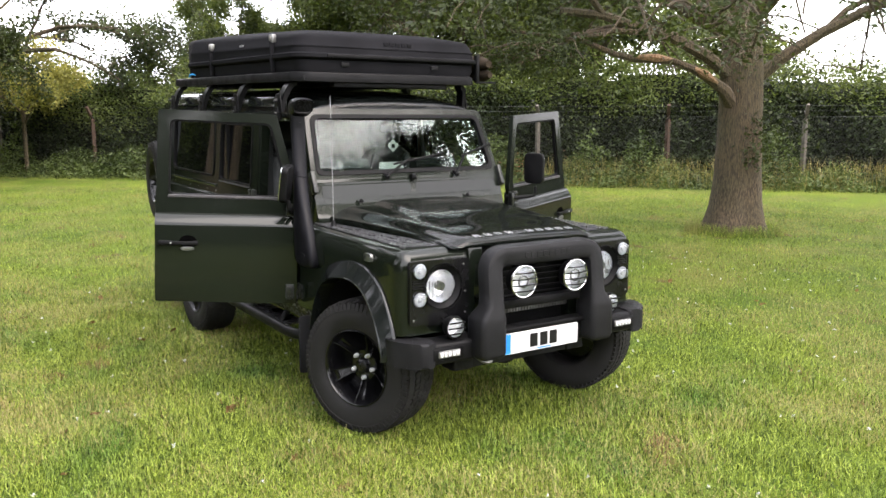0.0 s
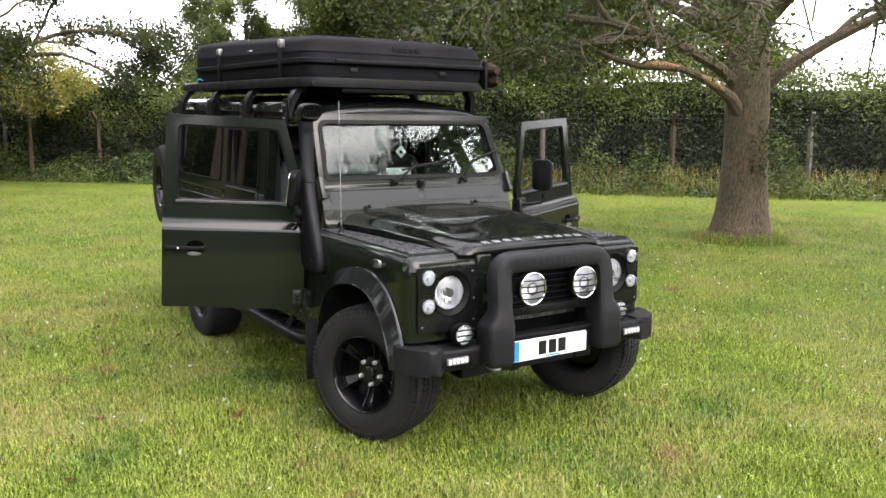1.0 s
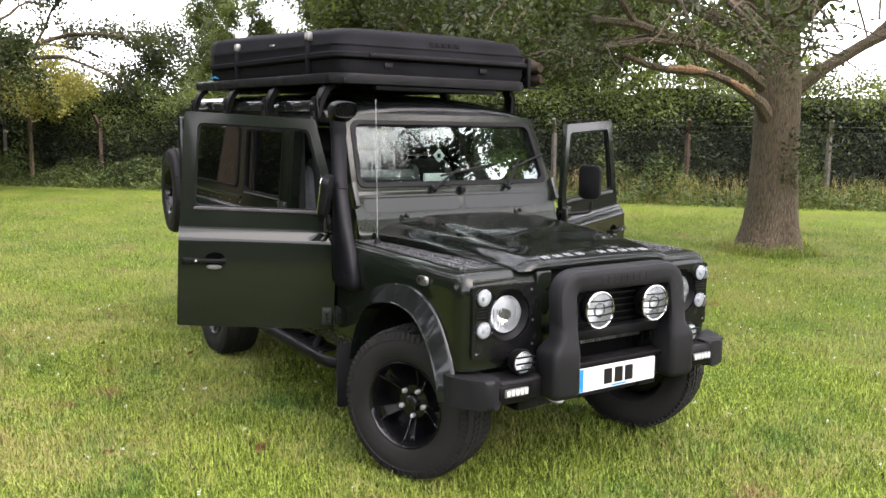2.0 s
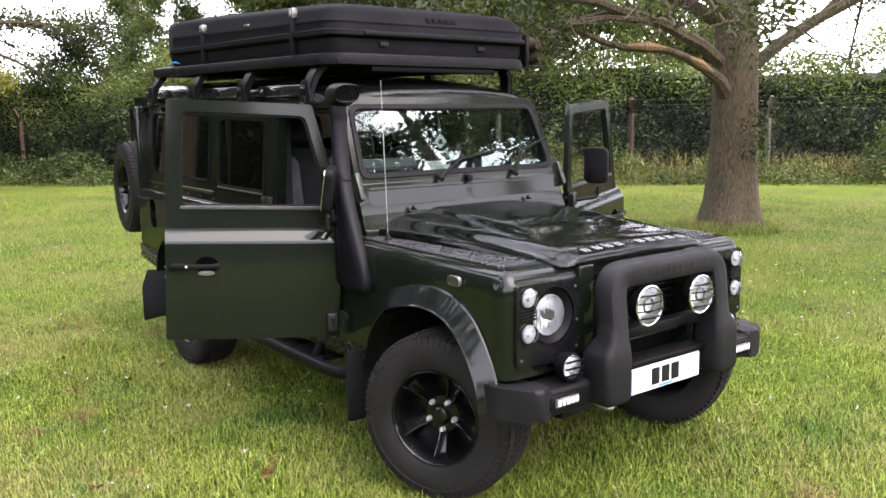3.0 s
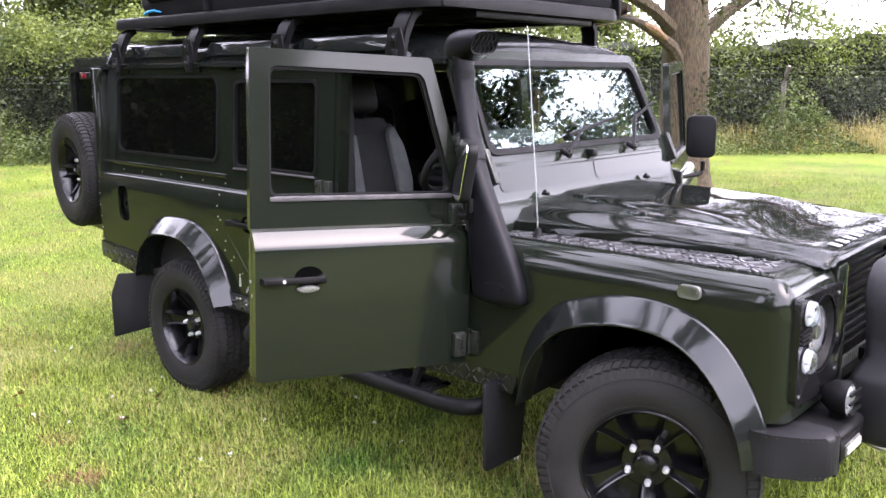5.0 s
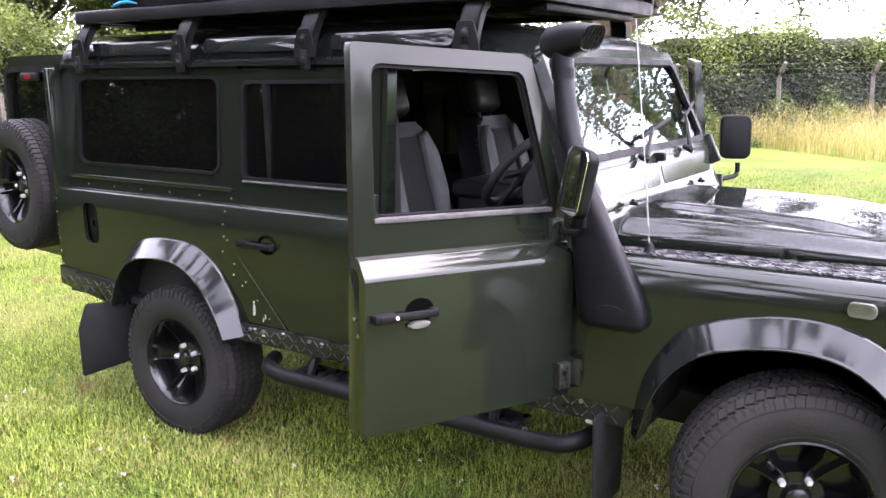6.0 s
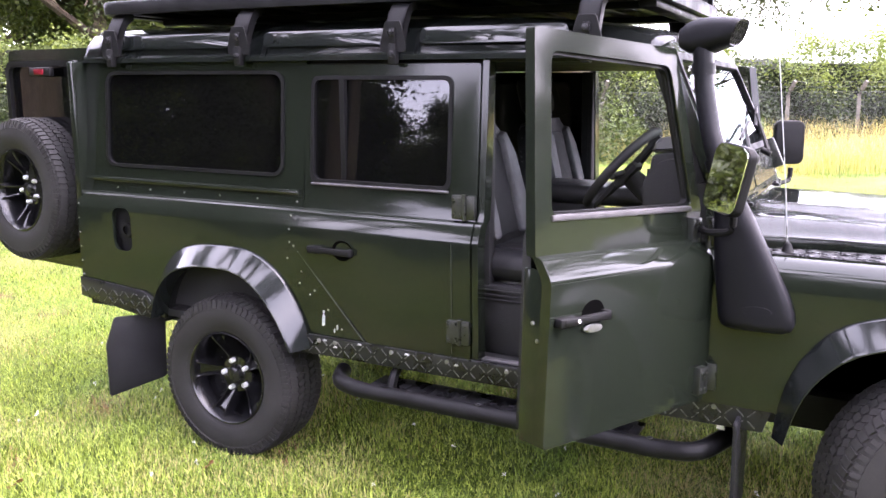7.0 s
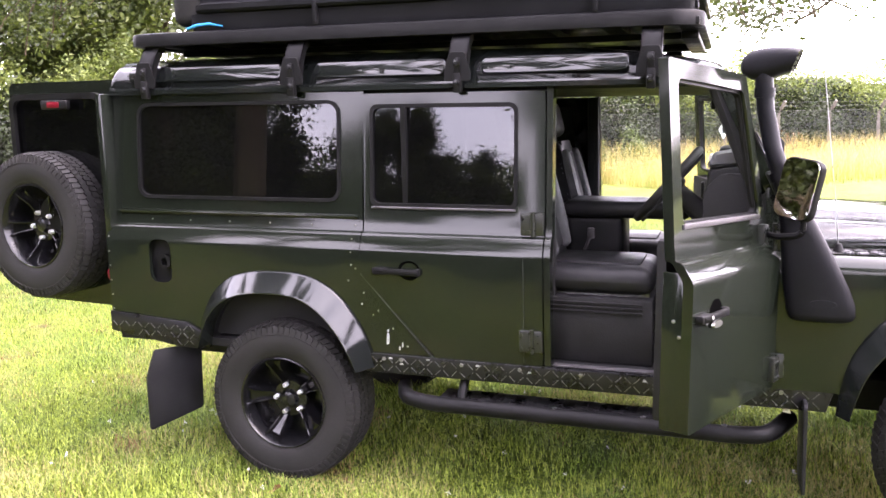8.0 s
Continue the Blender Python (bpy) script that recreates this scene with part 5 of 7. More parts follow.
# ---- front doors, hung open
def front_door(side, open_deg, lift):
    """A front door built shut, then swung about its hinge line and tipped a little."""
    hx, hy = -0.750, -0.775
    swing = pose(hx + 0.022, hy - (0.02 if side > 0 else 0.075), 0, 0, 0, open_deg) @ pose(0, 0, 1.0, 0, lift, 0) @ pose(0, 0, -1.0) @ pose(-hx, -hy, 0)

    def fin(bm):
        bmesh.ops.transform(bm, matrix=swing, verts=bm.verts)
        return bm

    FP = [(0.45, 0.777), (0.62, 0.784), (1.062, 0.788), (1.074, 0.786), (1.082, 0.782), (1.122, 0.756), (1.129, 0.746), (1.132, 0.730), (1.16, 0.727), (1.72, 0.684)]
    fcuts = [v for v, w in FP[2:-1]]

    def on_door(u, v, d):
        return (u, -(interp(v, FP) - d), v)

    out = rpoly([(-0.765, 0.60), (-0.765, 1.17), (-0.75, 1.225), (-0.895, 1.725), (-1.565, 1.725), (-1.58, 1.10), (-1.58, 0.618)], 0.012, 2)
    hole = rpoly([(-0.805, 1.235), (-0.928, 1.67), (-1.50, 1.67), (-1.51, 1.235)], 0.035, 4)
    door = part("front_door", fin(skin(out, [hole], on_door, 0.032, fcuts)), PAINT, car, "dark green front door standing open, window wound down", side=side)
    inner = rpoly([(-0.79, 0.63), (-0.79, 1.19), (-1.55, 1.19), (-1.55, 0.63)], 0.02, 2)
    part("door_card", fin(skin(inner, [], lambda u, v, d: (u, -0.69 + d * 0.3, v), 0.10)), TRIMBLK, door, side=side)
    part("door_edge", fin(B(lambda bm: box(bm, -1.577, -1.555, -0.765, -0.69, 0.62, 1.10, 0.006))), PAINT, door, side=side)
    part("window_sill_strip", fin(B(lambda bm: box(bm, -1.51, -0.815, -0.728, -0.70, 1.220, 1.237, 0.004))), STRIP, door, "dull grey window sill strip", side=side)
    seal = skin(rpoly([(-0.798, 1.225), (-0.924, 1.678), (-1.509, 1.678), (-1.52, 1.225)], 0.04, 4), [rpoly([(-0.816, 1.243), (-0.936, 1.659), (-1.492, 1.659), (-1.50, 1.243)], 0.03, 4)], lambda u, v, d: on_door(u, v, d + 0.012), 0.02)
    part("window_seal", fin(seal), BLACK, door, side=side)
    part("window_channel", fin(B(lambda bm: sweep(bm, [(-0.81, -0.70, 1.24), (-0.932, -0.665, 1.66)], 0.008, 6))), BLACK, door, side=side)
    hx0, hz0 = -1.43, 0.965
    part("handle_shade_disc", fin(B(lambda bm: lathe(bm, [(0.0005, -0.0015), (0.05, -0.0015), (0.056, 0.004)], 20, pose(hx0 + 0.035, -0.7875, hz0 + 0.006) @ Matrix.Diagonal((0.98, 1, 0.72, 1))))), HOLLOW_SHADE, door, side=side)
    hand = part("door_handle", fin(B(lambda bm: box(bm, hx0 - 0.115, hx0 + 0.085, -0.815, -0.798, hz0 - 0.012, hz0 + 0.010, 0.005), lambda bm: box(bm, hx0 - 0.13, hx0 - 0.055, -0.812, -0.786, hz0 - 0.014, hz0 + 0.012, 0.005), lambda bm: box(bm, hx0 + 0.066, hx0 + 0.09, -0.813, -0.787, hz0 - 0.015, hz0 + 0.013, 0.005))), BLACK, door, side=side)
    # grey dish put in for the bright reflection under the handle
    part("handle_scoop_glint", fin(B(lambda bm: lathe(bm, [(0.0005, -0.012), (0.03, -0.011), (0.036, -0.004)], 16, pose(hx0 + 0.03, -0.789, hz0 - 0.034) @ Matrix.Diagonal((1.15, 1, 0.36, 1))))), DULL, door, side=side)
    part("lock_barrel", fin(B(lambda bm: lathe(bm, [(0.0005, -0.002), (0.0055, -0.002), (0.0065, 0.004)], 16, pose(hx0 - 0.06, -0.815, hz0)))), NUT, door, side=side)
    for z0 in (1.155, 0.675):
        yy = -0.80 if z0 < 1 else -0.742
        part("door_hinge", fin(B(lambda bm: box(bm, -0.83, -0.78, yy - 0.006, yy + 0.02, z0 - 0.045, z0 + 0.045, 0.004), *[lambda bm, dx=dx, dz=dz: lathe(bm, [(0.0005, -0.006), (0.007, -0.005), (0.008, 0)], 8, pose(dx, yy - 0.006, z0 + dz)) for dx in (-0.82, -0.795) for dz in (-0.028, 0.028)])), HINGE, door, side=side)
        part("hinge_pin", B(lambda bm: sweep(bm, [(hx + 0.012, -0.805, z0 - 0.05), (hx + 0.012, -0.805, z0 + 0.05)], 0.010, 10), lambda bm: box(bm, hx + 0.01, hx + 0.055, -0.811, -0.79, z0 - 0.045, z0 + 0.045, 0.004)), HINGE, door, side=side)
    for dz in (0.0, 0.045):
        part("latch_bolt", fin(B(lambda bm: lathe(bm, [(0.0005, -0.005), (0.0055, -0.004), (0.006, 0)], 8, pose(-1.578, -0.73 - dz * 0.4, 0.955 - dz, 0, 0, -90)))), DULL, door, side=side)
    # mirror on its arm
    mpose = pose(-0.672, -0.905, 1.338, -9, 8, -39) if side > 0 else pose(-0.693, -0.99, 1.365, 0, 0, -24)
    mc = mpose.translation
    shell = B(lambda bm: prism(bm, rrect(-0.074, 0.074, -0.108, 0.108, 0.034, 4), "y", -0.012, 0.028, 0.010, 3, mpose))
    mir = part("door_mirror", shell, BLACK, door, side=side)
    part("mirror_glass", B(lambda bm: prism(bm, rrect(-0.0695, 0.0695, -0.1035, 0.1035, 0.031, 4), "y", -0.0145, -0.012, m=mpose)), MIRROR, door, side=side)
    part("mirror_arm", B(lambda bm: sweep(bm, bend([(-0.775, -0.80, 1.17), (-0.74, -0.85, 1.16), (mc.x + 0.02, mc.y + 0.01, 1.175), (mc.x + 0.02, mc.y + 0.01, 1.24)], 5, 0.05), 0.012, 8)), BLACK, door, side=side)
    return door


front_door(1, 70.6, 2.6)
front_door(-1, 69.0, 2.6)

# ---- snorkel up the right-hand windscreen pillar
def dz(z, x):
    return z + RAKE * (x + 1.0)


def intake(bm):
    """A round tube up the pillar that swells into a broad flat foot on the wing."""
    secs = ((1.745, -0.790, -0.765, 0.032, 0.045, 2.2), (1.62, -0.782, -0.766, 0.031, 0.044, 2.2), (1.48, -0.755, -0.775, 0.032, 0.042, 2.2), (1.37, -0.718, -0.79, 0.036, 0.041, 2.2), (1.28, -0.688, -0.80, 0.048, 0.041, 2.4),
            (1.20, -0.660, -0.808, 0.064, 0.04, 2.7), (1.13, -0.641, -0.812, 0.080, 0.039, 3.0), (1.06, -0.620, -0.815, 0.094, 0.038, 3.4), (0.98, -0.597, -0.818, 0.109, 0.037, 4.0), (0.92, -0.583, -0.819, 0.116, 0.036, 4.0),
            (0.885, -0.579, -0.819, 0.115, 0.036, 4.0), (0.865, -0.579, -0.817, 0.106, 0.033, 3.6), (0.855, -0.579, -0.812, 0.088, 0.026, 3.2))
    rings = []
    for z, x, y, a, b, e in secs:
        ring = []
        for k in range(28):
            t = 2 * math.pi * k / 28
            c, q = math.cos(t), math.sin(t)
            g = (abs(c) ** e + abs(q) ** e) ** (-1 / e)
            ring.append(bm.verts.new((x + a * c * g, y + b * q * g, z)))
        rings.append(ring)
    for a, b in zip(rings, rings[1:]):
        for k in range(28):
            bm.faces.new((a[k], a[(k + 1) % 28], b[(k + 1) % 28], b[k]))
    bm.faces.new(rings[0])
    bm.faces.new(rings[-1])


sn = part("snorkel", B(intake), SNORK, car, "matt black raised air intake with a meshed head")
part("snorkel_clamp", B(lambda bm: sweep(bm, [(-0.786, -0.765, 1.655), (-0.786, -0.765, 1.69)], 0.047, 18, 0.78, up=(1, 0, 0))), SNORK, sn)
part("snorkel_clamp", B(lambda bm: sweep(bm, [(-0.726, -0.786, 1.39), (-0.716, -0.79, 1.36)], 0.043, 18)), SNORK, sn)
head_m = pose(-0.775, -0.755, 1.765, 0, 0, -10)
def intake_head(bm):
    """A rounded cap over the tube, drawn forward to a slanted mouth that is sunk in a little."""
    secs = ((-0.092, -0.010, 0.016, 0.022, 0.0), (-0.083, -0.030, 0.036, 0.044, 0.0), (-0.055, -0.045, 0.056, 0.057, 0.0), (-0.02, -0.048, 0.065, 0.062, 0.0), (0.02, -0.044, 0.068, 0.064, 0.06), (0.055, -0.032, 0.066, 0.064, 0.25),
            (0.085, -0.026, 0.061, 0.063, 0.40), (0.096, -0.023, 0.057, 0.060, 0.42), (0.092, -0.018, 0.051, 0.054, 0.42), (0.070, -0.016, 0.049, 0.052, 0.42))
    rings = []
    for x, lo, hi, hy, sl in secs:
        zc, hz = (lo + hi) / 2, (hi - lo) / 2
        ring = []
        for k in range(28):
            t = 2 * math.pi * k / 28
            c, q = math.cos(t), math.sin(t)
            g = (abs(c) ** 3.2 + abs(q) ** 3.2) ** (-1 / 3.2)
            ring.append(bm.verts.new(head_m @ Vector((x + sl * hz * q * g, hy * c * g, zc + hz * q * g))))
        rings.append(ring)
    for a, b in zip(rings, rings[1:]):
        for k in range(28):
            bm.faces.new((a[k], a[(k + 1) % 28], b[(k + 1) % 28], b[k]))
    bm.faces.new(rings[0])
    bm.faces.new(rings[-1])


part("snorkel_head", B(intake_head), SNORK, sn)


def mesh_face(bm):
    """The crossed bars over the mouth of the intake."""
    hw, hh = 0.052, 0.034
    for k in range(-5, 6):
        for s in (1, -1):
            ends = []
            for v in (-hh, hh):
                ends.append((0.020 * k + s * 0.55 * v, v))
            (u0, v0), (u1, v1) = ends
            if max(u0, u1) < -hw or min(u0, u1) > hw:
                continue
            def at(u):
                return v0 + (v1 - v0) * (u - u0) / (u1 - u0)
            a, b = max(-hw, min(hw, u0)), max(-hw, min(hw, u1))
            pts = [head_m @ Vector((0.091 + 0.42 * at(u), u, 0.0165 + at(u))) for u in (a, b)]
            if (pts[0] - pts[1]).length > 0.008:
                sweep(bm, pts, 0.0022, 5)


part("snorkel_mesh", B(mesh_face), CHEQ, sn, "grey mesh over the intake's mouth", smooth=False)
part("snorkel_badge", B(lambda bm: prism(bm, [(-0.575 + 0.045 * math.cos(2 * math.pi * k / 20), 0.925 + 0.015 * math.sin(2 * math.pi * k / 20)) for k in range(20)], "y", -0.858, -0.852, 0.001, 1)), SNORK, sn)

# ---- back of the body and the open tailgate with the spare wheel
part("rear_frame", B(lambda bm: box(bm, -3.735, -3.70, -0.76, -0.66, 0.60, 1.72, 0.006), lambda bm: box(bm, -3.735, -3.70, 0.66, 0.76, 0.60, 1.72, 0.006), lambda bm: box(bm, -3.735, -3.70, -0.66, 0.66, 1.66, 1.75, 0.006), lambda bm: box(bm, -3.735, -3.70, -0.66, 0.66, 0.55, 0.62, 0.006)), PAINT, car)
for side in (1, -1):
    part("tail_lamp", B(lambda bm: lathe(bm, [(0.038, 0), (0.038, -0.02), (0.02, -0.03), (0.0005, -0.03)], 20, pose(-3.735, -0.71, 0.86, 0, 0, -90))), REDLENS, car, side=side)
tg_pose = pose(-3.745, -0.60, 0, 0, 0, 84)
tg = part("tailgate", skin(rrect(0.0, 0.76, 0.66, 1.795, 0.04), [rrect(0.07, 0.69, 1.22, 1.72, 0.05)], lambda u, v, d: tg_pose @ Vector((0.02 - d * 1.0, u, v)), -0.05), PAINT, car, "dark green tailgate swung wide open")
part("tailgate_window", skin(rrect(0.06, 0.70, 1.21, 1.73, 0.05), [], lambda u, v, d: tg_pose @ Vector((0.0 - d, u, v)), 0.005), TINT, tg)
part("tailgate_seal", skin(rrect(0.055, 0.705, 1.205, 1.735, 0.06), [rrect(0.085, 0.675, 1.235, 1.705, 0.045)], lambda u, v, d: tg_pose @ Vector((-0.036 + d, u, v)), 0.02), BLACK, tg)
bl = part("brake_lamp", B(lambda bm: box(bm, -0.06, -0.03, 0.27, 0.45, 1.655, 1.70, 0.008, m=tg_pose)), BLACK, tg)
part("brake_lamp_lens", B(lambda bm: box(bm, -0.065, -0.058, 0.32, 0.40, 1.663, 1.692, 0.003, m=tg_pose)), REDLENS, tg)
part("spare_carrier", B(lambda bm: sweep(bm, [tg_pose @ Vector((-0.03, 0.38, 1.13)), tg_pose @ Vector((-0.10, 0.38, 1.13))], 0.09, 16)), POWDER, tg)
for k in range(3):
    part("tailgate_hinge", B(lambda bm: box(bm, -0.05, 0.0, -0.05, 0.08, 0.78 + 0.38 * k, 0.84 + 0.38 * k, 0.006, m=tg_pose)), PAINT_B, tg)
wheel((-4.20, -0.61, 1.135), "spare_wheel", spin=12, steer=-6)

# ---- inside
part("dashboard", B(lambda bm: prism(bm, rpoly([(-0.78, 1.30), (-0.80, 1.37), (-0.93, 1.375), (-1.0, 1.30), (-0.985, 1.12), (-0.90, 1.02), (-0.78, 0.95)], 0.03, 3), "y", -0.66, 0.66, 0.01)), TRIMBLK, car)
part("instrument_binnacle", B(lambda bm: prism(bm, rpoly([(-0.83, 1.16), (-0.83, 1.40), (-0.98, 1.385), (-1.0, 1.16)], 0.02, 3), "y", -0.62, -0.22, 0.012)), TRIMBLK, car)
part("binnacle_hood", B(lambda bm: prism(bm, rpoly([(-0.84, 1.40), (-0.88, 1.455), (-0.965, 1.44), (-0.985, 1.39)], 0.015, 3), "y", -0.60, -0.24, 0.012)), SEATG, car)
part("dash_vent", B(lambda bm: box(bm, -1.008, -0.996, -0.56, -0.48, 1.27, 1.33, 0.004)), BLACK, car)
part("dash_cushion", B(lambda bm: box(bm, -0.95, -0.84, 0.10, 0.42, 1.37, 1.45, 0.02)), TRIMBLK, car)
part("footwell_wall", B(lambda bm: box(bm, -0.80, -0.77, -0.70, 0.70, 0.585, 1.30)), TRIMBLK, car)
part("gearbox_tunnel", B(lambda bm: box(bm, -1.5, -0.80, -0.20, 0.20, 0.585, 0.80, 0.04)), TRIMBLK, car)
part("seat_box", B(lambda bm: box(bm, -1.72, -1.18, -0.66, 0.66, 0.585, 0.86, 0.012)), TRIMBLK, car)
sw_m = pose(-1.145, -0.385, 1.31, 0, -49, 0)
stw = part("steering_wheel", B(lambda bm: sweep(bm, [sw_m @ Vector((0.188 * math.cos(2 * math.pi * k / 40), 0.188 * math.sin(2 * math.pi * k / 40), 0)) for k in range(41)], 0.018, 10, caps=False)), TRIMBLK, car)
part("steering_hub", B(lambda bm: box(bm, -0.06, 0.06, -0.055, 0.055, -0.05, -0.01, 0.02, m=sw_m), lambda bm: box(bm, -0.19, 0.19, -0.014, 0.014, -0.03, -0.01, 0.006, m=sw_m), lambda bm: box(bm, -0.014, 0.19, -0.014, 0.014, -0.03, -0.01, 0.006, m=sw_m @ pose(0, 0, 0, 0, 0, -90))), TRIMBLK, stw)
part("steering_column", B(lambda bm: sweep(bm, [sw_m @ Vector((0, 0, -0.03)), sw_m @ Vector((0, 0, -0.28))], [0.04, 0.05], 12)), TRIMBLK, stw)


def seat(y, x=0.0):
    cush = part("seat", B(lambda bm: box(bm, -1.68 + x, -1.18 + x, y - 0.24, y + 0.24, 0.865, 0.985, 0.058, 5), lambda bm: box(bm, -1.64 + x, -1.24 + x, y - 0.15, y + 0.15, 0.97, 0.995, 0.01)), SEATM, car, "black leather seat with light grey bolsters")
    part("cushion_panel", B(lambda bm: prism(bm, rpoly([(-1.62 + x, y - 0.14), (-1.62 + x, y + 0.14), (-1.24 + x, y + 0.15), (-1.24 + x, y - 0.15)], 0.03, 3), "z", 0.98, 0.992, 0.004)), SEATC, cush)
    tilt = pose(-1.655 + x, 0, 0.95, 0, -14, 0)
    back = part("seat_back", B(lambda bm: prism(bm, rpoly([(y - 0.205, 0.0), (y - 0.23, 0.22), (y - 0.215, 0.38), (y - 0.165, 0.525), (y + 0.165, 0.525), (y + 0.215, 0.38), (y + 0.23, 0.22), (y + 0.205, 0.0)], 0.05, 4), "x", -0.065, 0.058, 0.032, 4, m=tilt)), SEATM, cush)
    part("back_panel", B(lambda bm: prism(bm, rpoly([(y - 0.105, 0.06), (y - 0.10, 0.46), (y + 0.10, 0.46), (y + 0.105, 0.06)], 0.03, 3), "x", 0.05, 0.066, 0.006, 2, m=tilt)), SEATC, back, "charcoal centre panel")
    for s_ in (-1, 1):
        part("back_bolster", B(lambda bm: prism(bm, rpoly([(y + s_ * 0.112, 0.05), (y + s_ * 0.106, 0.46), (y + s_ * 0.15, 0.485), (y + s_ * 0.192, 0.37), (y + s_ * 0.205, 0.22), (y + s_ * 0.185, 0.05)], 0.025, 3), "x", 0.045, 0.090, 0.016, 3, m=tilt)), SEATG, back, "light grey leather bolster")
    part("headrest", B(lambda bm: box(bm, -0.05, 0.055, y - 0.13, y + 0.13, 0.555, 0.745, 0.045, 4, m=tilt), lambda bm: sweep(bm, [tilt @ Vector((0, y - 0.05, 0.50)), tilt @ Vector((0, y - 0.05, 0.58))], 0.008, 6), lambda bm: sweep(bm, [tilt @ Vector((0, y + 0.05, 0.50)), tilt @ Vector((0, y + 0.05, 0.58))], 0.008, 6)), SEATM, cush)
    for dy in (-0.2, 0.17):
        part("seat_runner", B(lambda bm: box(bm, -1.62 + x, -1.2 + x, y + dy, y + dy + 0.03, 0.855, 0.875)), DULL, cush)


for side in (1, -1):
    part("door_sill_trim", B(lambda bm: box(bm, -1.57, -0.80, -0.755, -0.715, 0.584, 0.592, 0.002)), STRIP, car, side=side)
    part("belt_stalk", B(lambda bm: sweep(bm, [(-1.55, -0.20, 0.93), (-1.50, -0.19, 1.06)], 0.008, 6), lambda bm: box(bm, -1.515, -1.485, -0.20, -0.18, 1.04, 1.09, 0.004)), STRIP, car, side=side)
    for k in range(3):
        part("seat_box_rib", B(lambda bm: box(bm, -1.183, -1.172, -0.62, -0.18, 0.65 + 0.07 * k, 0.662 + 0.07 * k, 0.003)), TRIMBLK, car, side=side)
        part("seat_box_side_rib", B(lambda bm: box(bm, -1.66, -1.22, -0.668, -0.658, 0.80 + 0.018 * k, 0.808 + 0.018 * k, 0.002)), TRIMBLK, car, side=side)
seat(-0.40)
seat(0.40)
part("cubby_box", B(lambda bm: box(bm, -1.62, -1.36, -0.145, 0.145, 0.86, 1.14, 0.03, 3), lambda bm: box(bm, -1.64, -1.06, -0.16, 0.16, 1.13, 1.21, 0.035, 4)), SEATM, car, "black leather cubby box between the seats")
part("rear_bench", B(lambda bm: box(bm, -2.55, -2.10, -0.62, 0.62, 0.62, 0.98, 0.04, 3), lambda bm: box(bm, -2.62, -2.48, -0.62, 0.62, 0.95, 1.50, 0.04, 3, m=pose(-2.55, 0, 0.95, 0, -8, 0) @ pose(2.55, 0, -0.95))), SEATM, car)
for y in (-0.5, -0.05, 0.45):
    part("load_bag", B(lambda bm: box(bm, -3.3, -2.9, y - 0.18, y + 0.18, 0.60, 1.12, 0.06, 3)), TRIMBLK, car)
for side in (1, -1):
    part("inner_side_trim", B(lambda bm: box(bm, -3.70, -1.64, -0.705, -0.695, 0.60, 1.19)), TRIMBLK, car, side=side)
    part("belt_strap", B(lambda bm: sweep(bm, [(-1.60, -0.62, 1.60), (-1.61, -0.62, 0.72)], 0.022, 6, 0.15)), CLOTH, car, side=side)
    part("screen_pillar_trim", B(lambda bm: sweep(bm, [(-0.80, -0.66, 1.30), (-0.955, -0.635, 1.70)], 0.03, 8)), TRIMBLK, car, side=side)
part("dash_screen", B(lambda bm: box(bm, -0.99, -0.97, -0.10, 0.08, 1.36, 1.42, 0.006)), WHITE, car)
fresh = part("hanging_freshener", B(lambda bm: prism(bm, rpoly([(-0.036, 0), (0, -0.042), (0.036, 0), (0, 0.042)], 0.006, 2), "x", -0.004, 0.0, m=pose(-0.93, -0.025, 1.53, 0, 0, -35))), WHITE, car, "white diamond card hanging from the mirror")
part("freshener_mark", B(lambda bm: box(bm, 0.0, 0.0012, -0.011, 0.011, -0.014, 0.012, m=pose(-0.93, -0.025, 1.53, 0, 0, -35))), INK, fresh)
part("freshener_string", B(lambda bm: sweep(bm, [(-0.932, -0.025, 1.57), (-0.95, -0.02, 1.65)], 0.0012, 5)), WHITE, fresh)
part("rear_view_mirror", B(lambda bm: box(bm, -0.985, -0.965, -0.10, 0.10, 1.62, 1.67, 0.008), lambda bm: sweep(bm, [(-0.95, 0, 1.70), (-0.965, 0, 1.66)], 0.008, 6)), BLACK, car)

# ---- roof rack on gutter legs
RACK_PLAN = [(-3.60, -0.665), (-1.10, -0.665), (-1.00, -0.59), (-1.00, 0.66), (-1.10, 0.735), (-3.60, 0.735)]
RACK_IN = [(-3.555, -0.62), (-1.11, -0.62), (-1.045, -0.56), (-1.045, 0.63), (-1.11, 0.69), (-3.555, 0.69)]


def rack_rail(bm):
    """The rail round the rack: an outer wall with a rounded top and a flat inner flange."""
    outer, inner = rpoly(RACK_PLAN, 0.07, 5), rpoly(RACK_IN, 0.06, 5)
    rows = []
    for z, f in ((1.938, 0.9), (1.934, 0.3), (1.938, 0.02), (1.95, 0.0), (1.985, 0.0), (1.994, 0.12), (1.998, 0.4), (1.992, 1.0), (1.965, 1.0)):
        rows.append([bm.verts.new((a[0] + (b[0] - a[0]) * f, a[1] + (b[1] - a[1]) * f, z)) for a, b in zip(outer, inner)])
    for a, b in zip(rows, rows[1:] + rows[:1]):
        for k in range(len(a)):
            bm.faces.new((a[k], a[(k + 1) % len(a)], b[(k + 1) % len(a)], b[k]))


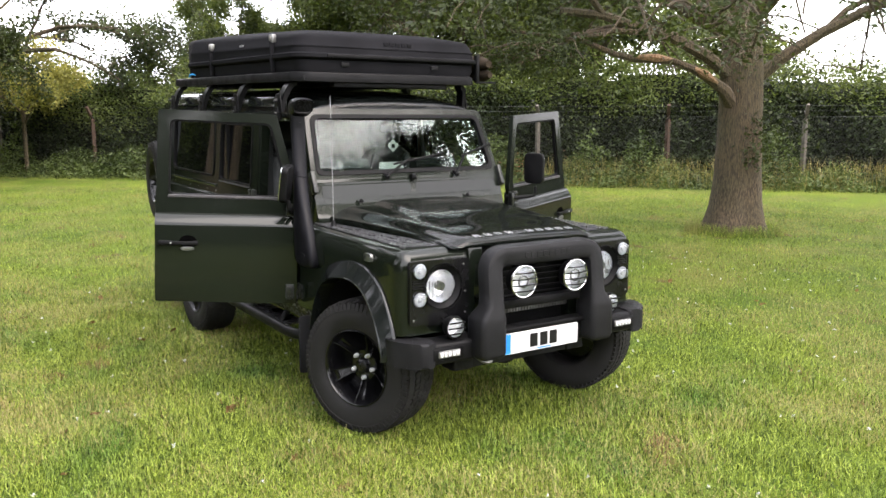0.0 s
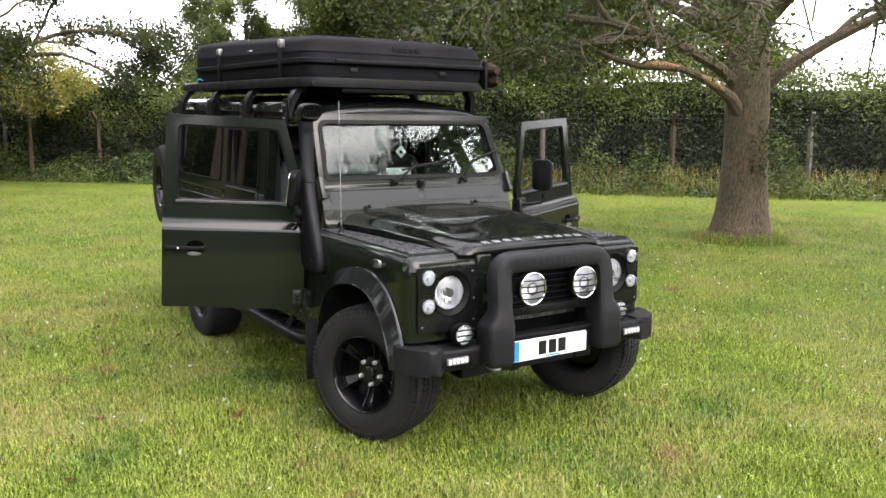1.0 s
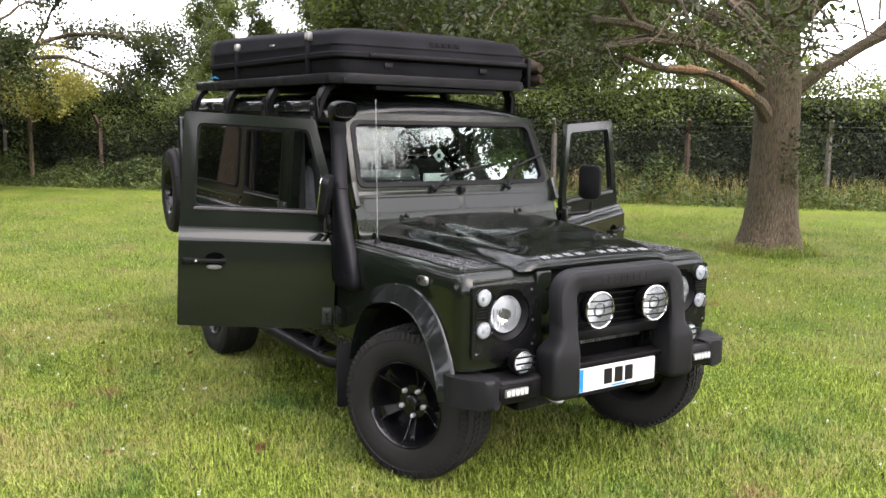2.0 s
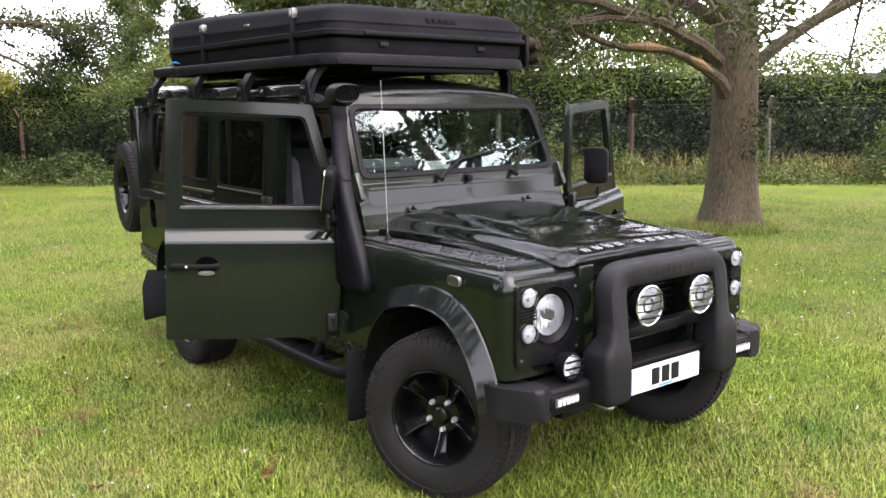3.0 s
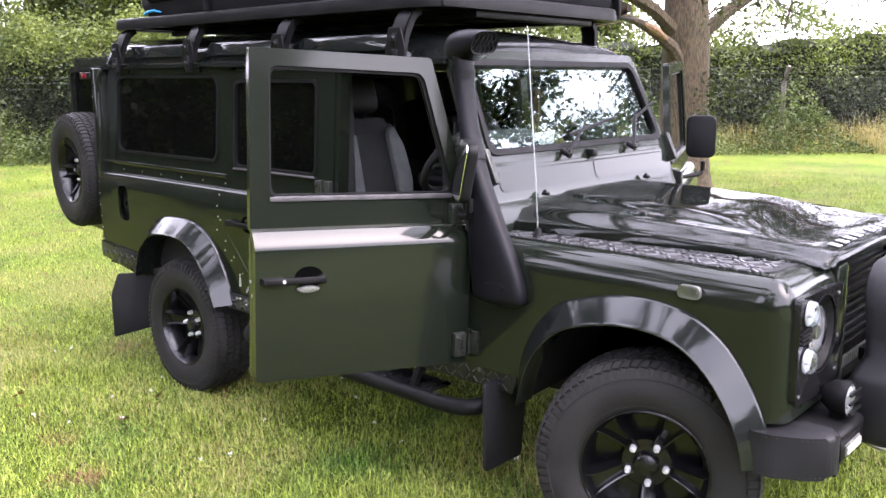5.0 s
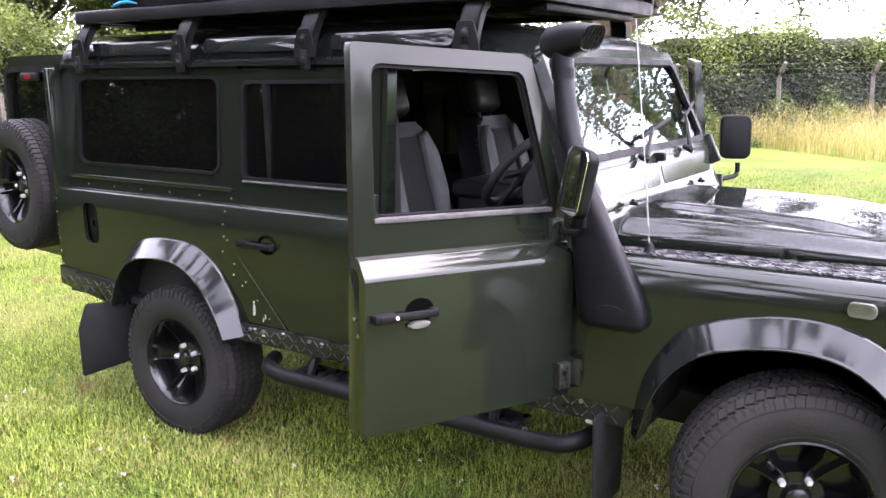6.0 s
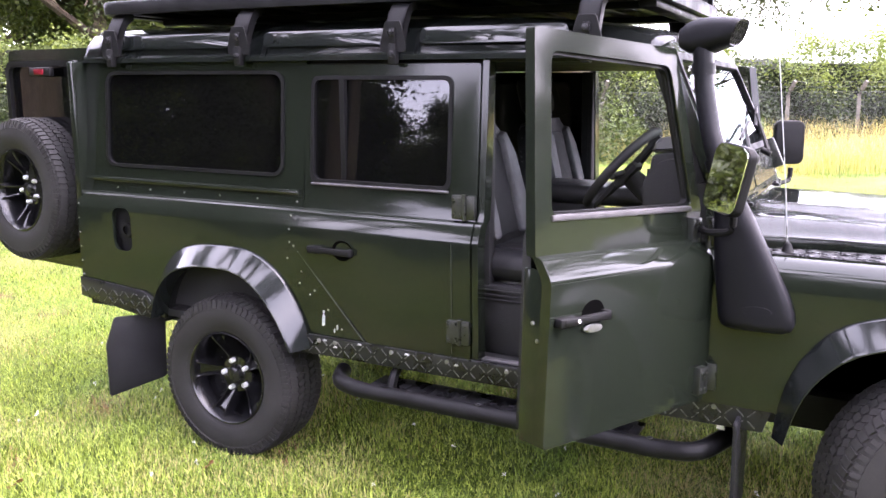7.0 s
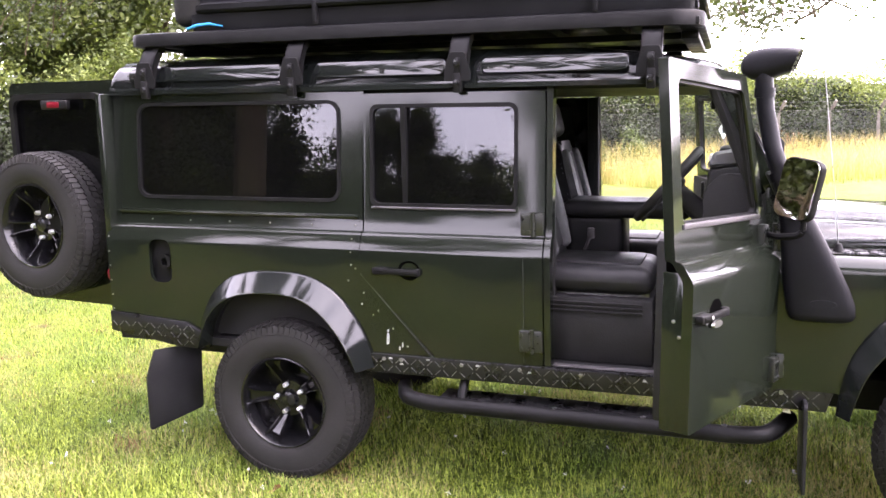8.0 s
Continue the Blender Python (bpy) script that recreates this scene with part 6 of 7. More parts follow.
rack = part("roof_rack", B(rack_rail), POWDER, car, "black aluminium roof rack with a rounded rail")
part("rack_deck", B(lambda bm: prism(bm, rpoly(RACK_IN, 0.06, 5), "z", 1.972, 1.988)), POWDER, rack)
for k in range(9):
    part("rack_slat", B(lambda bm: box(bm, -3.5 + 0.3 * k, -3.42 + 0.3 * k, -0.615, 0.685, 1.94, 1.970, 0.004)), POWDER, rack)
for yy in (-0.30, 0.37):
    part("rack_runner", B(lambda bm: box(bm, -3.54, -1.06, yy - 0.02, yy + 0.02, 1.912, 1.939, 0.004)), POWDER, rack)
part("rack_light_bar", B(lambda bm: box(bm, -1.10, -1.03, -0.40, 0.47, 1.905, 1.938, 0.008)), POWDER, rack)
for side in (1, -1):
    off = 0.0 if side > 0 else -0.07
    for lx in (-3.48, -2.72, -1.96, -1.19):
        # a bowed arm from the rack's edge out and down to the gutter
        arm = [(-0.60 + off, 1.950), (-0.655 + off * 0.8, 1.925), (-0.69 + off * 0.4, 1.87), (-0.708, 1.81), (-0.712, 1.745)]
        inn = [(-0.60 + off, 1.915), (-0.632 + off * 0.8, 1.897), (-0.660 + off * 0.4, 1.85), (-0.682, 1.80), (-0.694, 1.745)]
        mid = [(y, z) for y, z in bend_flat(arm)]
        mid2 = [(y, z) for y, z in bend_flat(inn)]
        part("rack_leg", B(lambda bm: prism(bm, mid + mid2[::-1], "x", lx - 0.042, lx - 0.034), lambda bm: prism(bm, mid + mid2[::-1], "x", lx + 0.030, lx + 0.038), lambda bm: arm_web(bm, mid, lx - 0.042, lx + 0.038)), POWDER, rack, side=side)
        part("leg_foot", B(lambda bm: prism(bm, rpoly([(lx - 0.058, 1.742), (lx - 0.058, 1.775), (lx - 0.036, 1.86), (lx + 0.032, 1.86), (lx + 0.054, 1.775), (lx + 0.054, 1.742)], 0.012, 3), "y", -0.719, -0.711, 0.002, 1)), POWDER, rack, side=side)
        part("leg_clamp", B(lambda bm: box(bm, lx - 0.018, lx + 0.016, -0.732, -0.70, 1.695, 1.775, 0.006), lambda bm: box(bm, lx - 0.014, lx + 0.012, -0.726, -0.716, 1.775, 1.835, 0.004)), POWDER, rack, side=side)
        for dx, z in ((-0.001, 1.815), (-0.001, 1.735)):
            part("leg_bolt", B(lambda bm: lathe(bm, [(0.0005, -0.016), (0.011, -0.015), (0.012, -0.006), (0.016, -0.005), (0.016, 0)], 8, pose(lx + dx, -0.728, z))), CHEQ, rack, side=side)

# ---- hard-shell roof tent on the rack
tent = thing("roof_tent", "closed black hard-shell roof tent on the car's roof rack", "tent", at=(-2.15, 0.035, 1.97))


def ring_pts(x0, x1, hw, z, r, n=6):
    return [(x, y, z) for x, y in rrect(x0, x1, -hw + 0.035, hw + 0.062, r, n)]


def lofted(bm, loops, close=True):
    vs = [[bm.verts.new(p) for p in loop] for loop in loops]
    n = len(vs[0])
    for a, b in zip(vs, vs[1:]):
        for k in range(n):
            bm.faces.new((a[k], a[(k + 1) % n], b[(k + 1) % n], b[k]))
    bm.faces.new(vs[0][::-1])
    bm.faces.new(vs[-1])


def tpart(name, bm, mat, label=""):
    ob = part(name, bm, mat, tent, label)
    ob.matrix_parent_inverse = Matrix.Translation((2.15, -0.035, -1.97))
    return ob


tpart("tent_base", B(lambda bm: lofted(bm, [ring_pts(-3.30, -1.06, 0.66, 1.999, 0.08), ring_pts(-3.30, -1.05, 0.67, 2.03, 0.08), ring_pts(-3.30, -1.05, 0.67, 2.075, 0.08)])), TENTM)
LID = [(-3.26, -1.035, 0.69, 2.080, 0.10), (-3.265, -1.022, 0.70, 2.090, 0.10), (-3.265, -1.022, 0.70, 2.112, 0.10), (-3.25, -1.04, 0.682, 2.120, 0.10), (-3.25, -1.045, 0.678, 2.150, 0.10), (-3.25, -1.042, 0.681, 2.155, 0.10), (-3.25, -1.042, 0.681, 2.162, 0.10), (-3.25, -1.048, 0.675, 2.167, 0.10),
       (-3.24, -1.058, 0.662, 2.205, 0.11), (-3.235, -1.068, 0.652, 2.222, 0.11), (-3.22, -1.09, 0.63, 2.236, 0.12), (-3.18, -1.16, 0.57, 2.250, 0.14), (-3.1, -1.30, 0.48, 2.270, 0.16), (-2.9, -1.6, 0.30, 2.288, 0.16)]
# the lid rises a little towards the back of the car
lid_loops = [[(x, y, z + (0.034 * (-1.05 - x) * smooth01((z - 2.11) / 0.10))) for x, y, z in ring_pts(*row)] for row in LID]
tpart("tent_lid", B(lambda bm: lofted(bm, lid_loops)), TENTM, "textured black tent lid")
tpart("lid_band", B(lambda bm: box(bm, -1.03, -1.010, -0.45, 0.69, 2.088, 2.112, 0.005)), POWDER)
for lx in (-2.62, -1.41):
    tpart("tent_latch", B(lambda bm: box(bm, lx - 0.022, lx + 0.022, -0.668, -0.630, 2.19, 2.245, 0.008), lambda bm: box(bm, lx - 0.010, lx + 0.010, -0.674, -0.66, 2.20, 2.235, 0.003)), DULL, "grey metal latch")
    tpart("latch_strap", B(lambda bm: box(bm, lx - 0.009, lx + 0.009, -0.672, -0.640, 2.0, 2.20, 0.002)), TENTM)
tpart("lid_badge", B(lambda bm: box(bm, -2.03, -1.97, -0.648, -0.62, 2.192, 2.204, 0.002)), SILVER)
tpart("tent_fabric_end", B(lambda bm: box(bm, -3.40, -3.20, -0.60, 0.67, 2.03, 2.315, 0.05, 4)), CLOTH, "folded black canvas at the tent's end")
tpart("blue_strap", B(lambda bm: sweep(bm, [(-3.30, -0.622, 2.012), (-3.24, -0.625, 2.026), (-3.17, -0.628, 2.03), (-3.10, -0.63, 2.018)], [0.008, 0.015, 0.016, 0.007], 8, 0.55)), BLUE, "blue webbing strap")
for y in (-0.31, 0.372):
    tpart("tent_hook", B(lambda bm: box(bm, -1.05, -1.035, y - 0.028, y + 0.028, 2.035, 2.063, 0.004)), RUBBERY)
for k in range(5):
    tpart("lid_mark", B(lambda bm: box(bm, -1.056, -1.046, -0.02 + 0.045 * k, 0.012 + 0.045 * k, 2.178, 2.200, 0.001, 1)), TENTM)
awn = thing("awning_bag", "rolled brown canvas awning bag beside the roof tent", "awning", at=(-1.2, 0.82, 2.0))
def canvas_roll(bm, y, z, r, seed):
    """A slack roll of canvas, uneven along its length and puckered at its end."""
    rnd_ = random.Random(seed)
    pts, rad = [], []
    for k in range(26):
        pts.append((-3.2 + 2.14 * k / 25, y + rnd_.uniform(-0.008, 0.008), z + rnd_.uniform(-0.008, 0.008)))
        rad.append(r * rnd_.uniform(0.86, 1.12) * (0.55 if k == 25 else 1.0))
    sweep(bm, pts, rad, 11)


for y, z, r, seed in ((0.85, 2.095, 0.052, 2), (0.872, 2.015, 0.046, 3)):
    ob = part("canvas_roll", B(lambda bm: canvas_roll(bm, y, z, r, seed)), KHAKI, awn, "slack roll of brown canvas")
    ob.matrix_parent_inverse = Matrix.Translation((1.2, -0.82, -2.0))
for bx in (-1.06, -3.0):
    ob = part("awning_bracket", B(lambda bm: box(bm, bx - 0.02, bx + 0.02, 0.73, 0.755, 1.96, 2.15, 0.004), lambda bm: box(bm, bx - 0.02, bx + 0.02, 0.73, 0.90, 1.955, 1.967, 0.003)), POWDER, awn)
    ob.matrix_parent_inverse = Matrix.Translation((1.2, -0.82, -2.0))


# ---------------------------------------------------------------- the ground
def quick_mesh(name, verts, faces_n, mat, kind="", label="", category="", parent=None):
    """A mesh from an array of vertices, each run of faces_n of them one face."""
    me = bpy.data.meshes.new(name)
    n = len(verts)
    me.vertices.add(n)
    me.vertices.foreach_set("co", np.asarray(verts, np.float32).ravel())
    me.loops.add(n)
    me.loops.foreach_set("vertex_index", np.arange(n, dtype=np.int32))
    me.polygons.add(n // faces_n)
    me.polygons.foreach_set("loop_start", np.arange(0, n, faces_n, dtype=np.int32))
    me.update(calc_edges=True)
    me.materials.append(mat)
    ob = new(name, me)
    if parent is not None:
        ob.parent = parent
    return tagged(ob, label, category, "", kind)


bm = bmesh.new()
gx = [-900, -300, -100, -40, -25, -15, -10, -6, -3, 0, 3, 6, 10, 15, 30, 100, 300, 900]
vsg = [[bm.verts.new((x, y, 0.0)) for y in gx] for x in gx]
for i in range(len(gx) - 1):
    for j in range(len(gx) - 1):
        bm.faces.new((vsg[i][j], vsg[i + 1][j], vsg[i + 1][j + 1], vsg[i][j + 1]))
ground = part("ground", bm, LAWN, None, raked=False)
tagged(ground, "mown green lawn with yellowed patches", "lawn", kind="structure")

rng = np.random.default_rng(7)


def blades(n, x, y, h, w, lean, z0=0.0):
    """Single bent blades of grass: two faces of three corners each."""
    a = rng.uniform(0, 2 * np.pi, n)
    d = np.stack([np.cos(a), np.sin(a), 0 * a], 1)
    s = np.stack([-np.sin(a), np.cos(a), 0 * a], 1) * (w * rng.uniform(0.6, 1.3, n))[:, None]
    hh = h * rng.uniform(0.45, 1.25, n)
    le = lean * rng.uniform(0.1, 1.2, n) * hh
    p = np.stack([x, y, np.full(n, z0) if np.isscalar(z0) else z0], 1)
    m1 = p + d * (le * 0.35)[:, None] + np.stack([0 * hh, 0 * hh, hh * 0.62], 1)
    tip = p + d * le[:, None] + np.stack([0 * hh, 0 * hh, hh], 1)
    return np.stack([p - s, p + s, m1, m1 + s * 0.5, tip, m1 - s * 0.5], 1).reshape(-1, 3)


# blades stand thick along the walk and thin out away from it
NEAR = 300000
cx = np.concatenate([rng.uniform(-4.6, 4.0, NEAR) + rng.normal(0, 0.5, NEAR), rng.uniform(-9, 4.5, 90000) + rng.normal(0, 0.8, 90000), rng.uniform(-18, -4, 90000) + rng.normal(0, 1.0, 90000), rng.normal(-1, 4.5, 90000), rng.uniform(-18, 7, 120000)])
cy = np.concatenate([-3.6 + rng.beta(1.15, 1.9, NEAR) * 7.3 + rng.normal(0, 0.4, NEAR), rng.uniform(0.5, 12, 90000) + rng.normal(0, 0.8, 90000), rng.uniform(-4, 12, 90000) + rng.normal(0, 1.0, 90000), rng.normal(-3.2, 2.2, 90000), rng.uniform(-12.4, -4.2, 120000)])
tuft = 0.5 + 0.5 * np.sin(cx * 5.1 + 2 * np.sin(cy * 3.3)) * np.sin(cy * 4.7 + 1.5 * np.sin(cx * 2.9))
hgt = 0.03 + 0.045 * tuft
gv = blades(len(cx), cx, cy, hgt, np.where(np.arange(len(cx)) < len(cx) - 120000, 0.0038, 0.008), 1.1)
quick_mesh("grass", gv, 3, BLADE, "stuff", "short mown grass blades, green with straw", "grass")

# fallen leaves and clover heads on the lawn
def fallen(bm):
    pts = [(0, -0.045), (0.018, -0.02), (0.030, 0.0), (0.016, 0.012), (0.02, 0.03), (0, 0.05), (-0.02, 0.03), (-0.014, 0.012), (-0.03, 0.0), (-0.018, -0.02)]
    c = bm.verts.new((0, 0, 0.004))
    vs = [bm.verts.new((x, y, 0.012 + 0.010 * math.sin(9 * x * 40 + y * 60))) for x, y in pts]
    for k in range(len(vs)):
        bm.faces.new((c, vs[k], vs[(k + 1) % len(vs)]))
    bmesh.ops.solidify(bm, geom=bm.faces[:], thickness=0.0008)


leaf0 = part("fallen_leaf", B(fallen), DRYLEAF, None, raked=False)
tagged(leaf0, "dry brown curled leaf lying on the grass", "leaf", group="fallen leaves")
leaf0.matrix_basis = pose(-0.62, -1.30, 0.045, 12, 8, 30)
rl = random.Random(8)
for k in range(46):
    copy_thing(leaf0, pose(rl.uniform(-5, 3.4), rl.choice([rl.uniform(-3.2, -1.0), rl.uniform(1, 6)]), rl.uniform(0.02, 0.045), rl.uniform(-25, 25), rl.uniform(-25, 25), rl.uniform(0, 360))).scale = (rl.uniform(0.5, 1.1),) * 3
# ---------------------------------------------------------------- plants
def leaf_cloud(centres, spread, per, size, rnd, droop=0.4, narrow=0.5):
    """Many small four-cornered leaves round each centre."""
    n = len(centres) * per
    c = np.repeat(np.asarray(centres, float), per, 0) + rnd.normal(0, 1, (n, 3)) * spread
    a = rnd.uniform(0, 2 * np.pi, n)
    el = rnd.normal(-droop, 0.5, n)
    d = np.stack([np.cos(a) * np.cos(el), np.sin(a) * np.cos(el), np.sin(el)], 1)
    t = rnd.normal(0, 1, (n, 3))
    s = np.cross(d, t)
    s /= np.linalg.norm(s, axis=1)[:, None] + 1e-9
    L = (size * rnd.uniform(0.6, 1.3, n))[:, None]
    return np.stack([c, c + d * L * 0.5 + s * L * narrow * 0.5, c + d * L, c + d * L * 0.5 - s * L * narrow * 0.5], 1).reshape(-1, 3)


nclo = 300
clover = np.stack([rng.uniform(-5, 3.6, nclo), rng.uniform(-3.2, 6, nclo), np.full(nclo, 0.05)], 1)
quick_mesh("clover_heads", leaf_cloud(clover, 0.004, 12, 0.009, rng, -0.5, 0.7), 4, WHITE, "stuff", "tiny white clover heads in the grass", "flowers")


def limb(bm, a, b, r0, r1, rnd, wobble=0.08, n=7, steps=6):
    a, b = Vector(a), Vector(b)
    L = (b - a).length
    drift = Vector((0, 0, 0))
    pts, rad = [], []
    for k in range(steps + 1):
        t = k / steps
        p = a.lerp(b, t)
        if 0 < k < steps:
            drift = drift * 0.5 + Vector(rnd.normal(0, 1, 3)) * wobble * L * 0.16
            p += drift + Vector((0, 0, 0.10 * L * math.sin(math.pi * t)))
        pts.append(p)
        rad.append(r0 + (r1 - r0) * t)
    sweep(bm, pts, rad, n)
    return pts


def grow(bm, start, way, length, radius, depth, rnd, tips, spread=0.8, droop=0.0, floor=0.0):
    """Limbs that fork into thinner ones; tips collects places for leaves."""
    way = Vector(way).normalized()
    end = Vector(start) + way * length
    if end.z < floor:
        end.z = floor + 0.15 * rnd.uniform()
    pts = limb(bm, start, end, radius, radius * 0.55, rnd, 0.10, 7 if depth > 1 else 5, 5)
    if depth <= 2:
        tips.extend(pts[2:])
    if depth == 0:
        return
    for k in range(3 if depth > 1 else 4):
        p = pts[min(len(pts) - 1, 2 + k + (0 if depth > 1 else 1))]
        w = (way + Vector(rnd.normal(0, 1, 3)) * spread * 0.75 + Vector((0, 0, 0.12 - droop))).normalized()
        grow(bm, p, w, length * rnd.uniform(0.55, 0.8), radius * 0.5, depth - 1, rnd, tips, spread, droop, floor)


def tree(name, at, label, trunk_r, trunk_h, limbs, mat_leaf, leaf, per, spread, seed, mat_bark=BARK, depth=3, keep=None, flare=1.55, floor=0.0):
    """A tree: flared trunk, forking limbs and a crown of single leaves."""
    rnd = np.random.default_rng(seed)
    t = thing(name, label, "tree", at=at)
    bm = bmesh.new()
    n = 28
    rings = []
    zs = [-0.05, 0.05, 0.18, 0.4, 0.8, 1.4, 2.0, 2.4] + list(np.linspace(2.7, trunk_h, 5))
    for z in zs:
        f = trunk_r * (1 + (flare - 1) * math.exp(-max(z, 0) / 0.35)) * (1 - 0.10 * min(z, 2.4) / 2.4) * (1.0 if z < 2.45 else max(0.35, 1 - 0.5 * (z - 2.4) / max(trunk_h - 2.4, 0.1)))
        ring = []
        for k in range(n):
            a = 2 * math.pi * k / n
            w = 1 + 0.05 * math.sin(3 * a + 0.6 * z) + 0.03 * math.sin(7 * a + 1.3) + 0.10 * math.exp(-max(z, 0) / 0.3) * math.sin(5 * a + 1)
            ring.append(bm.verts.new((f * w * math.cos(a) + 0.02 * math.sin(z), f * w * math.sin(a), z)))
        rings.append(ring)
    for a, b in zip(rings, rings[1:]):
        for k in range(n):
            bm.faces.new((a[k], a[(k + 1) % n], b[(k + 1) % n], b[k]))
    bm.faces.new(rings[-1])
    tips = []
    for (z0, way, length, r, dr) in limbs:
        grow(bm, (0, 0, z0), way, length, r, depth, rnd, tips, 0.7, dr, floor)
    part("trunk", bm, mat_bark, t, raked=False)
    tips = np.array([tuple(p) for p in tips])
    if keep is not None:
        tips = tips[[bool(keep(p, rnd)) for p in tips]]
    crown = quick_mesh("crown", leaf_cloud(tips, spread, per, leaf, rnd, 0.35), 4, mat_leaf, parent=t)
    return t


# directions as seen from the lawn: right and away
RIGHT = Vector((0.551, 0.834, 0))
AWAY = Vector((-0.834, 0.551, 0))


def toward(r, a, u):
    return RIGHT * r + AWAY * a + Vector((0, 0, u))


oak_limbs = [
    (2.2, toward(-0.95, -0.2, 0.34), 3.0, 0.10, 0.30),
    (2.1, toward(0.85, -0.1, 0.42), 3.2, 0.10, 0.20),
    (2.9, toward(-0.85, -0.45, 0.30), 3.8, 0.11, 0.34),
    (2.8, toward(-0.7, 0.6, 0.30), 3.8, 0.11, 0.34),
    (3.0, toward(0.35, -0.85, 0.40), 3.4, 0.13, 0.25),
    (3.2, toward(-0.4, 0.8, 0.40), 3.8, 0.13, 0.26),
    (3.2, toward(0.75, 0.45, 0.45), 3.2, 0.13, 0.2),
    (3.4, toward(-0.95, 0.1, 0.34), 4.2, 0.14, 0.28),
    (3.6, toward(-0.8, -0.75, 0.40), 4.2, 0.13, 0.28),
    (4.0, toward(-0.5, -0.6, 0.8), 3.6, 0.14, 0.1),
    (4.3, toward(0.4, 0.5, 0.8), 3.4, 0.14, 0.1),
    (4.4, toward(0.1, 0.1, 1.0), 3.6, 0.18, 0.0),
    # two high limbs out of view, added to shade the lawn
    (4.7, toward(-0.8, -0.5, 0.75), 5.0, 0.15, -0.05),
    (4.7, toward(0.0, -0.4, 1.0), 4.4, 0.15, 0.0),
]
def oak_keep(p, rnd):
    """Where the oak carries leaves: low on one side, high and thin on the other."""
    r = p[0] * RIGHT.x + p[1] * RIGHT.y
    if -2.0 < r < 1.6 and p[2] < 4.0 and rnd.uniform() < (0.80 if r < 0.3 else 0.30):
        return False
    if p[2] > 4.3 and math.sin(1.9 * p[0]) + math.sin(2.3 * p[1] + 1) + math.sin(2.6 * p[2]) > 0.25:
        return False
    low = 2.3 if r < -1 else 2.7
    if r < -1 and p[2] < 3.5 and rnd.uniform() < 0.6:
        return False
    return p[2] > low + rnd.uniform(-0.2, 0.5) and (r < 0.3 or rnd.uniform() < 0.95)


oak = tree("oak_tree", (-4.30, 7.88, 0), "mature oak with grey ridged bark and a torn low branch", 0.338, 4.8, oak_limbs, OAK, 0.064, 96, 0.17, 3, keep=oak_keep, floor=2.4)
part("torn_branch", B(lambda bm: sweep(bm, [toward(-0.15, -0.12, 1.90), toward(-0.34, -0.28, 2.12), toward(-0.58, -0.33, 2.28), toward(-0.84, -0.36, 2.42), toward(-1.10, -0.36, 2.52), toward(-1.65, -0.36, 2.55), toward(-1.95, -0.36, 2.62), toward(-2.40, -0.4, 2.80), toward(-3.5, -0.4, 2.95)], [0.13, 0.09, 0.068, 0.058, 0.05, 0.05, 0.045, 0.035, 0.02], 9)), BARK, oak, "half-broken low branch", raked=False)
for r0, r1 in (((-0.46, 2.21), (-0.82, 2.42)), ((-1.08, 2.535), (-1.66, 2.575))):
    part("torn_wood", B(lambda bm: sweep(bm, [toward(r0[0], -0.37, r0[1]), toward((r0[0] + r1[0]) / 2, -0.40, (r0[1] + r1[1]) / 2 + 0.01), toward(r1[0], -0.38, r1[1])], [0.02, 0.062, 0.03], 8)), BARKTORN, oak, "pale torn wood", raked=False)
rnd = np.random.default_rng(5)
shoot = np.array([tuple(toward(0.05 + 0.22 * k / 14, -0.42, 1.35 + 0.28 * math.sin(k))) for k in range(14)])
side_shoots = np.array([tuple(toward(0.3 + 0.75 * rnd.uniform() ** 1.5, -0.2 + 0.3 * rnd.normal(), 1.3 + 1.5 * rnd.uniform())) for k in range(22)])
shoot = np.concatenate([shoot, side_shoots])
quick_mesh("trunk_foliage", leaf_cloud(shoot, 0.10, 15, 0.075, rnd), 4, OAK, "stuff", parent=oak, label="leafy shoots on the trunk")
tuft = rnd.uniform(0, 2 * np.pi, 5000)
tr = rnd.uniform(0.38, 0.72, 5000)
quick_mesh("grass_skirt", blades(5000, np.cos(tuft) * tr, np.sin(tuft) * tr, np.full(5000, 0.16), 0.004, 0.6), 3, BLADE, parent=oak, label="long grass left round the trunk")

# the fence line and the hedge behind it
FA, FB = Vector((-21.2, 5.2, 0)), Vector((0.5, 25.6, 0))
FD = (FB - FA).normalized()
FN = Vector((FD.y, -FD.x, 0))
if FN.y > 0:
    FN = -FN


def fence_at(s, off=0.0):
    """A place along the fence, s metres from its first post, off metres out on the lawn."""
    return FA + FD * s + FN * off


def cranked_post(s, mat=POSTM):
    p = fence_at(s)
    t = thing("fence_post", "weathered cranked fence post", "fence post", group="fence posts", at=p)
    part("post", B(lambda bm: sweep(bm, [(0, 0, -0.1), (0, 0, 1.0), (0, 0, 1.68), tuple(FN * 0.10 + Vector((0, 0, 1.83))), tuple(FN * 0.26 + Vector((0, 0, 2.06)))], [0.075, 0.07, 0.065, 0.062, 0.055], 4, rot=0.785)), mat, t, raked=False)
    return t


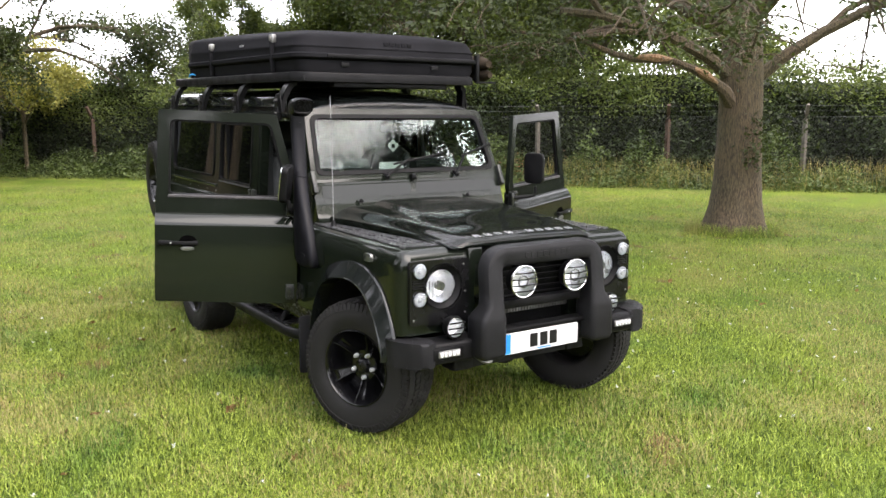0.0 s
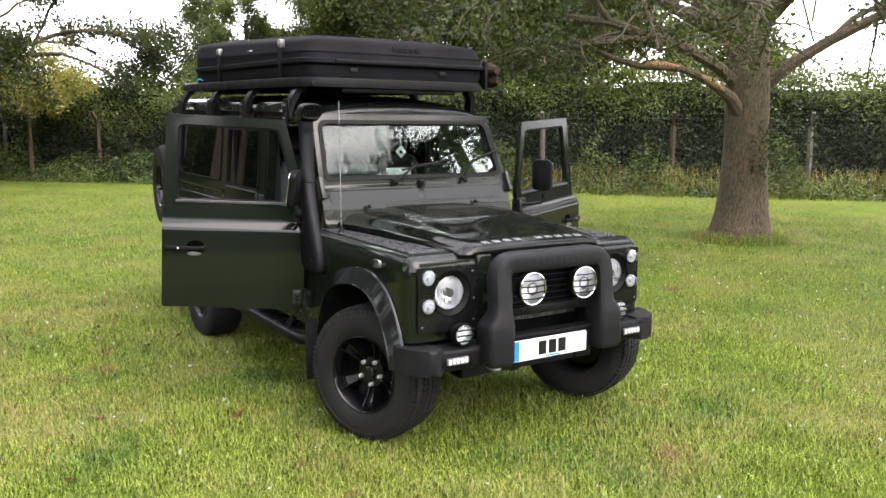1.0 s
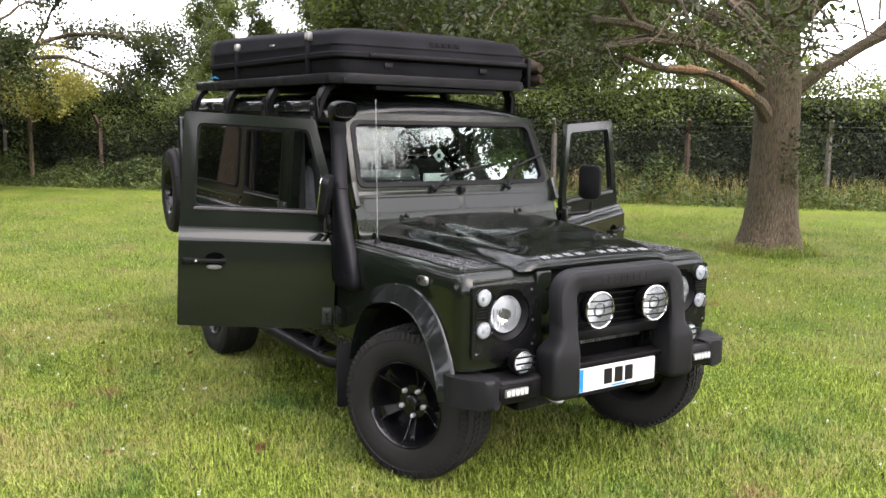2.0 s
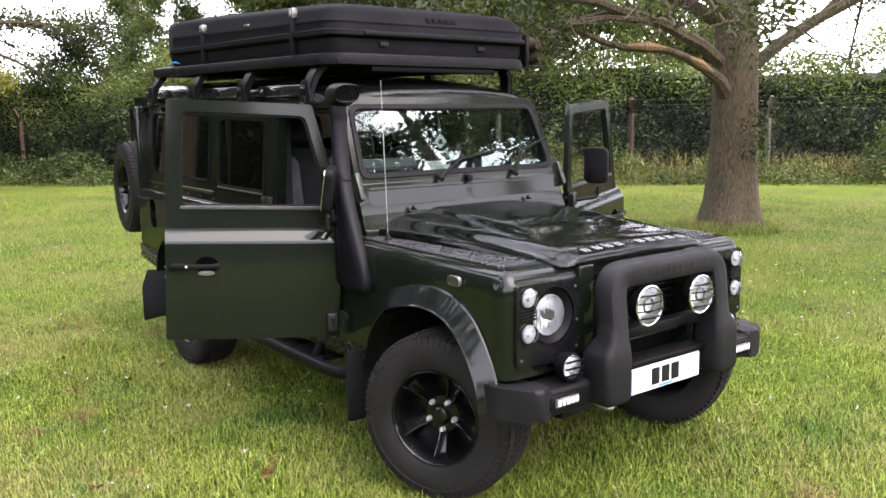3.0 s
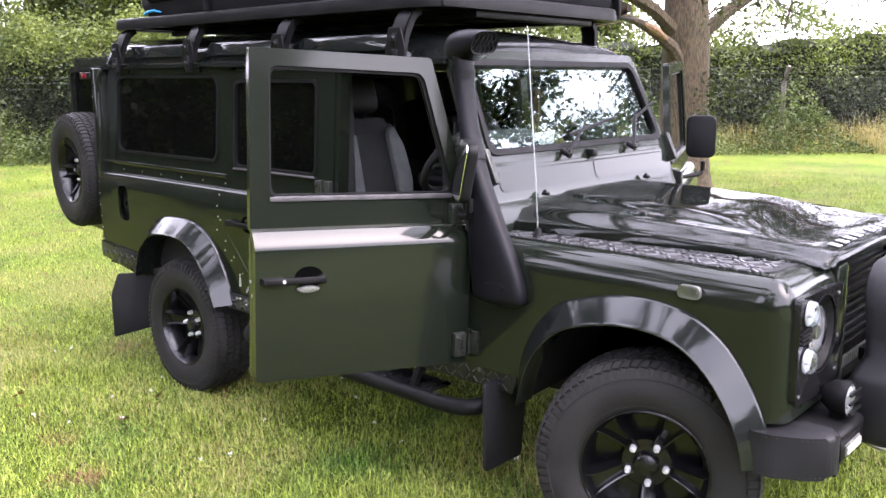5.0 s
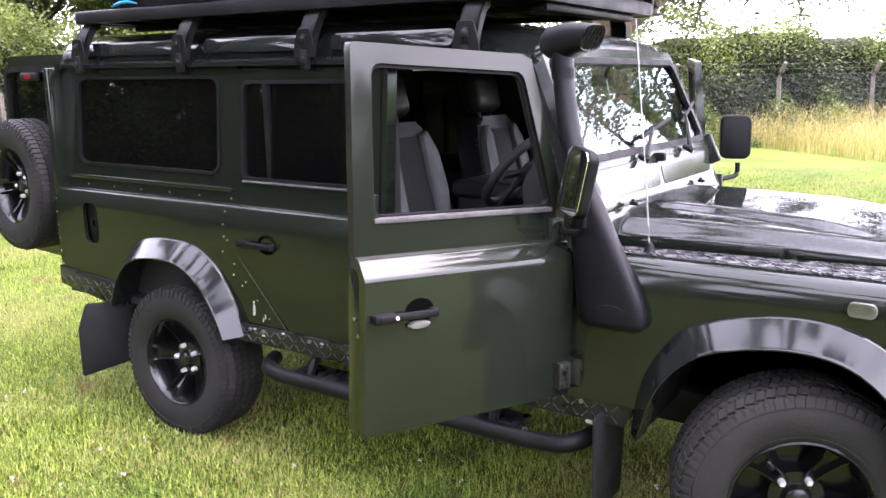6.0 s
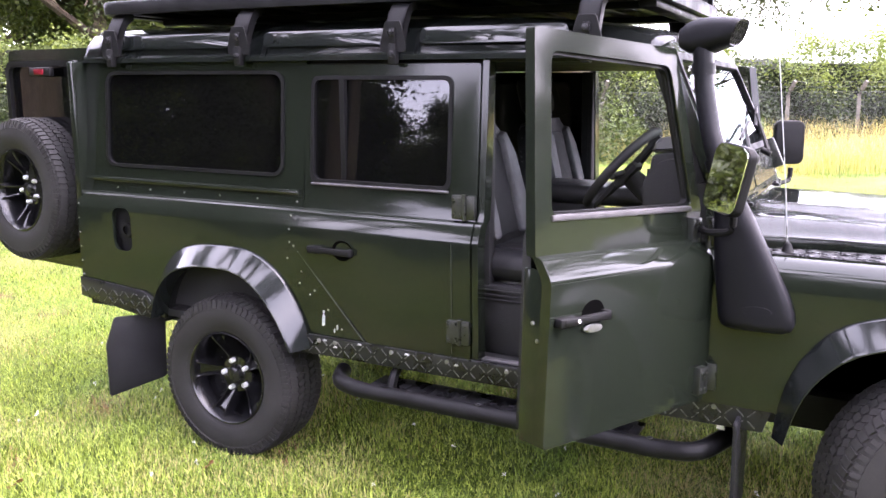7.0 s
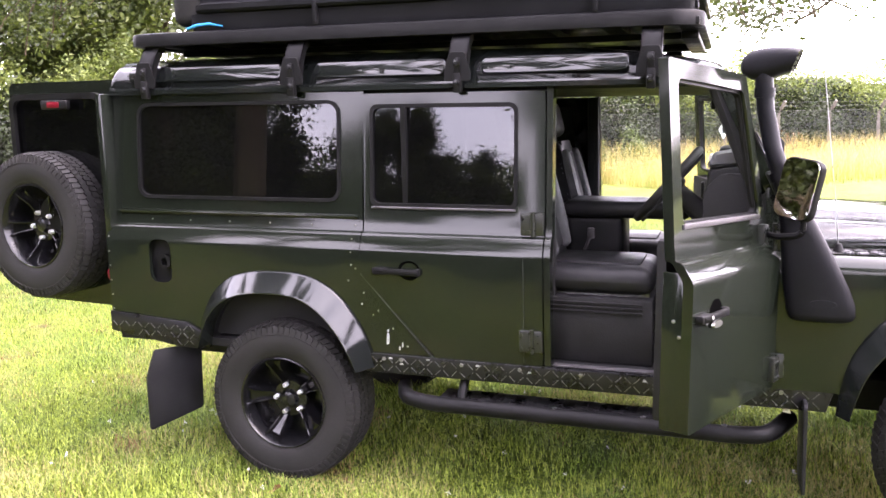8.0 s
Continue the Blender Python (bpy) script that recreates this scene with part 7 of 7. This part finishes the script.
first = cranked_post(0.0)
rusty = cranked_post(-3.6, RUST)
rusty["label"] = "rusty brown cranked fence post"
copy_thing(rusty, Matrix.Translation(fence_at(13.35)))
for s in (-16.9, -13.6, -10.3, -6.95, 3.33, 6.66, 9.97, 16.68, 19.5, 22.47, 25.2, 27.6, 29.8, 32.06, 34.4, 36.8, 39.2, 41.6, 44, 47, 50):
    copy_thing(first, Matrix.Translation(fence_at(s)))
fence = thing("wire_fence", "galvanised chain-link fence between the posts", "fence", at=FA)
bm = bmesh.new()
for k in range(-230, 760):
    for s in (1, -1):
        a = 0.075 * k
        lo, hi = FD * a, FD * (a + s * 1.7 * 0.8) + Vector((0, 0, 1.75))
        lo = lo + Vector((0, 0, 0.05))
        sweep(bm, [lo + FN * 0.06, hi + FN * 0.06], 0.0019, 3, caps=False)
part("chain_link_mesh", bm, WIRE, fence, raked=False, smooth=False)
for z in (1.76, 1.9, 2.03):
    part("fence_wire", B(lambda bm: sweep(bm, [FD * -17 + FN * (0.06 + max(0, z - 1.85) * 0.6) + Vector((0, 0, z)), FD * 56 + FN * (0.06 + max(0, z - 1.85) * 0.6) + Vector((0, 0, z))], 0.003, 4)), WIRE, fence, raked=False)


def hedge_points(n, s0, s1, rnd):
    s = rnd.uniform(s0, s1, n)
    top = 3.0 + 0.35 * np.sin(s * 0.7) + 0.25 * np.sin(s * 1.9 + 1) + 0.15 * np.sin(s * 4.3)
    z = rnd.uniform(0, 1, n) ** 0.85 * top
    off = -0.45 + 0.18 * np.sin(s * 2.3 + z * 2) + 0.12 * np.sin(s * 6.1 - z * 4) - np.abs(rnd.normal(0, 0.18, n)) - 0.35 * np.clip(z - 2.2, 0, 2)
    # some of the leaves lie over the top
    over = rnd.uniform(0, 1, n) < 0.2
    z = np.where(over, top + rnd.normal(0, 0.14, n), z)
    off = np.where(over, -0.6 - rnd.uniform(0, 1.6, n), off)
    return np.array(FA)[None] + np.array(FD)[None] * s[:, None] + np.array(FN)[None] * off[:, None] + np.array((0, 0, 1.0))[None] * z[:, None]


rnd = np.random.default_rng(11)
hp = hedge_points(34000, -15, 55, rnd)
along = (hp - np.array(FA)[None]) @ np.array(FD)
# higher leaves take a paler tone for the sky light on the top
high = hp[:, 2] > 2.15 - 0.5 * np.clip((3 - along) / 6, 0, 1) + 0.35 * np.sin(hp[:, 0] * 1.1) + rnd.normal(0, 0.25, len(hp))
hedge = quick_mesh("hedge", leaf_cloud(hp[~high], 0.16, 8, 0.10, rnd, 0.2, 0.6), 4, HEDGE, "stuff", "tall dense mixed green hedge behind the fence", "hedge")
# solid core for the twigs; near-black, with the inner shade in its colour
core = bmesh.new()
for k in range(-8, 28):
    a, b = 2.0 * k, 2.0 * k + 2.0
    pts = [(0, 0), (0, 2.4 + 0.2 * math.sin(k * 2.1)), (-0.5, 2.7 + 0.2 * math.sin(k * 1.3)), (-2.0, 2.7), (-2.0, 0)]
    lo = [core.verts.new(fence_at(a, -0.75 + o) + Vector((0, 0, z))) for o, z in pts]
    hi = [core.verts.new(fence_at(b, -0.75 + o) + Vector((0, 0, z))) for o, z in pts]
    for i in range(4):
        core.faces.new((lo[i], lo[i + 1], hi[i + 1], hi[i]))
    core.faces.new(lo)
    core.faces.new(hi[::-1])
quick_mesh("hedge_lit_top", leaf_cloud(hp[high], 0.17, 8, 0.10, rnd, -0.1, 0.5), 4, HEDGETOP, "stuff", "paler leaves on top of the hedge, toned as sky-lit", parent=hedge)
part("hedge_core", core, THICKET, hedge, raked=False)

# weeds and long grass at the foot of the fence
ws_ = rnd.uniform(-14, 26, 15000)
wo = 0.1 + rnd.beta(1.2, 2.2, 15000) * 1.7
wz = rnd.uniform(0, 1, 15000) ** 1.3 * (0.75 + 0.35 * np.sin(ws_ * 1.7)) * np.clip(1.5 - wo * 0.75, 0.15, 1.2)
thick = 0.5 + 0.5 * np.sin(ws_ * 2.9 + 1.3 * np.sin(ws_ * 1.1) + wo)
wz = wz * (0.45 + 0.95 * thick)
wp = np.array(FA)[None] + np.array(FD)[None] * ws_[:, None] + np.array(FN)[None] * wo[:, None] + np.array((0, 0, 1.0))[None] * wz[:, None]
quick_mesh("weeds", leaf_cloud(wp, 0.07, 6, 0.10, rnd, 0.1, 0.4), 4, WEED, "stuff", "nettles and green weeds along the fence", "weeds")


def long_grass(n, s0, s1, o0, o1, h, mat, name, label):
    s, o = rnd.uniform(s0, s1, n), rnd.uniform(o0, o1, n)
    p = np.array(FA)[None] + np.array(FD)[None] * s[:, None] + np.array(FN)[None] * o[:, None]
    quick_mesh(name, blades(n, p[:, 0], p[:, 1], np.full(n, h), 0.006, 0.5), 3, mat, "stuff", label, "long grass")


long_grass(3000, 10, 22, 0.0, 1.3, 0.7, STRAW, "dry_stalks", "dry pale stalks among the weeds")
long_grass(8000, -14, 27, 0.2, 2.0, 0.20, MEADOW, "long_grass", "unmown green grass along the fence")
long_grass(30000, 21, 52, -0.1, 6.0, 0.62, STRAW, "tall_dry_grass", "tall straw-coloured dry grass before the fence")
long_grass(12000, 21, 52, -0.1, 3.0, 0.95, STRAW, "seeding_grass", "taller seeding grass along the fence")
long_grass(20000, 21, 52, 0.2, 6.6, 0.42, MEADOW, "rough_green_grass", "rough green grass among the dry stems")

# ---------------------------------------------------------------- further trees
wide = [(2.6, (0.9, 0.1, 0.4), 3.2, 0.13, 0.15), (2.8, (-0.8, 0.4, 0.4), 3.2, 0.13, 0.15), (3.0, (0.1, 0.9, 0.45), 3.2, 0.13, 0.15), (3.2, (-0.1, -0.9, 0.45), 3.2, 0.13, 0.15),
        (4.0, (0.6, -0.6, 0.6), 3.2, 0.13, 0.05), (4.4, (-0.6, -0.4, 0.7), 3.2, 0.13, 0.05), (4.8, (0.3, 0.6, 0.8), 3.2, 0.13, 0.0), (5.2, (0, 0, 1), 3.4, 0.15, 0.0)]
field = tree("field_tree", (-16, -15, 0), "broad leafy tree at the edge of the lawn", 0.34, 5.6, wide, OAK, 0.2, 60, 0.28, 21)
field.scale = (0.85,) * 3
# trees that stand behind the walk and show in the glass and the paint
for x, y, turn, size in ((-20, -9, 80, 1.2), (-26, -21, 250, 1.5), (-34, -5, 300, 1.0), (-0.5, -22, 10, 0.95), (3.2, -24, 210, 1.15), (-26, -16, 160, 1.5), (-2.0, -31, 20, 1.2), (-6.9, -12.6, 120, 0.34), (-12.2, -13.4, 40, 0.5)):
    copy_thing(field, Matrix.Translation((x, y, 0)) @ Matrix.Rotation(radians(turn), 4, "Z")).scale = (size,) * 3
# a tall tree ahead of the car whose high crown shows in the windscreen
tall = tree("tall_tree", (5.6, 6.6, 0), "tall tree with a high open crown", 0.25, 8.5, [(5.2, (-0.8, -0.5, 0.3), 2.6, 0.09, 0.2), (5.8, (-0.3, -0.9, 0.3), 2.6, 0.09, 0.2), (6.4, (0.5, -0.7, 0.35), 2.4, 0.08, 0.15), (6.8, (-0.9, 0.2, 0.4), 2.4, 0.08, 0.1), (7.4, (0.2, 0.8, 0.5), 2.2, 0.08, 0.0), (8.0, (0, 0, 1), 2.2, 0.08, 0.0)], OAK, 0.105, 40, 0.13, 52)
tree("spreading_tree", (2.9, 13.6, 0), "spreading tree with low open boughs", 0.2, 6.0, [(3.2, (-0.9, -0.3, 0.25), 2.8, 0.08, 0.1), (3.5, (-0.5, -0.8, 0.25), 2.6, 0.08, 0.1), (3.8, (0.5, -0.8, 0.3), 2.4, 0.08, 0.1), (4.2, (-0.9, 0.3, 0.35), 2.6, 0.08, 0.1), (4.8, (0.4, 0.7, 0.5), 2.4, 0.08, 0.0), (5.4, (0, 0, 1), 2.2, 0.08, 0.0)], OAK, 0.10, 16, 0.15, 57, floor=3.3)
# unseen copies added behind the walk; they darken reflections and the lawn
for x, y, turn, size in ((-2.6, -7.6, 30, 1.25), (-10.5, -3.6, 75, 1.15), (0.8, -12.0, 110, 1.3), (-9.5, -11.5, 200, 1.3), (-12.5, -12.8, 250, 1.3), (-17.5, -12.0, 310, 1.4)):
    copy_thing(tall, Matrix.Translation((x, y, 0)) @ Matrix.Rotation(radians(turn), 4, "Z")).scale = (size,) * 3
row = tree("hedgerow_tree", tuple(fence_at(6.8, -5.5)), "leafy tree growing out of the hedgerow", 0.3, 5.6, wide, PALELEAF, 0.17, 62, 0.27, 23)
for s, off, turn, size in ((2.4, -7.5, 70, 0.95), (11, -6, 250, 1.0), (-3.1, -9.0, 140, 0.66), (-0.6, -10.0, 20, 0.6)):
    copy_thing(row, Matrix.Translation(fence_at(s, off)) @ Matrix.Rotation(radians(turn), 4, "Z")).scale = (size,) * 3
# added unseen trees and hedges close the lawn behind the walk, darkening reflections
for x, y, turn, size in ((25, -15, 20, 0.66), (23.5, -8.5, 60, 0.62), (25, -2, 110, 0.6), (44, -4, 130, 0.7), (42, 9, 220, 0.7), (33, 20, 310, 0.8)):
    copy_thing(field, Matrix.Translation((x, y, 0)) @ Matrix.Rotation(radians(turn), 4, "Z")).scale = (size,) * 3
copy_thing(hedge, Matrix.Translation((30, 22, 0)) @ Matrix.Rotation(radians(-133), 4, "Z") @ Matrix.Translation(-FA))
copy_thing(hedge, Matrix.Translation((8, -27, 0)) @ Matrix.Rotation(radians(99), 4, "Z") @ Matrix.Translation(-FA))
lean = tree("lawn_tree", tuple(fence_at(-6.9, 0.6)), "tree leaning at the lawn's edge with hanging leaves", 0.22, 4.6, [(2.5, (0.8, 0.5, 0.35), 3.4, 0.1, 0.3), (2.9, (0.9, -0.3, 0.4), 3.4, 0.1, 0.3), (3.3, (0.2, 0.9, 0.4), 3.2, 0.1, 0.25), (3.8, (-0.5, 0.2, 0.6), 3.0, 0.1, 0.1), (4.0, (0.3, -0.8, 0.6), 3.0, 0.1, 0.1), (4.4, (0.2, 0.1, 1), 3.0, 0.1, 0.0)], OAK, 0.12, 44, 0.17, 33)
sap = tree("sapling", tuple(fence_at(-5.3, 0.9)), "young tree with yellowing leaves", 0.06, 2.0, [(1.5, (0.7, 0.3, 0.6), 1.1, 0.03, 0.0), (1.6, (-0.7, 0.2, 0.6), 1.1, 0.03, 0.0), (1.8, (0.1, -0.7, 0.6), 1.1, 0.03, 0.0), (1.9, (0.2, 0.8, 0.6), 1.1, 0.03, 0.0), (2.0, (0, 0, 1), 1.1, 0.03, 0.0)], YELLOWLEAF, 0.10, 14, 0.14, 44, flare=1.2)
tall.scale = (0.95,) * 3
# a reddish dock clump and drifts of brown stems in the dry grass
docks = []
for s0, o0, n0, h0 in ((27.6, 2.2, 60, 1.0), (26.3, 2.6, 22, 0.6), (31.5, 2.4, 26, 0.7), (35.5, 2.0, 22, 0.7), (9.5, 0.9, 22, 0.8)):
    for k in range(n0):
        docks.append(tuple(fence_at(s0 + 0.45 * rnd.normal(), o0 + 0.3 * rnd.normal()) + Vector((0, 0, h0 * rnd.uniform() ** 1.3))))
quick_mesh("dock_clumps", leaf_cloud(docks, 0.10, 16, 0.06, rnd, -0.3, 0.4), 4, DOCK, "stuff", "reddish brown dock seed heads by the fence", "weeds")
# an unseen hedge added behind the walk; it closes the lawn and darkens reflections
rnd = np.random.default_rng(61)
n = 20000
hx_, hz_ = rnd.uniform(-40, 14, n), rnd.uniform(0, 1, n) ** 0.8
htop = 3.2 + 0.3 * np.sin(hx_ * 0.55) + 0.18 * np.sin(hx_ * 1.7 + 1) + 0.08 * np.sin(hx_ * 5.1)
# its top dips so that sky shows in the side windows
htop = htop * (1 - 0.62 * np.exp(-((hx_ + 7.2) / 3.2) ** 2))
over = rnd.uniform(0, 1, n) < 0.25
ep = np.stack([hx_, np.where(over, -12.6 - rnd.uniform(0, 1.0, n), -12.5 + 0.12 * np.sin(hx_ * 3) - np.abs(rnd.normal(0, 0.12, n))), np.where(over, htop + rnd.normal(0, 0.12, n), hz_ * htop)], 1)
ever = quick_mesh("reflection_hedge", leaf_cloud(ep, 0.10, 8, 0.09, rnd, 0.1, 0.6), 4, HEDGE, "stuff", "unseen dark uneven hedge added to deepen reflections", "hedge")
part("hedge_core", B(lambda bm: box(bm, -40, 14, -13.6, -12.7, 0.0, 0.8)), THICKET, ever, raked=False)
